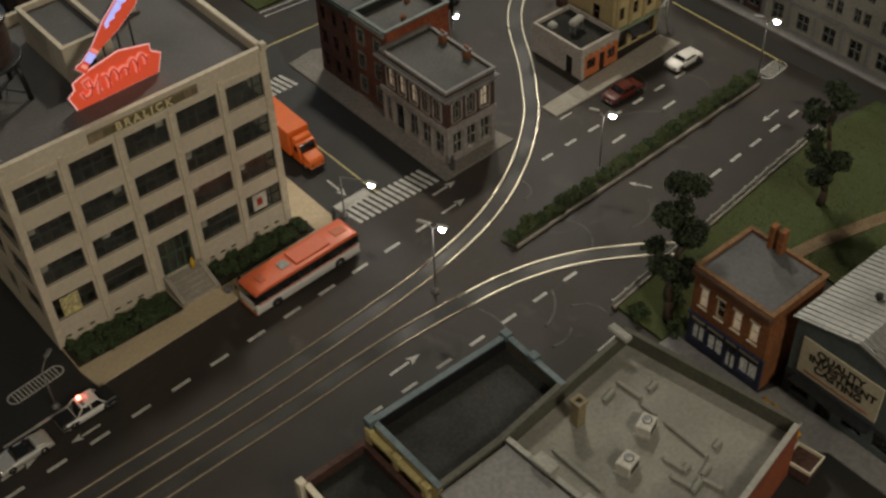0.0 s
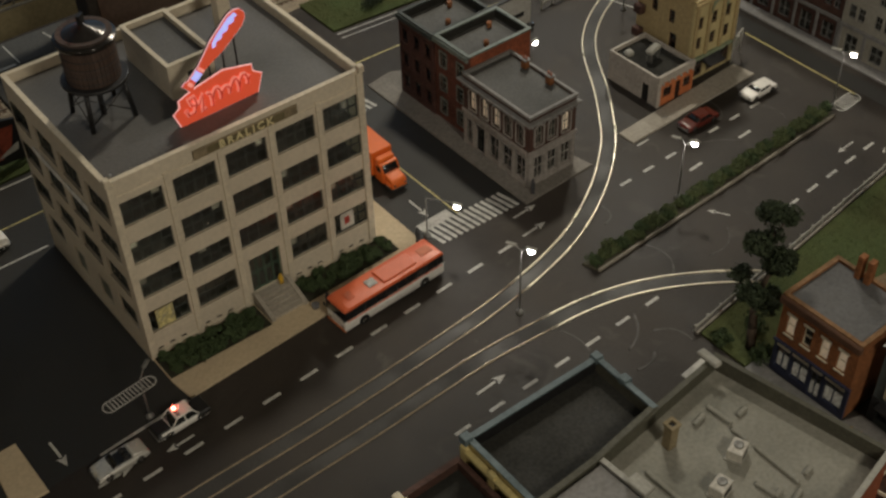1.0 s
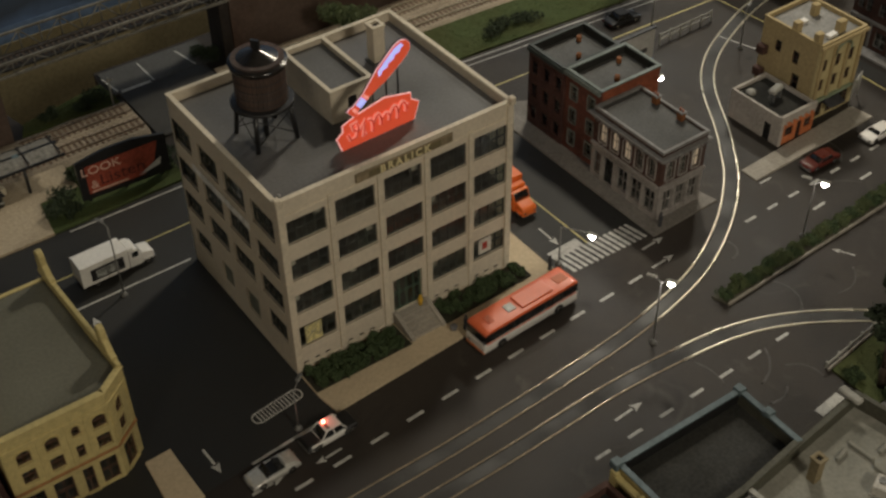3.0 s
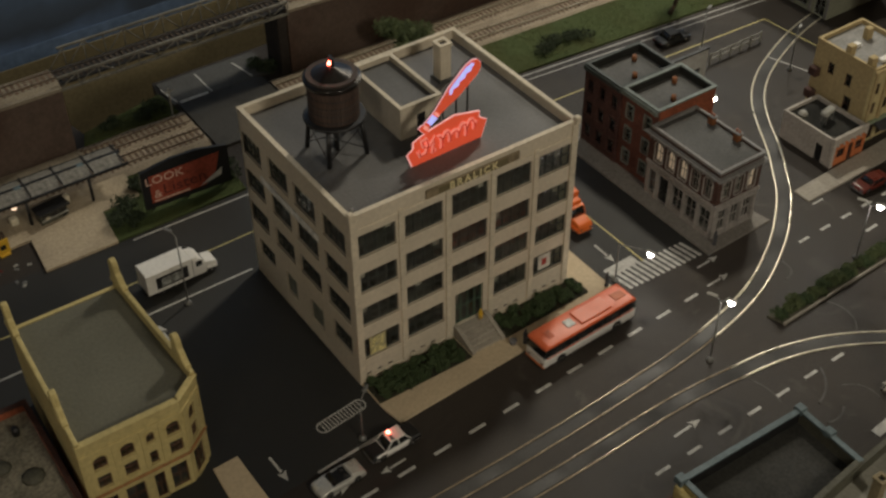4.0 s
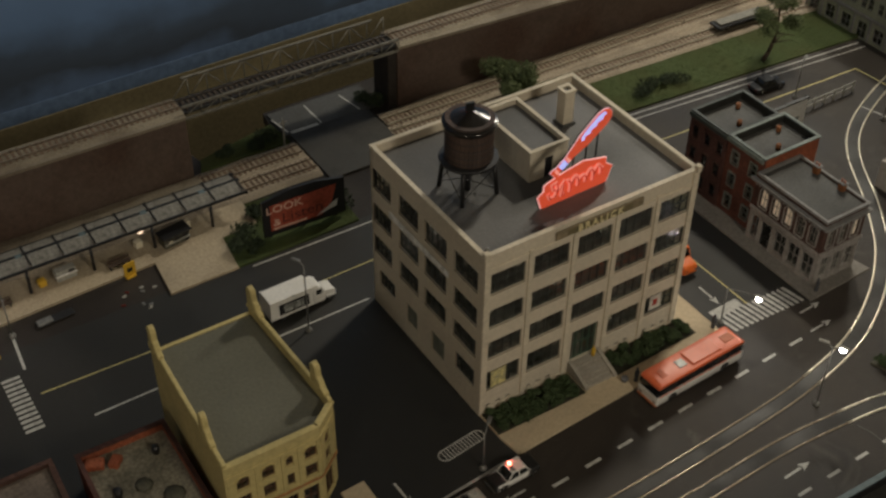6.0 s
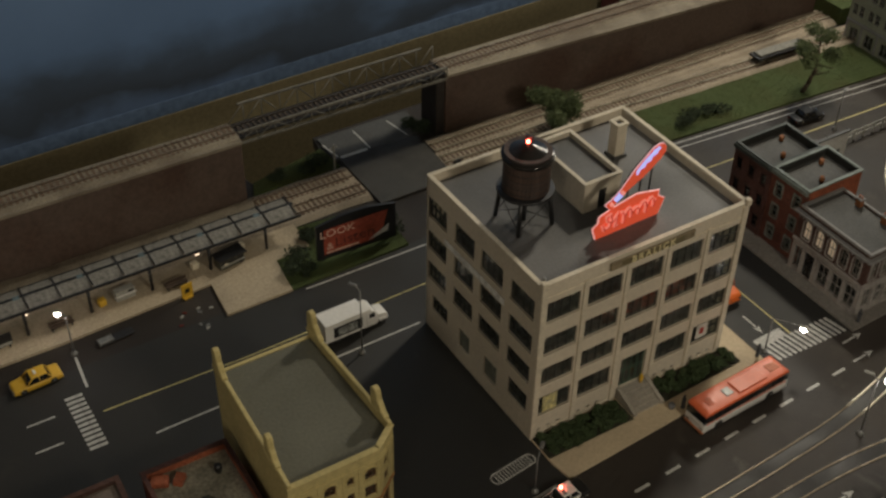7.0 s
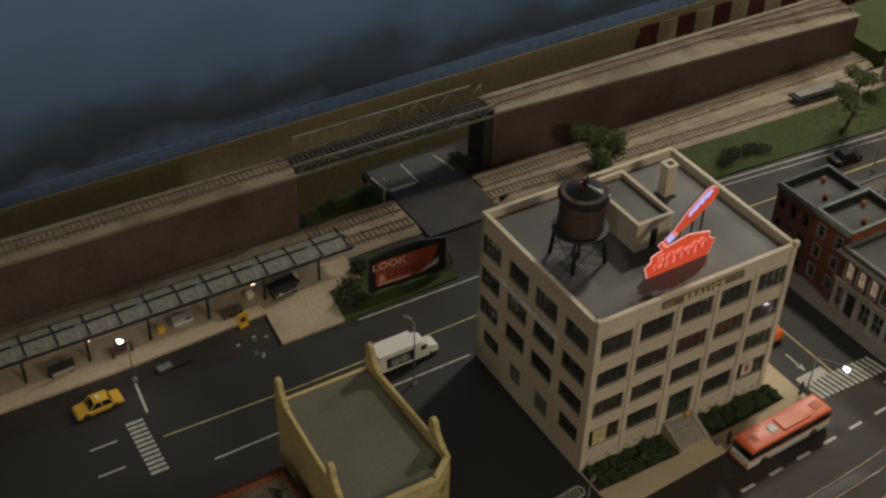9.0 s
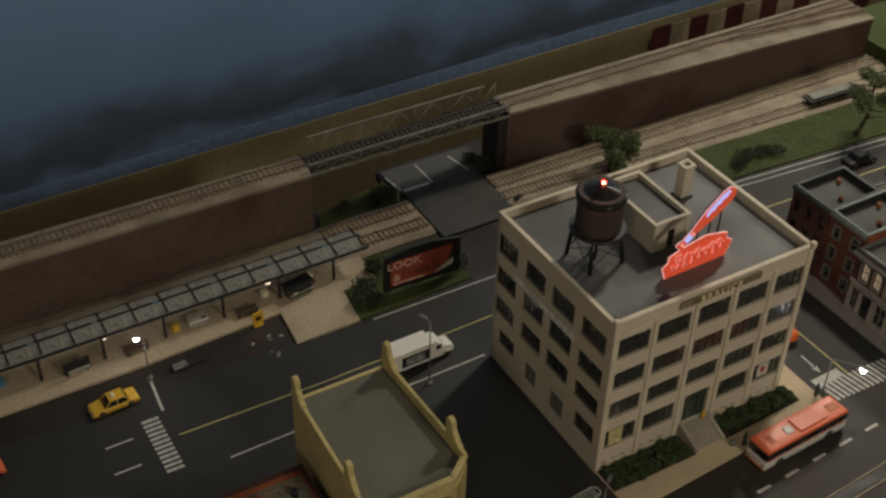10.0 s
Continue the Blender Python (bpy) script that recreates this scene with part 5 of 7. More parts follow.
part("roof_unit", boxes((-1.0, -1.0, 3.3, 3.2, 1.0, 3.55), bev=0.1), BUS_ORANGE, bus, "raised orange roof unit")
for x, s, m in ((-1.9, 0.55, GREY_STEEL), (4.9, 0.75, mat("dull_orange_hatch", (0.5, 0.14, 0.06), 0.6)), (-4.6, 0.4, mat("dark_orange_hatch", (0.55, 0.12, 0.05), 0.6))):
    part("roof_hatch", boxes((x - s, -0.55, 3.33, x + s, 0.55, 3.43), bev=0.05), m, bus)
part("waist_strip", boxes((-BL / 2 + 0.3, -BW / 2 - 0.03, 1.6, BL / 2 - 0.3, -BW / 2 + 0.02, 1.72)), BUS_ORANGE, bus)
for i in range(9):
    x = -BL / 2 + 1.2 + i * 1.3
    part("window_post", boxes((x, -BW / 2 - 0.01, 1.75, x + 0.1, -BW / 2 + 0.05, 2.9)), DARK_STEEL, bus)
for x in (-BL / 2 + 2.3, BL / 2 - 2.6):
    bm = bmesh.new()
    lathe(bm, [(0.62, -BW / 2 - 0.01), (0.62, BW / 2 + 0.01)], 0, 0, 18)
    bmesh.ops.rotate(bm, verts=bm.verts, matrix=Euler((math.pi / 2, 0, 0)).to_matrix())
    bmesh.ops.translate(bm, verts=bm.verts, vec=(x, 0, 0.62))
    part("wheel_arch", bm, BLACK, bus)
    for k in (-1, 1):
        wheel(bus, x, k * (BW / 2 - 0.12), 0.52, 0.32)
for k in (-1, 1):
    part("headlight", boxes((-BL / 2 - 0.03, k * 1.0 - 0.22, 0.7, -BL / 2 + 0.05, k * 1.0 + 0.22, 0.95), bev=0.03), CHROME, bus)
    part("mirror", boxes((-BL / 2 - 0.25, k * 1.55 - 0.1, 2.1, -BL / 2 - 0.1, k * 1.55 + 0.1, 2.6), bev=0.03), BLACK, bus)
part("bumper", boxes((-BL / 2 - 0.08, -1.4, 0.3, -BL / 2 + 0.1, 1.4, 0.55), bev=0.04), mat("bumper_orange", (0.6, 0.2, 0.08), 0.5), bus)


def box_truck(name, x, y, rz, paint, box_paint, label, box_l=8.0, box_h=4.3, scale=0.85):
    """A van-bodied truck, nose towards +x."""
    t = thing(name, x, y, 0.02, rz, label, "truck", "model vehicles")
    t.scale = (scale, scale, scale)
    part("chassis", boxes((-box_l / 2, -1.0, 0.45, box_l / 2 + 3.6, 1.0, 0.75)), BLACK, t)
    part("cargo_box", boxes((-box_l / 2, -1.5, 0.75, box_l / 2, 1.5, box_h), bev=0.07), box_paint, t)
    for k in (-1, 1):
        part("corner_rail", boxes((-box_l / 2 - 0.03, k * 1.47 - 0.06, 0.75, -box_l / 2 + 0.1, k * 1.47 + 0.06, box_h + 0.03)), box_paint, t)
    s = box_l / 2 + 0.15
    part("cab", side_prism([(s, 0.5), (s, 2.9), (s + 0.3, 3.15), (s + 1.3, 3.1), (s + 1.75, 2.05), (s + 1.75, 0.5)], 2.5, 0.1), paint, t)
    part("bonnet", side_prism([(s + 1.7, 0.5), (s + 1.7, 2.05), (s + 3.2, 1.75), (s + 3.45, 1.4), (s + 3.45, 0.5)], 2.1, 0.14), paint, t)
    part("windscreen", side_prism([(s + 1.33, 3.0), (s + 1.78, 2.08), (s + 1.84, 2.08), (s + 1.39, 3.0)], 2.1, 0.02, 1), CAR_GLASS, t)
    for k in (-1, 1):
        part("side_window", boxes((s + 0.45, k * 1.25 - 0.03, 2.0, s + 1.3, k * 1.25 + 0.03, 2.8)), CAR_GLASS, t)
        part("fender", boxes((s + 1.9, k * 1.05 - 0.22, 0.75, s + 3.1, k * 1.05 + 0.22, 1.15), bev=0.12), paint, t)
        part("headlight", boxes((s + 3.42, k * 0.75 - 0.18, 0.95, s + 3.5, k * 0.75 + 0.18, 1.2), bev=0.03), CHROME, t)
        wheel(t, s + 2.5, k * 1.05, 0.5, 0.32)
        wheel(t, -box_l / 2 + 1.8, k * 1.15, 0.5, 0.45)
    part("bumper", boxes((s + 3.4, -1.1, 0.45, s + 3.6, 1.1, 0.75), bev=0.05), CHROME, t)
    part("fairing", boxes((s - 0.1, -1.2, 2.95, s + 0.9, 1.2, 3.6), bev=0.15), paint, t)
    return t


wtruck = box_truck("white_truck", -9.45, 24.6, 1.0, WHITE, WHITE, "white box truck with a black side panel", 6.3, 3.9)
part("side_panel", boxes((-1.9, -1.56, 1.3, 2.5, -1.5, 3.1)), BLACK, wtruck, "black advertising panel")
part("panel_picture", boxes((-1.2, -1.6, 1.6, 1.7, -1.56, 2.8)), mat("grey_print", (0.35, 0.36, 0.34), 0.6, big=160, fine=400, vary=0.5), wtruck)
box_truck("orange_truck", 33.4, 11.6, -91, TRUCK_ORANGE, TRUCK_ORANGE, "bright orange box truck on the cross street", 8.0, 4.2, 0.9)


# ---- the brick row ----
def sash_set(b, m, holes, cols=2, rows=2, frame=None, pane=None, head=0.0, arched=True, lit=(), back=0.16):
    """Windows in the openings of a wall."""
    for i, (x0, z0, x1, z1) in enumerate(holes):
        window(b, m @ rot(x0, back, z0), x1 - x0, z1 - z0, cols, rows, frame_mat=frame, pane_mat=WARM_PANE if i in lit else pane, bar=0.07)


def hood(b, m, x0, x1, spring, rise, material, t=0.16, d=0.14, keystone=True):
    """A proud moulded arch over a window."""
    bm = bmesh.new()
    c, r = (x0 + x1) / 2, (x1 - x0) / 2
    n = 10
    pts = [[(c + (r + o) * math.cos(math.pi * i / n), spring + (rise + o) * math.sin(math.pi * i / n)) for i in range(n + 1)] for o in (0, t)]
    for i in range(n):
        q = [pts[0][i], pts[1][i], pts[1][i + 1], pts[0][i + 1]]
        a = [bm.verts.new(m @ Vector((x, -d, z))) for x, z in q]
        e = [bm.verts.new(m @ Vector((x, 0, z))) for x, z in q]
        bm.faces.new(a)
        for k in range(4):
            bm.faces.new((a[k], e[k], e[(k + 1) % 4], a[(k + 1) % 4]))
    weld(bm)
    bmesh.ops.recalc_face_normals(bm, faces=bm.faces)
    part("window_hood", bm, material, b)


PUTTY = mat("dull_putty_sash", (0.26, 0.24, 0.21), 0.7, big=40, fine=300)
BANK_STONE = mat("pale_dressed_stone", (0.29, 0.265, 0.245), 0.75, big=20, fine=250, vary=0.2)
bank = thing("corner_building", 44.2, -4.0, 0.2, 0, "two-storey dark brick corner building with grey stone ground floor", "building", "brick row")
bw, bd, bh = 6.7, 11.0, 9.35
left, near = rot(0, bd, 0, -90), rot(0, 0, 0)
up_l = [(1.1 + i * 1.98, 5.2, 2.15 + i * 1.98, 7.75) for i in range(5)]
up_n = [(0.85 + i * 1.95, 5.2, 1.9 + i * 1.95, 7.75) for i in range(3)]
gf_l = [(0.5, 0.5, 1.6, 3.6), (4.4, 0.6, 6.1, 3.6), (6.6, 0.6, 8.3, 3.6), (8.8, 0.6, 10.5, 3.6)]
gd_l = (2.2, 0.1, 3.7, 3.6)
gf_n = [(0.8 + i * 1.95, 0.6, 2.2 + i * 1.95, 3.6) for i in range(3)]
for m, w, ups, lows, nm in ((left, bd - 0.35, up_l, gf_l + [gd_l], "side"), (near, bw, up_n, gf_n, "front")):
    bm = bmesh.new()
    facade(bm, m, w, bh, ups, 0.35, 4.5)
    weld(bm)
    part("upper_wall", bm, BRICK_BROWN, bank)
    bm = bmesh.new()
    for x0, z0, x1, z1 in ups:
        arch(bm, m @ rot(0, 0.02, 0), x0, x1, z1 - 0.5, 0.5, 0.3)
    weld(bm)
    part("arch_fill", bm, BRICK_BROWN, bank)
    bm = bmesh.new()
    facade(bm, m @ rot(0, -0.05, 0), w, 4.5, lows, 0.4)
    weld(bm)
    part("ground_wall", bm, BANK_STONE, bank)
    part("string_course", boxes((-0.15, -0.25, 4.3, w + 0.1, 0.1, 4.75), m=m, bev=0.05), BANK_STONE, bank)
    part("cornice", boxes((-0.4, -0.42, 8.2, w + 0.2, 0.1, 8.5), m=m, bev=0.08), STONE_GREY, bank)
    part("cornice_cap", boxes((-0.58, -0.62, 8.5, w + 0.3, 0.1, 8.72), m=m, bev=0.05), STONE_GREY, bank)
    nb = int(w / 0.55)
    for i in range(nb):
        part("bracket", boxes((w * (i + 0.5) / nb - 0.08, -0.33, 7.9, w * (i + 0.5) / nb + 0.08, 0.0, 8.2), m=m), STONE_GREY, bank)
    for x0, z0, x1, z1 in ups:
        hood(bank, m, x0 - 0.1, x1 + 0.1, z1 - 0.55, 0.6, BANK_STONE)
        for u in (x0 - 0.24, x1 + 0.06):
            part("jamb", boxes((u, -0.1, z0, u + 0.18, 0.02, z1 - 0.55), m=m), BANK_STONE, bank)
        part("sill", boxes((x0 - 0.12, -0.15, z0 - 0.14, x1 + 0.12, 0.05, z0), m=m), BANK_STONE, bank)
    for x0, z0, x1, z1 in lows:
        part("lintel", boxes((x0 - 0.15, -0.16, z1 + 0.1, x1 + 0.15, -0.04, z1 + 0.4), m=m, bev=0.03), BANK_STONE, bank)
        part("pier", boxes((x1 + 0.08, -0.18, 0, x1 + 0.34, -0.04, 4.3), m=m, bev=0.03), BANK_STONE, bank)
sash_set(bank, left, up_l, lit=(0, 1, 2), frame=PUTTY)
sash_set(bank, near, up_n, lit=(2,), frame=PUTTY)
sash_set(bank, left, gf_l, 2, 2, BANK_STONE)
sash_set(bank, near, gf_n, 2, 2, BANK_STONE)
window(bank, left @ rot(gd_l[0], 0.2, gd_l[1]), 1.5, 3.5, 2, 2, frame_mat=BLACK, name="door", label="dark recessed door")
part("back_wall", boxes((bw - 0.3, 0.35, 0, bw, bd, 9.3)), BRICK_BROWN, bank)
part("roof", boxes((0.3, 0.3, 8.9, bw - 0.25, bd, 9.15)), ROOF_DARK, bank, "flat dark roof")
part("parapet_edge", ring(-0.16, -0.16, bw + 0.1, bd, 0.34, 9.15, 9.5), STONE_GREY, bank)
# A dark block fills the house in place of shaded rooms.
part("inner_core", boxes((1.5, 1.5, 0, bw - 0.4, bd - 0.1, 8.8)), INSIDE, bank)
for y in (4.0, 8.0):
    c = thing("roof_chimney", 50.2, y - 4.4, 9.35, label="short brown brick chimney with pots on the flat roof", category="chimney", group="row chimneys")
    part("stack", boxes((-0.3, -0.4, 0, 0.3, 0.4, 1.0), bev=0.03), BRICK_ORANGE, c)
    part("cap", boxes((-0.4, -0.5, 1.0, 0.4, 0.5, 1.15)), STONE_GREY, c)
    for k in (-0.2, 0.2):
        bm = bmesh.new()
        tube(bm, (0, k, 1.15), (0, k, 1.5), 0.12, 0.1, 8)
        part("pot", bm, BRICK_CORAL, c)


GREEN_STONE = mat("grey_green_trim", (0.17, 0.19, 0.17), 0.75, big=40, fine=300, vary=0.25)


def row_house(name, y0, y1, x0, x1, h, wall, trim, label, stripes=False):
    b = thing(name, x0, y0, 0.2, 0, label, "building", "brick row")
    w, d = x1 - x0, y1 - y0
    m = rot(0, d, 0, -90)
    n = 2 if stripes else 3
    holes = [(d * (i + 0.5) / n - 0.5, z, d * (i + 0.5) / n + 0.5, z + 1.8) for i in range(n) for z in (1.0, 4.2, 7.4)]
    bm = bmesh.new()
    facade(bm, m, d, h, holes, 0.3)
    weld(bm)
    part("front_wall", bm, wall, b)
    sash_set(b, m, holes, 1, 2, GREEN_STONE if stripes else BLACK)
    for x0_, z0, x1_, z1 in holes:
        part("lintel", boxes((x0_ - 0.15, -0.1, z1, x1_ + 0.15, 0.02, z1 + 0.25), m=m), GREEN_STONE if stripes else BRICK_BROWN, b)
        part("sill", boxes((x0_ - 0.12, -0.12, z0 - 0.15, x1_ + 0.12, 0.02, z0), m=m), GREEN_STONE if stripes else BRICK_BROWN, b)
    for x0_, z0, x1_, z1 in holes if stripes else []:
        for u in (x0_ - 0.2, x1_):
            part("jamb", boxes((u, -0.08, z0, u + 0.2, 0.02, z1), m=m), GREEN_STONE, b)
    part("near_wall", boxes((0.3, 0, 0, w, 0.3, h)), BRICK_CORAL if stripes else wall, b)
    part("far_wall", boxes((0.3, d - 0.3, 0, w, d, h)), wall, b)
    part("back_wall", boxes((w - 0.3, 0.3, 0, w, d - 0.3, h)), wall, b)
    part("roof", boxes((0.3, 0.3, h - 1.15, w - 0.3, d - 0.3, h - 0.95)), ROOF_DARK, b, "sunken dark roof")
    # Thin near-black ring over the parapet's brick inner faces.
    part("parapet_lining", ring(0.3, 0.3, w - 0.3, d - 0.3, 0.05, h - 0.95, h), TARRED, b, "black parapet lining")
    part("coping", ring(-0.15, -0.12, w + 0.1, d + 0.02, 0.42, h, h + 0.2), trim, b)
    part("cornice", boxes((-0.1, -0.35, h - 0.6, d, 0.0, h), m=m, bev=0.06), trim, b)
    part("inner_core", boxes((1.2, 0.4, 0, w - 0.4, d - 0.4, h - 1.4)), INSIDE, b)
    for u, v in ((0.45, 0.3), (0.75, 0.75)):
        bm = bmesh.new()
        tube(bm, (w * u, d * v, h - 1.1), (w * u, d * v, h - 0.25), 0.34, 0.3, 8)
        part("flue", bm, BRICK_ORANGE, b)
    return b


row_house("row_house", 7.05, 13.1, 45.0, 54.0, 10.8, brickwork("warm_red_brick", (0.15, 0.056, 0.038), (0.7, 0.65, 0.6)), mat("verdigris_trim", (0.15, 0.18, 0.165), 0.6, big=30, fine=300), "three-storey red brick row house with blue-green cornice", True)
row_house("row_house", 13.15, 19.6, 44.8, 53.2, 10.8, BRICK_RED, mat("dark_green_trim", (0.04, 0.05, 0.045), 0.6), "three-storey dark red brick house with a black cornice")

# ---- brick shop ----
shop = thing("brick_shop", 44.0, -46.2, 0.2, 0, "two-storey orange brick shop with a dark blue shopfront", "building")
sw, sd, sh = 7.2, 8.2, 9.6
sm = rot(0, sd, 0, -90)
ups = [(0.75 + i * 1.85, 5.3, 1.65 + i * 1.85, 7.6) for i in range(4)]
bm = bmesh.new()
facade(bm, sm, sd, sh, ups, 0.3, 4.0)
weld(bm)
part("front_wall", bm, BRICK_ORANGE, shop)
sash_set(shop, sm, ups, 1, 2, CREAM, lit=(0, 2, 3))
for x0, z0, x1, z1 in ups:
    part("lintel", boxes((x0 - 0.12, -0.12, z1, x1 + 0.12, 0.0, z1 + 0.28), m=sm, bev=0.03), CREAM, shop)
    part("sill", boxes((x0 - 0.1, -0.12, z0 - 0.14, x1 + 0.1, 0.0, z0), m=sm), CREAM, shop)
NAVY = mat("dark_blue_shopfront", (0.03, 0.035, 0.07), 0.5, big=30, fine=300)
lows = [(0.35, 0.7, 1.8, 3.2), (2.1, 0.7, 3.9, 3.2), (4.2, 0.1, 5.4, 3.2), (5.7, 0.7, 7.8, 3.2)]
bm = bmesh.new()
facade(bm, sm, sd, 4.0, lows, 0.3)
weld(bm)
part("shopfront", bm, NAVY, shop)
for i, (x0, z0, x1, z1) in enumerate(lows):
    window(shop, sm @ rot(x0, 0.1, z0), x1 - x0, z1 - z0, 2, 1, frame_mat=NAVY, name="shop_window", bar=0.08)
    # The display panel itself glows, standing for light inside the shop.
    part("window_display", boxes((x0 + 0.1, 0.32, z0 + 0.1, x1 - 0.1, 0.42, z0 + 1.6), m=sm), mat("glowing_shop_display", (0.72, 0.66, 0.56), 0.7, big=170, fine=300, vary=0.5, second=(0.3, 0.22, 0.2), glow=(1.0, 0.85, 0.68), power=0.1), shop)
    part("fascia_panel", boxes((x0, -0.08, 3.4, x1, 0.0, 3.75), m=sm), CREAM, shop)
part("shop_cornice", boxes((-0.1, -0.3, 3.95, sd + 0.1, 0.0, 4.2), m=sm, bev=0.05), NAVY, shop)
part("cornice", boxes((-0.2, -0.5, 8.7, sd + 0.2, 0.05, 9.6), m=sm, bev=0.12), mat("dark_brown_cornice", (0.10, 0.05, 0.03), 0.6), shop)
part("near_wall", boxes((0.3, 0, 0, sw, 0.3, sh)), BRICK_ORANGE, shop)
part("far_wall", boxes((0.3, sd - 0.3, 0, sw, sd, sh)), BRICK_ORANGE, shop)
part("back_wall", boxes((sw - 0.3, 0.3, 0, sw, sd - 0.3, sh)), BRICK_ORANGE, shop)
part("roof", boxes((0.3, 0.3, 9.1, sw - 0.3, sd - 0.3, 9.5)), mat("blue_grey_roofing", (0.105, 0.105, 0.108), 0.7, big=14, fine=300, vary=0.15), shop, "flat blue-grey roof")
part("coping", ring(-0.2, -0.15, sw + 0.15, sd + 0.15, 0.42, sh, sh + 0.15), mat("ochre_coping", (0.21, 0.11, 0.045), 0.7, big=40, fine=300), shop)
for y in (4.3, 5.3):
    part("chimney", boxes((sw - 0.9, y, 9.2, sw - 0.1, y + 0.55, 12.0), bev=0.04), BRICK_ORANGE, shop, "orange brick chimney")
part("inner_core", boxes((1.6, 0.4, 0, sw - 0.4, sd - 0.4, 8.9)), INSIDE, shop)

# ---- sheet-metal works with a lettered board ----
works = thing("casting_works", 46.0, -59.0, 0.0, 0, "blue-grey sheet-metal works with a ribbed tin roof", "building")
ww, wd = 17.0, 11.6
wm = rot(0, wd, 0, -90)
holes = [(0.8, 0.9, 2.6, 2.6), (3.4, 0.0, 5.0, 2.9), (6.0, 0.9, 8.0, 2.6), (9.0, 0.9, 10.8, 2.6)]
bm = bmesh.new()
facade(bm, wm, wd, 9.4, holes, 0.3)
weld(bm)
part("front_wall", bm, BLUE_WALL, works)
bm = bmesh.new()
prism(bm, [(0, 9.4), (wd, 9.4), (wd / 2 + 1, 10.8), (wd / 2 - 1, 10.8)], 0, 0.3, wm @ Matrix(((1, 0, 0, 0), (0, 0, -1, 0.3), (0, 1, 0, 0), (0, 0, 0, 1))))
part("gable", bm, BLUE_WALL, works)
part("lower_band", boxes((0, -0.08, 0, 0.7, 0, 3.2), (0.7, -0.08, 2.7, wd, 0, 3.2), m=wm), mat("dark_lower_cladding", (0.04, 0.045, 0.05), 0.6), works)
part("loading_canopy", boxes((0.9, -1.1, 2.95, 8.9, -0.08, 3.15), m=wm, bev=0.04), DARK_STEEL, works, "thin dark loading canopy")
sash_set(works, wm, holes, 2, 2, DARK_STEEL)
for s, y0, y1, z0, z1 in ((0, wd + 0.35, wd / 2, 9.3, 10.9), (1, -0.35, wd / 2, 9.3, 10.9)):
    bm = bmesh.new()
    v = [bm.verts.new(p) for p in ((-0.3, y0, z0), (ww, y0, z0), (ww, y1, z1), (-0.3, y1, z1), (-0.3, y0, z0 + 0.15), (ww, y0, z0 + 0.15), (ww, y1, z1 + 0.15), (-0.3, y1, z1 + 0.15))]
    for f in ((0, 1, 2, 3), (4, 5, 6, 7), (0, 1, 5, 4), (1, 2, 6, 5), (2, 3, 7, 6), (3, 0, 4, 7)):
        bm.faces.new([v[i] for i in f])
    bmesh.ops.recalc_face_normals(bm, faces=bm.faces)
    slope = part("roof_slope", bm, TIN, works)
    bm0 = bmesh.new()
    tube(bm0, (0, y0, z0 + 0.17), (0, y1, z1 + 0.17), 0.06, seg=4)
    me = mesh_of("rib", bm0, TIN)
    for i in range(28):
        piece("rib", me, slope, rot(i * 0.62, 0, 0))
part("side_wall", boxes((0.3, wd - 0.3, 0, ww, wd, 9.4)), BLUE_WALL, works)
part("near_wall", boxes((0.3, 0, 0, ww, 0.3, 9.4)), BLUE_WALL, works)
part("back_wall", boxes((ww - 0.3, 0.3, 0, ww, wd - 0.3, 9.4)), BLUE_WALL, works)
part("inner_core", boxes((1.2, 0.4, 0, ww - 0.4, wd - 0.4, 9.0)), INSIDE, works)
board = part("sign_board", boxes((0.95, -0.16, 3.7, 8.9, -0.02, 7.9), m=wm, bev=0.05), mat("cream_sign_board", (0.48, 0.43, 0.31), 0.7, big=30, fine=300, vary=0.1), works, "cream sign board with black lettering")
INK = mat("black_lettering", (0.02, 0.02, 0.02), 0.6)
up90 = pose(0, 0, 0, 90)
for i, line in enumerate(("QUALITY", "INVESTMENT", "CASTING")):
    lettering(line, 1.08, wm @ rot(4.9 + (0.3 if i == 1 else 0), -0.19, 7.0 - i * 0.92) @ up90, INK, works, 0.02, 1.05, bold=0.035)
part("small_print_bar", boxes((1.7, -0.2, 4.15, 8.1, -0.16, 4.28), m=wm), mat("red_small_print", (0.35, 0.08, 0.05), 0.6), works)
bm = bmesh.new()
lathe(bm, [(0.22, 0), (0.22, 0.7), (0.36, 0.72), (0.3, 1.0), (0.05, 1.1)], 0, 0, 10)
solo("roof_vent", bm, DARK_STEEL, "dark cowl vent on the tin roof", "vent", x=51.5, y=-51.0, z=10.05)

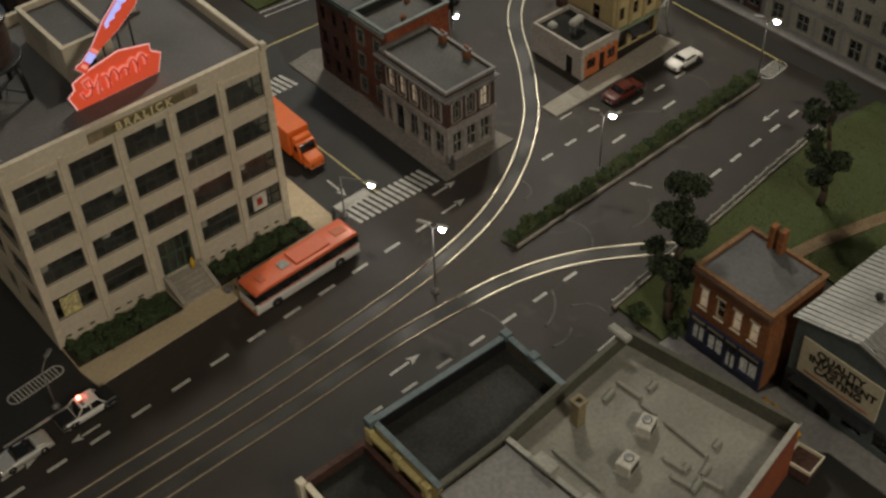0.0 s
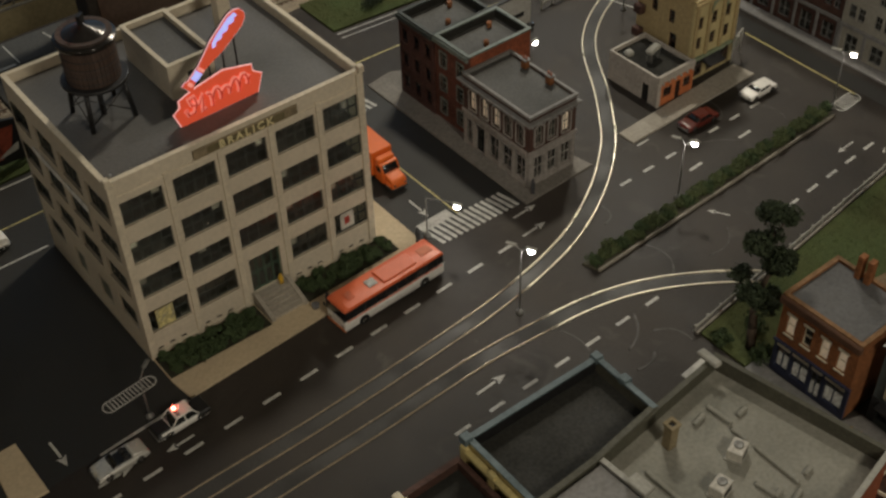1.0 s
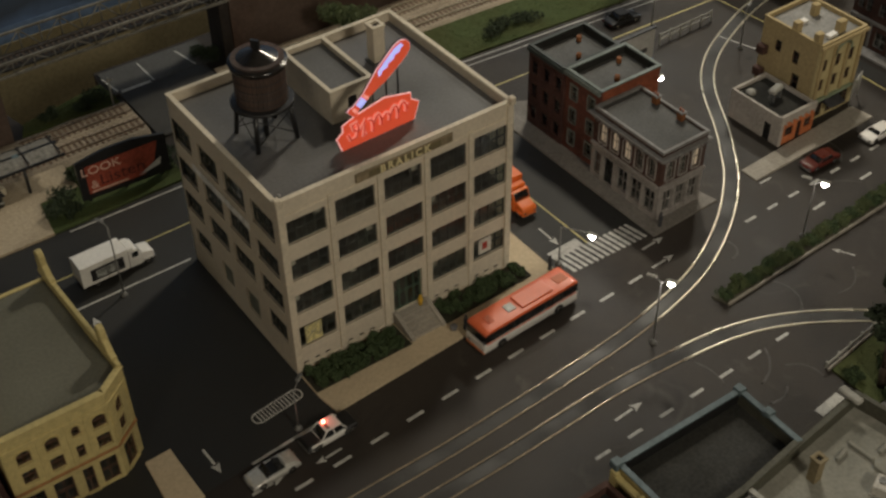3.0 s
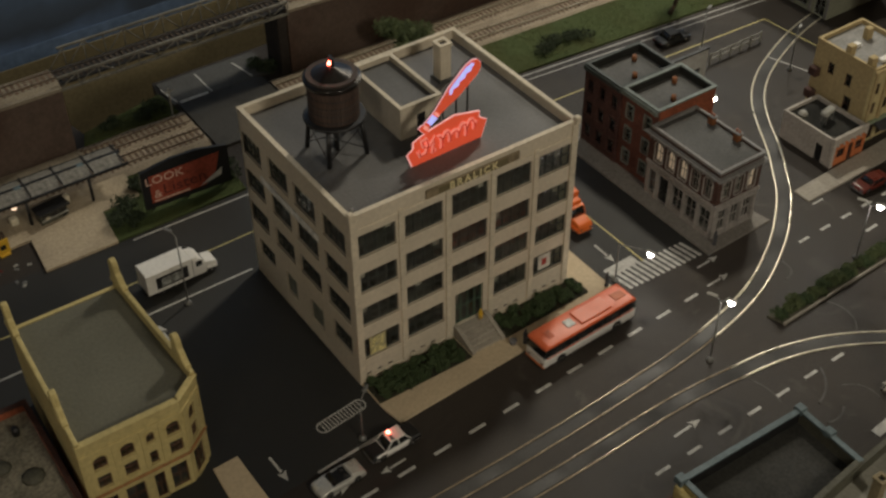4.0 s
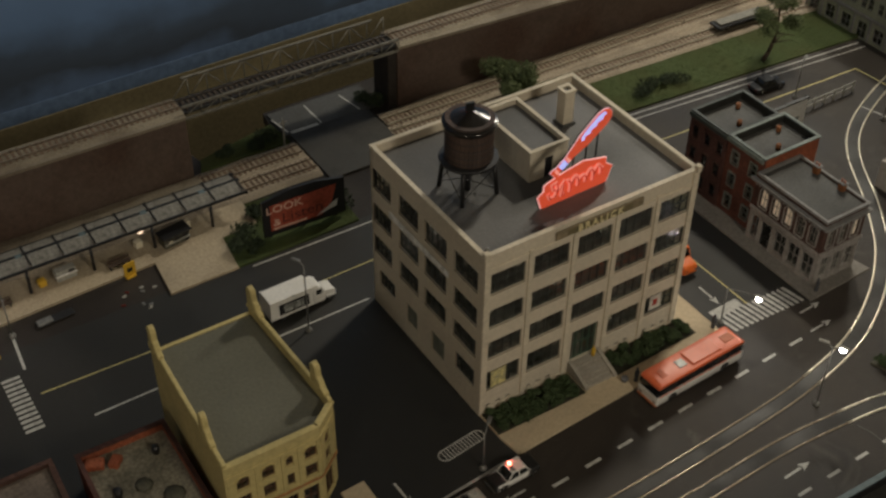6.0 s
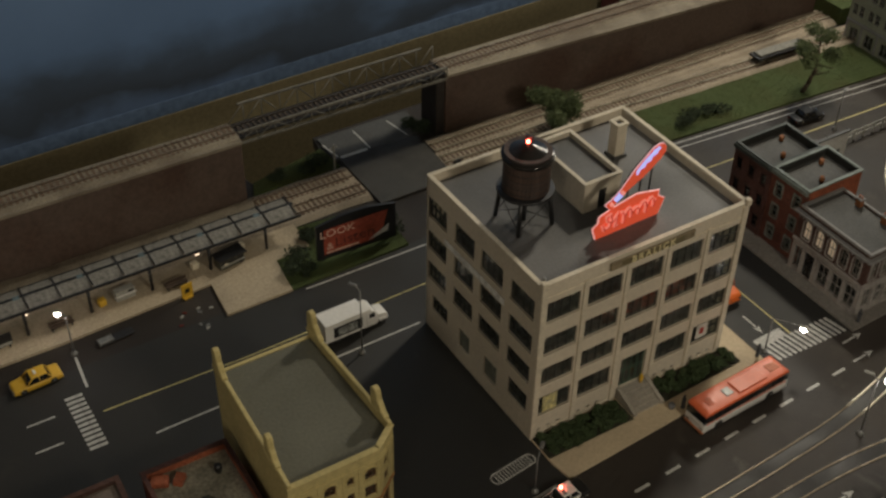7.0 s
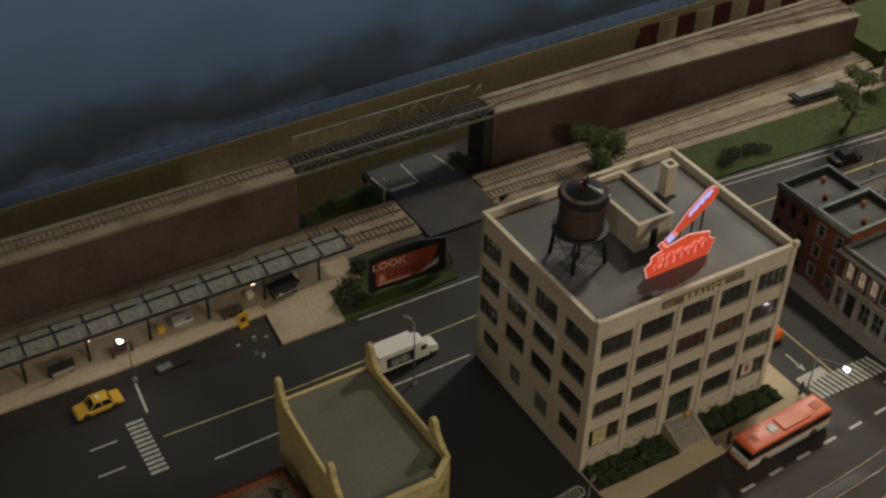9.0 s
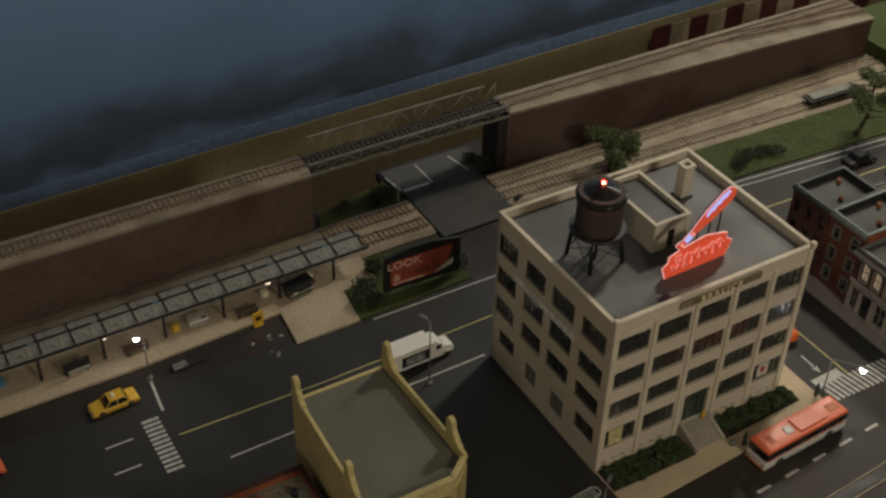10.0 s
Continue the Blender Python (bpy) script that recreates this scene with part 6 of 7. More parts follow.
# ---- foreground flat roofs ----
def quad_block(b, poly, h, wall, roof, cop, cap_w=0.45, sink=1.0, roof_label=""):
    """A flat-roofed block on any four corners, with a raised parapet."""
    c = Vector((sum(p[0] for p in poly) / 4, sum(p[1] for p in poly) / 4))
    n = len(poly)
    for i in range(n):
        a, e = Vector(poly[i]), Vector(poly[(i + 1) % n])
        d = (e - a).normalized()
        s = Vector((-d.y, d.x)) * cap_w
        bm = bmesh.new()
        a2 = a + d * cap_w
        prism(bm, [tuple(a2), tuple(e), tuple(e + s), tuple(a2 + s)], 0, h)
        part("wall", bm, wall[i] if isinstance(wall, list) else wall, b)
        bm = bmesh.new()
        o = -s * 0.25
        prism(bm, [tuple(a + o - d * 0.1), tuple(e + o + d * 0.1), tuple(e + s * 1.1), tuple(a + s * 1.1)], h + 0.004 * i, h + 0.2 + 0.02 * (i % 3))
        part("coping", bm, cop[i] if isinstance(cop, list) else cop, b)
    bm = bmesh.new()
    prism(bm, [tuple(c + (Vector(p) - c) * 0.995) for p in poly], h - sink - 0.2, h - sink)
    part("roof", bm, roof, b, roof_label)


OLIVE = mat("olive_parapet", (0.085, 0.083, 0.062), 0.7, big=24, fine=300, vary=0.2)
big = thing("loft_building", label="flat-roofed loft building with a worn putty-grey roof", category="building")
quad_block(big, [(20.5, -38.9), (21.4, -57.0), (39.1, -53.5), (36.2, -37.4)], 6.8, [PALE, BRICK_CORAL, OLIVE, OLIVE], ROOF_TAN, [PALE, PALE, OLIVE, OLIVE], 0.36, 1.4, "worn putty-grey roof")
annex = thing("roof_annex", label="lower grey-roofed annex against the loft building", category="building")
quad_block(annex, [(13.4, -62.0), (21.2, -62.0), (20.3, -39.6), (13.4, -39.7)], 6.5, STONE_GREY, STONE_GREY, STONE_GREY, 0.2, -0.21, "plain mid-grey roof")
ROOFZ = 5.4
for i, (x, y, w, d, rz) in enumerate(((32.3, -41.5, 2.6, 0.24, -86), (32.0, -44.0, 1.6, 0.24, -88), (32.0, -48.0, 4.6, 0.24, -91), (30.6, -40.8, 0.24, 1.5, -80), (29.4, -49.0, 1.8, 0.24, -80), (29.9, -49.9, 0.24, 1.0, -80), (28.6, -50.5, 1.8, 0.24, -76), (29.3, -51.5, 0.24, 1.6, -76), (30.2, -52.2, 1.9, 0.24, -76), (30.9, -51.0, 0.24, 1.3, -76), (33.4, -50.0, 0.24, 1.0, -80), (23.4, -44.5, 5.4, 0.26, -89), (23.2, -50.0, 4.4, 0.26, -89), (34.0, -42.5, 0.24, 1.2, -82), (26.0, -53.0, 1.8, 0.24, -80))):
    w, d = max(w, 0.42), max(d, 0.42)
    solo("roof_ridge", boxes((-w / 2, -d / 2, 0, w / 2, d / 2, 0.34), bev=0.08), ROOF_TAN, "low worn mortar ridge on the putty-grey roof", "roof ridge", "roof ridges", x=x, y=y, z=ROOFZ, rz=rz)
c = thing("roof_chimney", 26.8, -41.0, ROOFZ, label="square cream chimney on the putty-grey roof", category="chimney")
# Tan stucco colour darkened to carry the chimney's dim lighting.
SHADED_TAN = mat("shaded_tan_render", (0.24, 0.195, 0.115), 0.8, big=40, fine=300, vary=0.2)
part("shaft", boxes((-0.45, -0.45, 0, 0.45, 0.45, 2.6), bev=0.03), SHADED_TAN, c)
part("cap", ring(-0.55, -0.55, 0.55, 0.55, 0.28, 2.6, 2.85), SHADED_TAN, c)
part("flue", boxes((-0.35, -0.35, 2.55, 0.35, 0.35, 2.62)), BLACK, c)
AC_PAINT = mat("dusty_white_paint", (0.5, 0.48, 0.43), 0.6, big=60, fine=300, vary=0.2)
for x, y, rz in ((30.3, -45.2, 20), (26.5, -46.8, 12)):
    u = thing("air_conditioner", x, y, ROOFZ, rz, "small white rooftop air conditioner box", "air conditioner", "roof units")
    part("housing", boxes((-0.85, -0.65, 0.15, 0.85, 0.65, 1.2), bev=0.06), AC_PAINT, u)
    part("base", boxes((-0.95, -0.75, 0, 0.95, 0.75, 0.15)), PALE, u)
    bm = bmesh.new()
    lathe(bm, [(0.42, 1.19), (0.42, 1.28), (0.3, 1.28), (0.05, 1.24)], 0.15, 0, 14)
    part("fan_guard", bm, GREY_STEEL, u)
    part("side_grille", boxes((-0.55, -0.68, 0.35, 0.55, -0.64, 0.95)), DARK_STEEL, u)
for y in (-43.2, -48.4):
    solo("parapet_box", boxes((-0.55, -1.0, 0, 0.65, 1.0, 0.5), bev=0.06), PALE, "pale cast box on the parapet", "parapet box", "parapet boxes", x=21.0, y=y, z=7.0, rz=3)
part("stub_pipe", boxes((34.7, -38.7, 7.02, 35.6, -36.4, 7.5), bev=0.15), PALE, big)

blue = thing("blue_trim_building", label="flat-roofed building with a dark roof and blue-grey trim", category="building")
quad_block(blue, [(13.5, -39.4), (20.2, -39.2), (27.9, -38.3), (28.1, -31.0), (13.6, -30.7)], 6.9, [OLIVE, OLIVE, OLIVE, BLACK, YELLOW_WALL], TARRED, [OLIVE, OLIVE, BLUE_TRIM, BLUE_TRIM, BLUE_TRIM], 0.4, 1.3, "dark sunken roof")
for x, y, z, m in ((13.6, -30.8, 7.4, BLUE_TRIM), (28.0, -31.1, 7.3, BLUE_TRIM), (28.05, -34.5, 7.3, BLUE_TRIM)):
    part("corner_block", boxes((x - 0.45, y - 0.45, 6.6, x + 0.4, y + 0.45, z), bev=0.06), m, blue)
for y in (-31.1, -34.6, -38.2):
    part("buttress", boxes((12.95, y - 0.4, 0, 13.45, y + 0.4, 6.6), bev=0.06), YELLOW_WALL, blue, "yellow buttress post")
part("side_cornice", boxes((12.9, -38.6, 5.9, 13.5, -30.9, 6.3), bev=0.05), YELLOW_WALL, blue)
lowb = thing("low_annex", label="low dark-roofed annex with a cream parapet", category="building")
quad_block(lowb, [(6.4, -45.0), (12.9, -45.0), (12.9, -30.6), (6.7, -30.6)], 4.8, BRICK_BROWN, TARRED, [BRICK_BROWN, BRICK_BROWN, BRICK_BROWN, CREAM], 0.4, 0.8, "dark flat roof")
part("corner_post", boxes((6.2, -31.1, 0, 6.9, -30.3, 5.3), bev=0.06), CREAM, lowb)

# ---- yellow stucco block ----
yel = thing("stucco_building", label="yellow stucco corner block with arched windows and finials", category="building")
YP = [(-28.4, -1.5), (-18.9, -1.5), (-16.3, 0.5), (-16.9, 16.4), (-27.8, 16.4)]
YH = 11.0


def face_of(a, b):
    a, b = Vector(a), Vector(b)
    d = b - a
    return rot(a.x, a.y, 0, math.degrees(math.atan2(d.y, d.x))), d.length


for k in range(5):
    m, L = face_of(YP[k], YP[(k + 1) % 5])
    if k == 0:
        cols = [1.1, 3.6, 6.0, 7.9]
        holes, heads = [], []
        for i, x in enumerate(cols):
            w = 0.75 if i == 2 else 1.25
            holes.append((x, 7.4 if i != 2 else 7.7, x + w, 9.0))
            heads.append(holes[-1])
            holes.append((x, 4.9, x + w, 6.5))
        holes += [(0.6, 0.3, 2.4, 3.4), (3.2, 0.3, 5.0, 3.4), (5.9, 0.1, 6.9, 3.4), (7.5, 0.3, 9.1, 3.4)]
    elif k == 1:
        holes, heads = [(1.1, 7.2, 2.1, 9.0), (1.1, 4.9, 2.1, 6.5), (0.7, 0.1, 2.5, 3.4)], [(1.1, 7.2, 2.1, 9.0)]
    elif k == 2:
        holes, heads = [(1.2 + i * 3.0, z, 2.3 + i * 3.0, z + 1.7) for i in range(5) for z in (7.3, 4.8, 1.5)], []
    else:
        holes, heads = [], []
    bm = bmesh.new()
    facade(bm, m, L, YH if k != 3 else YH - 0.6, holes, 0.4)
    weld(bm)
    part("wall", bm, YELLOW_WALL, yel)
    for x0, z0, x1, z1 in heads:
        bm = bmesh.new()
        arch(bm, m @ rot(0, 0.01, 0), x0, x1, z1 - 0.5, 0.5, 0.34)
        weld(bm)
        part("arch_fill", bm, YELLOW_WALL, yel)
        hood(yel, m, x0 - 0.05, x1 + 0.05, z1 - 0.5, 0.55, YELLOW_WALL, 0.14, 0.1)
    for x0, z0, x1, z1 in holes:
        window(yel, m @ rot(x0, 0.2, z0), x1 - x0, z1 - z0, 2 if x1 - x0 > 0.9 else 1, 2, frame_mat=mat("brown_sash", (0.09, 0.045, 0.025), 0.6) if "brown_sash" not in bpy.data.materials else bpy.data.materials["brown_sash"], bar=0.09)
        if k < 2:
            part("sill", boxes((x0 - 0.1, -0.12, z0 - 0.14, x1 + 0.1, 0.02, z0), m=m), YELLOW_WALL, yel)
    if k < 2:
        part("string_course", boxes((0, -0.2, 4.05, L, 0, 4.35), m=m, bev=0.05), mat("rusty_band_%d" % k, (0.32, 0.16, 0.06), 0.7), yel, "rust-brown string course")
        part("upper_band", boxes((0, -0.12, 9.6, L, 0, 9.8), m=m, bev=0.03), YELLOW_WALL, yel)
        part("coping", boxes((-0.05, -0.15, YH, L + 0.05, 0.5, YH + 0.22), m=m, bev=0.05), YELLOW_WALL, yel)
        for x in ([0.2, 2.9, 5.5, 7.2, L - 0.3] if k == 0 else [0.1, L - 0.3]):
            part("pilaster", boxes((x, -0.1, 4.35, x + 0.22, 0, 9.6), m=m), YELLOW_WALL, yel)
    if k in (2, 4):
        part("side_parapet", boxes((0, 0, YH, L, 0.45, YH + 0.55), m=m, bev=0.08), YELLOW_WALL, yel)
        turn = -1 if k == 2 else 1
        for f in ((0.16, 0.95) if k == 2 else (0.045, 0.76)):
            prof = [(-0.65, 0.0), (1.9, 0.0), (1.9, 0.35), (1.35, 0.6), (1.0, 1.2), (0.62, 1.5), (0.55, 2.3), (0.3, 2.75), (-0.25, 2.85), (-0.6, 2.5), (-0.65, 1.9)]
            if turn < 0:
                prof = [(-x, z) for x, z in prof[::-1]]
            bm = bmesh.new()
            prism(bm, prof, -0.3, 0.3, m @ rot(L * f, 0.22, YH + 0.4) @ UPRIGHT)
            bevel(bm, 0.09)
            fin = part("finial", bm, YELLOW_WALL, yel, "scrolled yellow parapet finial")
            part("finial_base", boxes((L * f - 0.8, -0.16, YH + 0.3, L * f + 0.8, 0.6, YH + 0.75), m=m, bev=0.08), YELLOW_WALL, yel)
bm = bmesh.new()
prism(bm, [(x * 0.99 + -22.0 * 0.01, y * 0.99 + 7 * 0.01) for x, y in YP], YH - 0.9, YH - 0.7)
part("roof", bm, mat("olive_grey_roofing", (0.145, 0.14, 0.105), 0.75, big=7, fine=300, vary=0.1, second=(0.09, 0.089, 0.068), mix=(0.25, 0.95)), yel, "flat olive-grey roof with stains")
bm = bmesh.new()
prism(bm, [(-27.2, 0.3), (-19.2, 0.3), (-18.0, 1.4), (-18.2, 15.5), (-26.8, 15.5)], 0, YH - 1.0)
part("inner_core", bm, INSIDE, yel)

# low brick yard beside it
yard = thing("brick_yard_building", label="low ruined brick building with a rubble-strewn roof", category="building")
quad_block(yard, [(-38.4, -12.0), (-29.0, -12.0), (-29.0, 12.3), (-37.9, 12.4)], 4.9, BRICK_CORAL, mat("dusty_yard_floor", (0.24, 0.22, 0.165), 0.9, big=40, fine=300, vary=0.35), BRICK_RED, 0.35, 0.8, "dusty grey-green roof")
for x, y, s, m, nm, lb in ((-36.6, 11.0, 0.9, BRICK_CORAL, "brick_stack", "low stack of red bricks on the roof"), (-34.8, 10.3, 0.7, BRICK_CORAL, "brick_stack", "low stack of red bricks on the roof"), (-31.0, 9.6, 0.5, BLACK, "roof_vent", "black vent stub on the dusty roof"), (-33.5, 6.5, 0.9, OLIVE, "scrap_mound", "flat heap of grey scrap"), (-31.5, 4.0, 1.1, OLIVE, "scrap_mound", "flat heap of grey scrap"), (-36.0, 6.5, 0.6, BLACK, "scrap_barrel", "black scrap barrel on the dusty roof")):
    bm = bmesh.new()
    if "stack" in nm:
        quadbox(bm, -s, -s * 0.7, 0, s, s * 0.7, 0.7)
        bevel(bm, 0.1)
    elif "mound" in nm:
        lathe(bm, [(s, 0), (s * 0.8, 0.25), (s * 0.4, 0.4), (0.05, 0.45)], 0, 0, 9)
    else:
        lathe(bm, [(s * 0.7, 0), (s * 0.75, 0.5), (s * 0.7, 0.9), (0.05, 0.92)], 0, 0, 12)
    solo(nm, bm, m, lb, nm.replace("_", " "), x=x, y=y, z=4.1, rz=x * 40)
yard2 = thing("flat_roof_shed", label="plain low shed with a dull brown flat roof", category="building")
quad_block(yard2, [(-58.0, -12.0), (-40.8, -12.0), (-40.0, 13.0), (-58.0, 13.0)], 5.2, BRICK_BROWN, mat("dull_brown_roofing", (0.15, 0.12, 0.10), 0.8, big=20, fine=300), BRICK_BROWN, 0.4, 0.3, "dull brown flat roof")

# ---- cafe and hotel ----
CAFE_WHITE = mat("dulled_white_plaster", (0.46, 0.42, 0.37), 0.75, big=20, fine=260, vary=0.18)
cafe = thing("cafe", 65.6, -2.6, 0.0, 0, "small white flat-roofed cafe with an orange front", "building")
bm = bmesh.new()
facade(bm, rot(0, 8.2, 0, -90), 7.9, 4.0, [(5.6, 0, 6.7, 2.4)], 0.3)
weld(bm)
part("side_wall", bm, CAFE_WHITE, cafe)
part("side_door", boxes((5.6, 0.12, 0, 6.7, 0.2, 2.4), m=rot(0, 8.2, 0, -90)), BLACK, cafe)
holes = [(0.9, 0.9, 2.4, 2.3), (3.0, 0.0, 3.9, 2.4), (4.3, 0.9, 5.6, 2.3)]
bm = bmesh.new()
facade(bm, rot(0, 0, 0), 6.0, 3.2, holes, 0.3)
weld(bm)
part("front_wall", bm, mat("orange_plaster", (0.60, 0.19, 0.07), 0.75, big=30, fine=300, vary=0.15), cafe, "orange plaster front")
sash_set(cafe, rot(0, 0, 0), holes, 2, 2, BRICK_BROWN)
part("parapet", boxes((-0.05, -0.12, 3.2, 6.05, 0.3, 4.25), bev=0.05), CAFE_WHITE, cafe, "white parapet")
for i in range(6):
    part("bracket", boxes((0.5 + i, -0.3, 3.0, 0.75 + i, 0, 3.25), bev=0.03), CAFE_WHITE, cafe)
part("end_pier", boxes((-0.1, -0.15, 0, 0.4, 0.3, 3.2), bev=0.04), CAFE_WHITE, cafe)
part("back_wall", boxes((0.3, 7.9, 0, 6, 8.2, 4.0)), CAFE_WHITE, cafe)
part("end_wall", boxes((5.7, 0.3, 0, 6, 7.9, 4.0)), CAFE_WHITE, cafe)
part("roof", boxes((0.3, 0.3, 3.3, 5.7, 7.9, 3.5)), TARRED, cafe, "dark flat roof")
part("inner_core", boxes((1.2, 1.2, 0, 5.6, 7.8, 3.2)), INSIDE, cafe)
tank = thing("roof_tank", 68.6, 1.4, 3.5, 12, "white tank on thin legs on the cafe roof", "tank")
part("drum", boxes((-1.1, -0.5, 1.1, 1.1, 0.5, 1.8), bev=0.2), PALE, tank)
for x in (-0.8, 0.8):
    for y in (-0.35, 0.35):
        part("leg", boxes((x - 0.06, y - 0.06, 0, x + 0.06, y + 0.06, 1.2)), GREY_STEEL, tank)
bm = bmesh.new()
lathe(bm, [(0.6, 0), (0.6, 0.3), (0.35, 0.6), (0.05, 0.65)], 0, 0, 12)
solo("roof_vent", bm, PALE, "pale round vent on the cafe roof", "vent", x=67.2, y=3.9, z=3.5)

hotel = thing("hotel", 72.0, -1.4, 0.0, 0, "three-storey tan stucco hotel with a curved yellow front", "building")
hw, hd, hh = 8.0, 9.0, 10.9
lm = rot(0, hd, 0, -90)
hs = [(5.0, 6.8, 6.0, 8.6), (2.2, 7.2, 3.2, 8.8), (5.4, 3.4, 6.6, 5.6)]
bm = bmesh.new()
facade(bm, lm, hd - 0.3, hh, hs, 0.3)
weld(bm)
part("side_wall", bm, TAN_WALL, hotel)
sash_set(hotel, lm, hs, 1, 2, BRICK_BROWN)
hf = [(0.8 + i * 2.4, z, 1.7 + i * 2.4, z + 1.7) for i in range(3) for z in (4.2, 7.0)] + [(0.6, 0.2, 2.6, 2.8), (3.3, 0.2, 4.5, 2.8), (5.2, 0.2, 7.2, 2.8)]
bm = bmesh.new()
facade(bm, rot(0, 0, 0), hw, hh, hf, 0.3)
weld(bm)
part("front_wall", bm, mat("pale_yellow_stucco", (0.55, 0.46, 0.24), 0.8, big=24, fine=300, vary=0.14), hotel, "pale yellow stucco front")
sash_set(hotel, rot(0, 0, 0), hf, 1, 2, BRICK_BROWN)
GREENP = mat("sage_green_panel", (0.25, 0.30, 0.20), 0.7, big=30, fine=300)
for x in (0.1, 2.3, 4.7, 7.1):
    part("pilaster", boxes((x, -0.3, 3.0, x + 0.5, 0, 10.4), bev=0.06), TAN_WALL, hotel)
hood(hotel, rot(0, 0, 0), 2.8, 5.2, 9.0, 1.2, GREENP, 0.4, 0.3)
part("ground_cornice", boxes((-0.1, -0.5, 2.9, hw + 0.1, 0, 3.3), bev=0.08), GREENP, hotel)
part("cornice", boxes((-0.2, -0.4, 10.4, hw + 0.2, 0, 10.9), bev=0.1), TAN_WALL, hotel)
part("awning", side_prism([(0, 2.2), (0, 2.9), (1.6, 2.3), (1.6, 2.15)], 2.6, 0.03, 1), mat("dark_awning_cloth", (0.05, 0.05, 0.055), 0.8), hotel, "dark cloth awning").matrix_basis = pose(0.035, 0, 0, 0, 0, -90)
part("back_wall", boxes((0.3, hd - 0.3, 0, hw, hd, hh)), TAN_WALL, hotel)
part("end_wall", boxes((hw - 0.3, 0.3, 0, hw, hd - 0.3, hh)), TAN_WALL, hotel)
part("roof", boxes((0.3, 0.3, hh - 0.6, hw - 0.3, hd - 0.3, hh - 0.35)), mat("pale_grey_roofing", (0.24, 0.235, 0.22), 0.7, big=24, fine=300, vary=0.2), hotel, "pale grey flat roof")
part("coping", ring(-0.05, -0.05, hw + 0.05, hd + 0.05, 0.35, hh, hh + 0.2), TAN_WALL, hotel)
part("inner_core", boxes((1.1, 1.1, 0, hw - 0.4, hd - 0.4, hh - 0.7)), INSIDE, hotel)
for x, y, s in ((0.6, 4.5, 0.5), (0.6, 1.2, 0.5), (5.0, 1.6, 0.6), (5.5, 6.0, 0.5)):
    part("chimney", boxes((x - s, y - 0.4, hh - 0.4, x + s, y + 0.4, hh + 1.2), bev=0.05), TAN_WALL, hotel)
for x, y in ((2.6, 5.5), (3.2, 1.4)):
    part("skylight", boxes((x - 0.8, y - 0.4, hh - 0.36, x + 0.8, y + 0.4, hh + 0.1), bev=0.06), WHITE, hotel)
for z in (3.0, 6.2):
    part("side_balcony", boxes((-0.9, 7.6, z, 0, 8.9, z + 1.2), bev=0.1), BRICK_BROWN, hotel, "dark brown oriel box")

# ---- far store row ----
def store(x, y0, y1, h, wall, label, bays, trim, name="store_building"):
    b = thing(name, x, y0, 0.0, 0, label, "building", "far stores")
    L = y1 - y0
    m = rot(0, L, 0, -90)
    holes = []
    for i in range(bays):
        u = L * (i + 0.5) / bays
        holes += [(u - 0.9, 0.5 if i % 3 else 0.1, u + 0.9, 2.8)] + [(u - 0.5 + k * 1.3 - 0.65, z, u + 0.5 + k * 1.3 - 0.65, z + 1.8) for z in (5.0, 8.2) for k in (0, 1)]
    bm = bmesh.new()
    facade(bm, m, L, h, holes, 0.35)
    weld(bm)
    part("front_wall", bm, wall, b)
    sash_set(b, m, holes, 2, 2, GREY_STEEL)
    part("cornice", boxes((-0.1, -0.4, h - 0.6, L + 0.1, 0, h), m=m, bev=0.1), trim, b)
    part("string_course", boxes((0, -0.25, 3.6, L, 0, 4.1), m=m, bev=0.06), trim, b)
    for i in range(bays + 1):
        part("pilaster", boxes((min(L - 0.4, max(0, L * i / bays - 0.2)), -0.15, 0, min(L, max(0.4, L * i / bays + 0.2)), 0, 3.6), m=m, bev=0.04), trim, b)
    part("side_wall", boxes((0.35, 0, 0, 12, 0.35, h)), wall, b)
    part("far_wall", boxes((0.35, L - 0.35, 0, 12, L, h)), wall, b)
    part("back_wall", boxes((11.65, 0.35, 0, 12, L - 0.35, h)), wall, b)
    part("roof", boxes((0.35, 0.35, h - 0.8, 11.65, L - 0.35, h - 0.6)), ROOF_DARK, b, "dark flat roof")
    part("inner_core", boxes((1.3, 0.5, 0, 11.5, L - 0.5, h - 1)), INSIDE, b)


GREYW = mat("pale_grey_stucco", (0.27, 0.255, 0.215), 0.75, big=20, fine=300, vary=0.14)
store(91.5, -42.0, -8.2, 11.5, GREYW, "pale grey store row with dark shop windows", 9, STONE_GREY)
store(91.8, -8.0, 9.0, 12.0, BRICK_BROWN, "dark brown brick store in the far row", 5, STONE_GREY)
store(92.0, 21.5, 44.0, 12.0, mat("sage_grey_stucco", (0.24, 0.25, 0.19), 0.75, big=20, fine=300, vary=0.14), "sage grey warehouse with rows of windows", 7, STONE_GREY)


# ---- billboard ----
bb = thing("billboard", -6.3, 37.0, 0.2, -2.5, "black-framed red advertising billboard with white lettering", "billboard")
BBW = 10.8
part("panel", boxes((0.5, -0.15, 1.0, BBW - 0.5, 0.15, 5.6), bev=0.05), BLACK, bb)
bm = bmesh.new()
prism(bm, [(0, 0.8), (BBW, 0.8), (BBW, 6.0), (9.0, 6.35), (7.0, 6.75), (3.8, 6.75), (1.6, 6.35), (0, 6.0)], 0.05, 0.45, UPRIGHT)
part("frame", bm, BLACK, bb, "black frame with a curved top")
bm = bmesh.new()
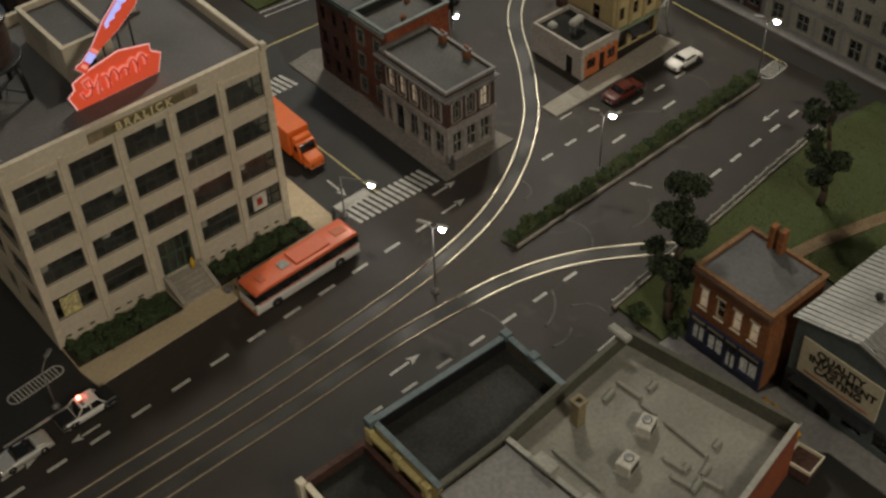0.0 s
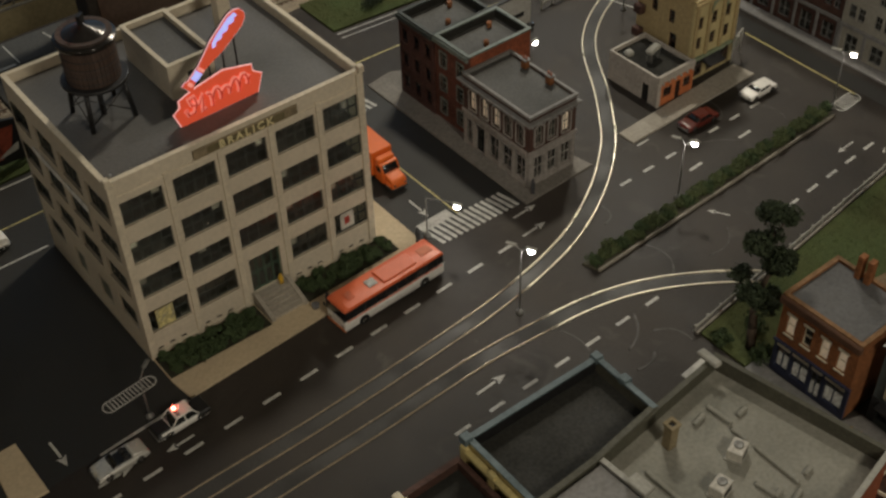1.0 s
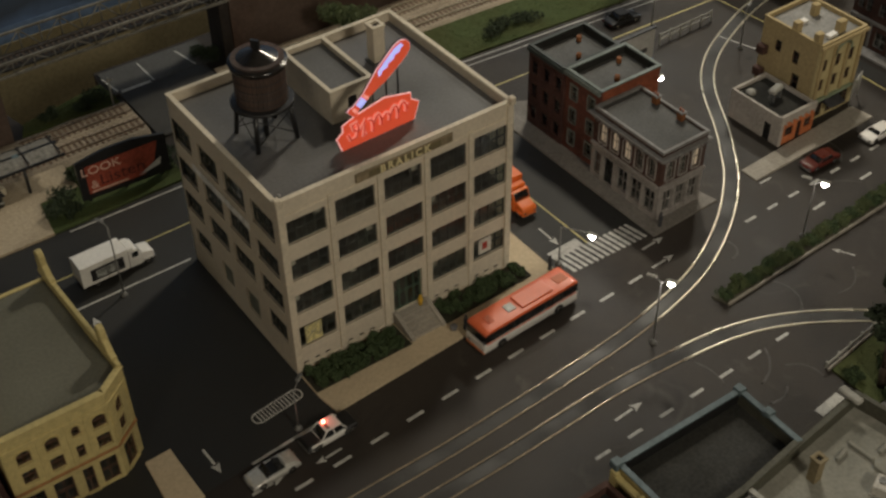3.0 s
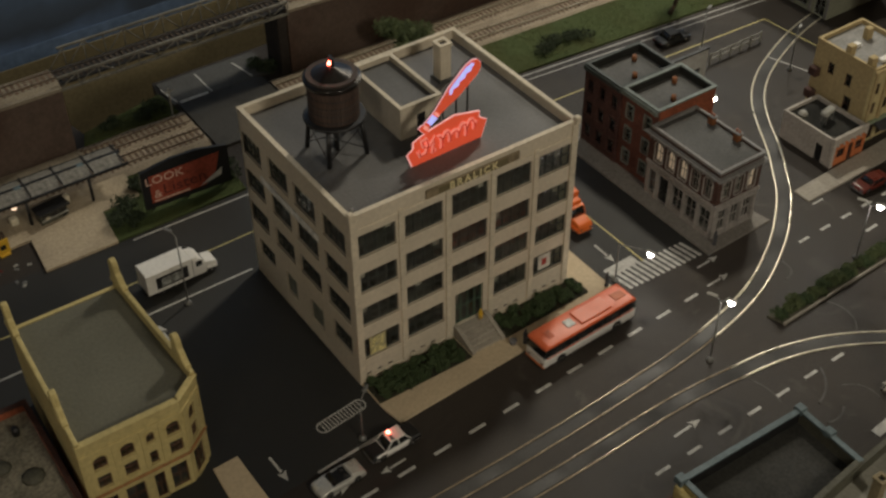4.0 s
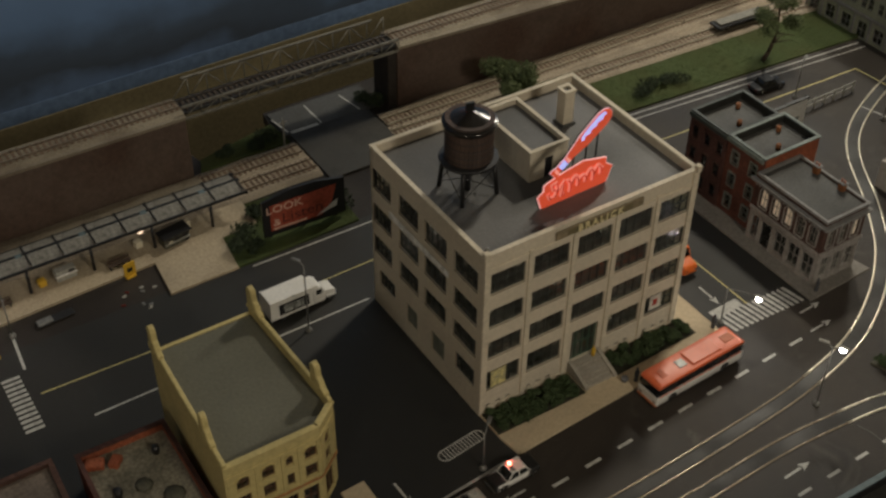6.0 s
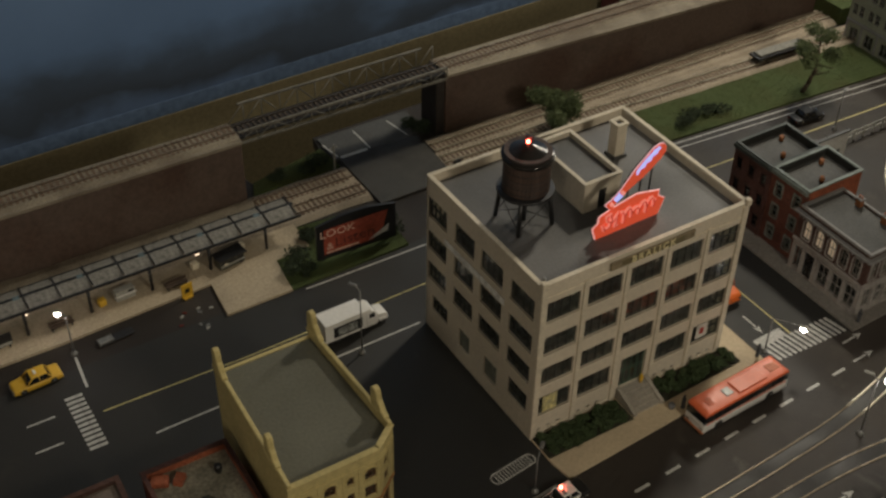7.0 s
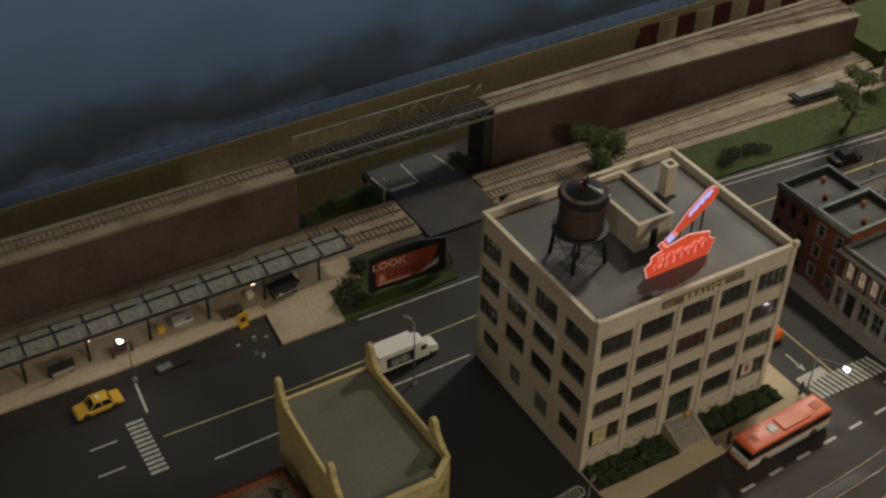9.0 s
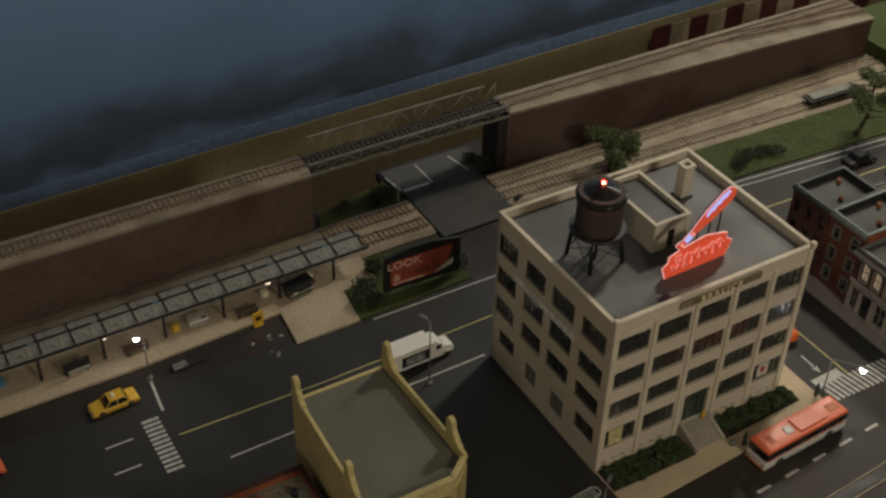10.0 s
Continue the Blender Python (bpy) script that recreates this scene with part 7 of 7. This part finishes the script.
prism(bm, [(0.9, 1.5), (7.6, 1.5), (9.0, 3.0), (9.7, 5.5), (0.9, 5.3)], 0.0, 0.04, rot(0, -0.47, 0) @ UPRIGHT)
RED_AD = mat("red_poster", (0.30, 0.062, 0.035), 0.6, big=60, fine=200, vary=0.25)
part("poster", bm, RED_AD, bb, "red poster")
bm = bmesh.new()
prism(bm, [(6.9, 1.6), (9.6, 2.2), (9.8, 3.2), (8.6, 2.6)], 0.0, 0.05, rot(0, -0.48, 0) @ UPRIGHT)
part("white_swoosh", bm, mat("grey_white_print", (0.5, 0.5, 0.48), 0.6), bb)
PRINT = mat("pale_pink_print", (0.62, 0.42, 0.34), 0.6)
lettering("LOOK", 1.5, rot(2.75, -0.54, 4.6) @ up90, PRINT, bb, 0.02, 1.15)
lettering("&", 1.5, rot(1.7, -0.54, 2.6) @ up90, PRINT, bb, 0.02)
lettering("Listen", 2.1, rot(5.0, -0.54, 2.95) @ up90, mat("dark_red_print", (0.10, 0.02, 0.015), 0.6), bb, 0.02, 1.1)
part("small_print_bar", boxes((1.2, -0.56, 1.65, 5.6, -0.52, 1.85)), PRINT, bb)
for x in (1.0, 5.4, 9.8):
    part("post", boxes((x - 0.15, 0.15, 0, x + 0.15, 0.5, 5.5)), BLACK, bb)

# ---- station canopy ----
can = thing("station_canopy", -48.2, 43.0, 0.35, 0.2, "long dark steel platform canopy with grey translucent panels", "canopy")
PANEL = mat("grey_translucent_sheet", (0.27, 0.26, 0.23), 0.5, big=30, fine=250, vary=0.35, bump=0.08)
PANEL.node_tree.nodes["Principled BSDF"].inputs["Alpha"].default_value = 0.72
BENCH = mat("dark_bench_wood", (0.06, 0.04, 0.028), 0.8, big=40, fine=300, vary=0.3)
nb, pitch = 6, 7.56
for i in range(-2, nb):
    x = i * pitch
    bm = bmesh.new()
    tube(bm, (x, -0.4, 0), (x, -0.4, 3.2), 0.2, seg=8)
    part("post", bm, BLACK, can)
    part("bracket", boxes((x - 0.12, -0.42, 3.1, x + 0.12, 3.8, 3.34), bev=0.03), DARK_STEEL, can)
    part("cap_plate", boxes((x - 0.45, 1.7, 3.5, x + 0.45, 2.5, 3.75), bev=0.08), BLUE_TRIM, can)
x0, x1 = -2 * pitch - 3, (nb - 1) * pitch + 5
part("front_beam", boxes((x0, -0.48, 3.2, x1, -0.22, 3.48)), DARK_STEEL, can)
part("middle_beam", boxes((x0, 1.88, 3.5, x1, 2.34, 3.74)), DARK_STEEL, can)
part("rear_beam", boxes((x0, 3.78, 3.25, x1, 3.92, 3.5)), DARK_STEEL, can)
k = int((x1 - x0) / 3.78)
pm = {}
for y0, y1, z0, z1 in ((-0.22, 1.92, 3.36, 3.66), (2.28, 3.78, 3.66, 3.42)):
    bm = bmesh.new()
    v = [bm.verts.new(p) for p in ((0.06, y0, z0), (3.7, y0, z0), (3.7, y1, z1), (0.06, y1, z1), (0.06, y0, z0 + 0.06), (3.7, y0, z0 + 0.06), (3.7, y1, z1 + 0.06), (0.06, y1, z1 + 0.06))]
    for f in ((3, 2, 1, 0), (4, 5, 6, 7), (0, 1, 5, 4), (1, 2, 6, 5), (2, 3, 7, 6), (3, 0, 4, 7)):
        bm.faces.new([v[i] for i in f])
    me = mesh_of("roof_panel", bm, PANEL)
    for i in range(k):
        piece("roof_panel", me, can, rot(x0 + i * 3.78, 0, 0))
for i in range(k + 1):
    part("rafter", boxes((x0 + i * 3.78 - 0.09, -0.22, 3.62, x0 + i * 3.78 + 0.1, 3.78, 3.76)), DARK_STEEL, can)

# Small glowing bars added in place of warm double glints under the canopy.
GLINT_GLOW = mat("warm_glint_glow", (0.9, 0.8, 0.65), 0.5, glow=(1.0, 0.72, 0.5), power=1.6, bump=0)
for x in (7.8, 28.9):
    glint_mount = part("canopy_lamp", boxes((x - 0.14, 0.0, 2.5, x + 0.14, 0.28, 3.1), bev=0.05), DARK_STEEL, can, "small dark mount for the added glint bars")
    part("lit_tube", boxes((x - 0.3, -0.08, 2.55, x + 0.3, 0.0, 2.7), (x - 0.3, -0.08, 2.85, x + 0.3, 0.0, 3.0)), GLINT_GLOW, glint_mount, "glowing bars in place of a warm double glint")
for x, y in ((-22.8, 42.4), (-36.9, 42.5)):
    be = thing("platform_bench", x, y - 0.6, 0.35, 2, "dark wooden platform bench under the canopy", "bench", "platform benches")
    part("seat", boxes((-1.4, -0.4, 0.45, 1.4, 0.3, 0.6), bev=0.03), BENCH, be)
    part("backrest", boxes((-1.4, 0.3, 0.6, 1.4, 0.42, 1.0), bev=0.03), BENCH, be)
    for u in (-1.15, 1.15):
        part("leg", boxes((u - 0.08, -0.35, 0, u + 0.08, 0.35, 0.46)), DARK_STEEL, be)
kio = thing("news_stand", -15.5, 42.6, 0.35, 8, "small dark news stand with a black roof on the pad", "kiosk")
part("body", boxes((-1.7, -0.8, 0, 1.7, 0.8, 1.5), bev=0.04), OLIVE, kio)
part("roof", boxes((-1.95, -1.15, 1.5, 1.95, 0.95, 1.75), bev=0.06), BLACK, kio)
part("counter", boxes((-1.7, -1.05, 0.62, 1.7, -0.8, 0.74), bev=0.03), PALE, kio)
for u in (-1.05, 0.0, 1.05):
    part("opening_panel", boxes((u - 0.42, -0.84, 0.78, u + 0.42, -0.79, 1.38)), BLACK, kio)
part("paper_stack", boxes((-1.2, -1.0, 0.74, -0.7, -0.82, 0.98), bev=0.02), CREAM, kio)
part("door_panel", boxes((0.9, -0.84, 0.05, 1.4, -0.79, 0.58)), DARK_STEEL, kio)
tt = thing("notice_board", -44.2, 41.6, 0.35, 4, "black notice board with a white strip", "notice board")
part("panel", boxes((-1.6, -0.1, 0.4, 1.6, 0.1, 2.2), bev=0.04), BLACK, tt)
part("white_strip", boxes((-1.1, -0.14, 0.55, 1.5, -0.1, 0.95)), PALE, tt)
for u in (-1.2, 1.2):
    part("leg", boxes((u - 0.07, -0.07, 0, u + 0.07, 0.07, 0.45)), BLACK, tt)
ks = thing("ticket_kiosk", -28.8, 43.2, 0.35, 3, "small white ticket kiosk with a dark panel", "kiosk")
part("body", boxes((-1.2, -0.5, 0, 1.2, 0.5, 1.4), bev=0.05), PALE, ks)
part("counter", boxes((-1.3, -0.75, 0.8, 1.3, -0.45, 0.92), bev=0.03), WHITE, ks)
part("dark_panel", boxes((0.3, -0.54, 0.95, 1.0, -0.5, 1.3)), BLACK, ks)
ys = thing("yellow_sign", -22.3, 39.6, 0.0, 8, "small yellow warning board standing at the kerb", "sign")
part("plate", boxes((-0.75, -0.08, 0.3, 0.75, 0.08, 2.2), bev=0.04), TAXI, ys)
part("print_bar", boxes((-0.35, -0.12, 0.9, 0.3, -0.08, 1.5)), BLACK, ys)
part("foot", boxes((-0.6, -0.3, 0, 0.6, 0.3, 0.3), bev=0.04), TAXI, ys)
for x, y, m, lb in ((-31.6, 43.2, TAXI, "yellow crate on the platform"), (-52.5, 44.0, mat("blue_crate_paint", (0.08, 0.2, 0.3), 0.6), "blue crate on the station platform"), (-19.6, 43.9, CREAM, "cream crate on the station platform"), (-13.2, 44.4, CREAM, "cream crate by the loading pad")):
    solo("crate", boxes((-0.45, -0.4, 0, 0.45, 0.4, 0.9), bev=0.06), m, lb + " floor", "crate", x=x, y=y, z=0.35, rz=10)
# loose plates and scraps on the street
fl = thing("flat_trailer", -31.2, 37.4, 0.0, 5, "long low grey flat trailer at the kerb", "trailer")
part("bed", boxes((-3.2, -0.6, 0.15, 1.2, 0.6, 0.3), bev=0.05), DARK_STEEL, fl)
part("front_plate", boxes((-3.1, -0.5, 0.3, -1.3, 0.5, 0.55), bev=0.08), GREY_STEEL, fl, "pale grey load plate")
rng = random.Random(5)
for i in range(9):
    solo("street_scrap", boxes((-0.27, -0.16, 0, 0.27, 0.16, 0.12), bev=0.04), (GREY_STEEL, PALE, CAR_RED, PALE)[i % 4], "small loose scrap piece lying on the street", "scrap", "street scrap", x=-22.8 + rng.uniform(-2.2, 2.4), y=35.8 + rng.uniform(-2.4, 1.8), rz=rng.uniform(0, 180))


up = thing("utility_pole", 4.9, 53.5, 0.2, label="short pale wooden utility pole by the crossing", category="pole")
bm = bmesh.new()
tube(bm, (0, 0, 0), (0, 0, 4.2), 0.13, 0.1, 8)
part("post", bm, PALE, up)
part("crossarm", boxes((-0.6, -0.07, 3.6, 0.6, 0.07, 3.75), bev=0.02), PALE, up)
sb = thing("switch_stand", 19.9, 46.0, 0.4, 20, "small black switch stand on the ballast", "switch stand")
part("box", boxes((-0.5, -0.3, 0, 0.5, 0.3, 0.6), bev=0.06), BLACK, sb)
part("lever", boxes((0.5, -0.06, 0.2, 1.3, 0.06, 0.32), bev=0.02), BLACK, sb)


# ---- lamps ----
def street_lamp(x, y, rz, h, label, twin=True, lit=True, reach=1.9, z=0.0):
    s = thing("street_lamp", x, y, z, rz, label, "street lamp", "street lamps")
    bm = bmesh.new()
    lathe(bm, [(0.4, 0), (0.4, 0.15), (0.26, 0.35), (0.16, 0.5)], 0, 0, 12)
    part("base", bm, GREY_STEEL, s)
    bm = bmesh.new()
    tube(bm, (0, 0, 0.4), (0, 0, h), 0.1, 0.07, 8)
    part("pole", bm, GREY_STEEL, s)
    for k in (1, -1) if twin else (1,):
        bm = bmesh.new()
        pts = [Vector((k * reach * f, 0, h + 0.55 * math.sin(f * math.pi / 2))) for f in (0, 0.25, 0.5, 0.75, 1)]
        for a, b in zip(pts, pts[1:]):
            tube(bm, a, b, 0.06, seg=6)
        part("arm", bm, GREY_STEEL, s)
        bm = bmesh.new()
        quadbox(bm, k * reach - 0.55, -0.22, h + 0.45, k * reach + 0.55, 0.22, h + 0.66)
        bevel(bm, 0.1)
        part("lamp_head", bm, PALE if lit else GREY_STEEL, s)
        if lit and k == 1:
            bm = bmesh.new()
            ball(bm, k * reach, 0, h + 0.3, 0.34)
            part("bulb", bm, BULB, s, "bright lit white bulb")
    return s


TWIN = "grey twin-armed street lamp with a bright bulb"
street_lamp(31.0, -17.7, -62, 8.3, TWIN, reach=1.0)
street_lamp(55.5, -15.6, -62, 7.4, TWIN, reach=1.0)
street_lamp(81.2, -15.9, -62, 7.4, TWIN, reach=1.0)
street_lamp(31.0, -3.0, -66, 5.2, "single-armed street lamp lit above the zebra crossing", False, True, 3.6)
street_lamp(-3.5, -6.1, 40, 4.9, "unlit grey street lamp beside the police car", False, False, 1.6)
street_lamp(-8.9, 20.6, 120, 9.5, "tall unlit grey street lamp by the truck", False, False, 0.9)
street_lamp(-37.1, 37.2, 150, 6.0, "lit street lamp at the station kerb", False, True, 0.8)
street_lamp(57.0, 10.0, 20, 5.9, "lit street lamp behind the brick row", False, True, 0.7)
street_lamp(71.7, 25.9, 20, 5.9, "unlit grey street lamp on the north street", False, False, 0.7)
street_lamp(78.0, 15.4, 20, 5.9, "unlit grey street lamp by the tram curve", False, False, 0.7)

# ---- crash barrier, fences, small boards ----
bar_ = thing("crash_barrier", 42.1, -30.5, 0, 5.9, "white painted crash barrier along the lot", "barrier")
L = 36.5
part("rail", boxes((0, -0.07, 0.55, L, 0.07, 0.9), bev=0.03), PALE, bar_)
part("kerb", boxes((0, -0.35, 0, L, -0.12, 0.2)), PAVING, bar_)
for i in range(19):
    part("post", boxes((i * 2.0 + 0.1, 0.07, 0, i * 2.0 + 0.3, 0.25, 0.85)), PALE, bar_)
gr = thing("roof_top_billboard", 55.4, 17.0, 0, 0, "white blank billboard with a black frame on posts", "billboard")
part("board", boxes((0, -0.1, 3.6, 7.6, 0.1, 8.0), bev=0.05), PALE, gr, "pale blank board")
part("top_edge", boxes((-0.1, -0.2, 8.0, 7.7, 0.2, 8.25)), BLACK, gr)
for u in (0.2, 3.8, 7.5):
    part("post", boxes((u - 0.12, 0.1, 0, u + 0.12, 0.4, 8.3)), BLACK, gr)
part("dark_stripe", boxes((3.9, -0.14, 5.0, 6.4, -0.1, 5.6)), BLACK, gr)
fe = thing("low_fence", 70.0, 22.6, 0, 1, "low white rail fence beside the tram curve", "fence")
for z in (0.7, 1.4):
    part("rail", boxes((0, -0.06, z, 10.0, 0.06, z + 0.25)), PALE, fe)
for i in range(6):
    part("post", boxes((i * 1.96, -0.1, 0, i * 1.96 + 0.2, 0.1, 1.75)), PALE, fe)
hs_ = thing("hanging_sign_frame", 78.9, -2.2, 0.2, 20, "thin pale steel sign frame at the pavement's end", "sign frame")
for u in (0, 3.0):
    bm = bmesh.new()
    tube(bm, (u, 0, 0), (u, 0, 3.4), 0.09, seg=6)
    part("post", bm, PALE, hs_)
part("crossbar", boxes((0, -0.08, 3.3, 3.0, 0.08, 3.5)), PALE, hs_)
part("plate", boxes((0.4, -0.06, 1.7, 2.2, 0.06, 3.0)), PALE, hs_)
dk = thing("loading_deck", 39.3, -55.3, 0.2, 8, "small dark loading deck with a cream rail beside the works", "deck")
part("deck", boxes((0, 0, 0, 2.2, 2.3, 1.3), bev=0.05), BRICK_BROWN, dk)
part("rail", ring(-0.08, -0.08, 2.28, 2.38, 0.12, 1.3, 1.65), CREAM, dk, "thin cream rail")
# flat car on the siding
fc = thing("flat_wagon", 78.6, 44.97, 0.75, -2.5, "dark flat railway wagon on the siding", "wagon")
part("deck", boxes((-5.0, -1.2, 0.6, 5.0, 1.2, 0.95), bev=0.05), DARK_STEEL, fc)
part("load", boxes((-4.4, -0.85, 0.95, 4.1, 0.85, 1.25), bev=0.08), OLD_STEEL, fc)
for u in (-3.9, -2.8, 2.8, 3.9):
    for v in (-0.83, 0.83):
        wheel(fc, u, v, 0.4, 0.12)
# striped cloth hung below the backdrop
ST_R, ST_W = mat("dark_red_cloth", (0.10, 0.024, 0.02), 0.85, big=20, fine=200), mat("cream_cloth", (0.42, 0.35, 0.24), 0.85, big=20, fine=200)
cl = thing("striped_cloth", 80.8, 91.2, -38.0, label="red and cream striped cloth hung on the board", category="cloth")
for i in range(14):
    bm = bmesh.new()
    w = 4.6
    prof = [(w * j / 6, -0.25 * math.sin(math.pi * j / 6) * (1 if i % 2 else -0.3)) for j in range(7)]
    prism(bm, prof + [(x, y + 0.08) for x, y in prof[::-1]], 0, 28.4, rot(i * w, 0, 0))
    part("stripe", bm, ST_W if i % 2 else ST_R, cl)
# small plain figures by the corner and the steps
for x, y in ((44.0, -5.0), (17.0, -5.0), (29.6, -3.2)):
    bm = bmesh.new()
    lathe(bm, [(0.28, 0), (0.2, 0.1), (0.24, 0.9), (0.26, 1.35), (0.1, 1.5), (0.15, 1.65), (0.13, 1.85), (0.02, 1.92)], 0, 0, 10)
    solo("figurine", bm, mat("dark_figurine", (0.05, 0.05, 0.055), 0.7), "tiny dark painted peg figurine on the pavement", "figurine", "figurines", x=x, y=y, z=0.22)
bm = bmesh.new()
lathe(bm, [(0.22, 0), (0.25, 0.8), (0.12, 0.95), (0.14, 1.2), (0.02, 1.3)], 0, 0, 10)
solo("figurine", bm, TAXI, "tiny yellow painted peg figurine at the entrance", "figurine", "figurines", x=14.6, y=-0.45, z=1.5)


def motions():
    """The red light blinks by turning behind its added shield, once in 2.7 s; its lit side faces the street at 1.85 s.
    """
    rows = []
    for i in range(31):
        t = i / 3
        rows.append((t, pose(0, 0, 9.52 * CM, 0, 0, -28 + 360 * (t - 1.85) / 2.7)))
    walk(beacon, rows)


motions()
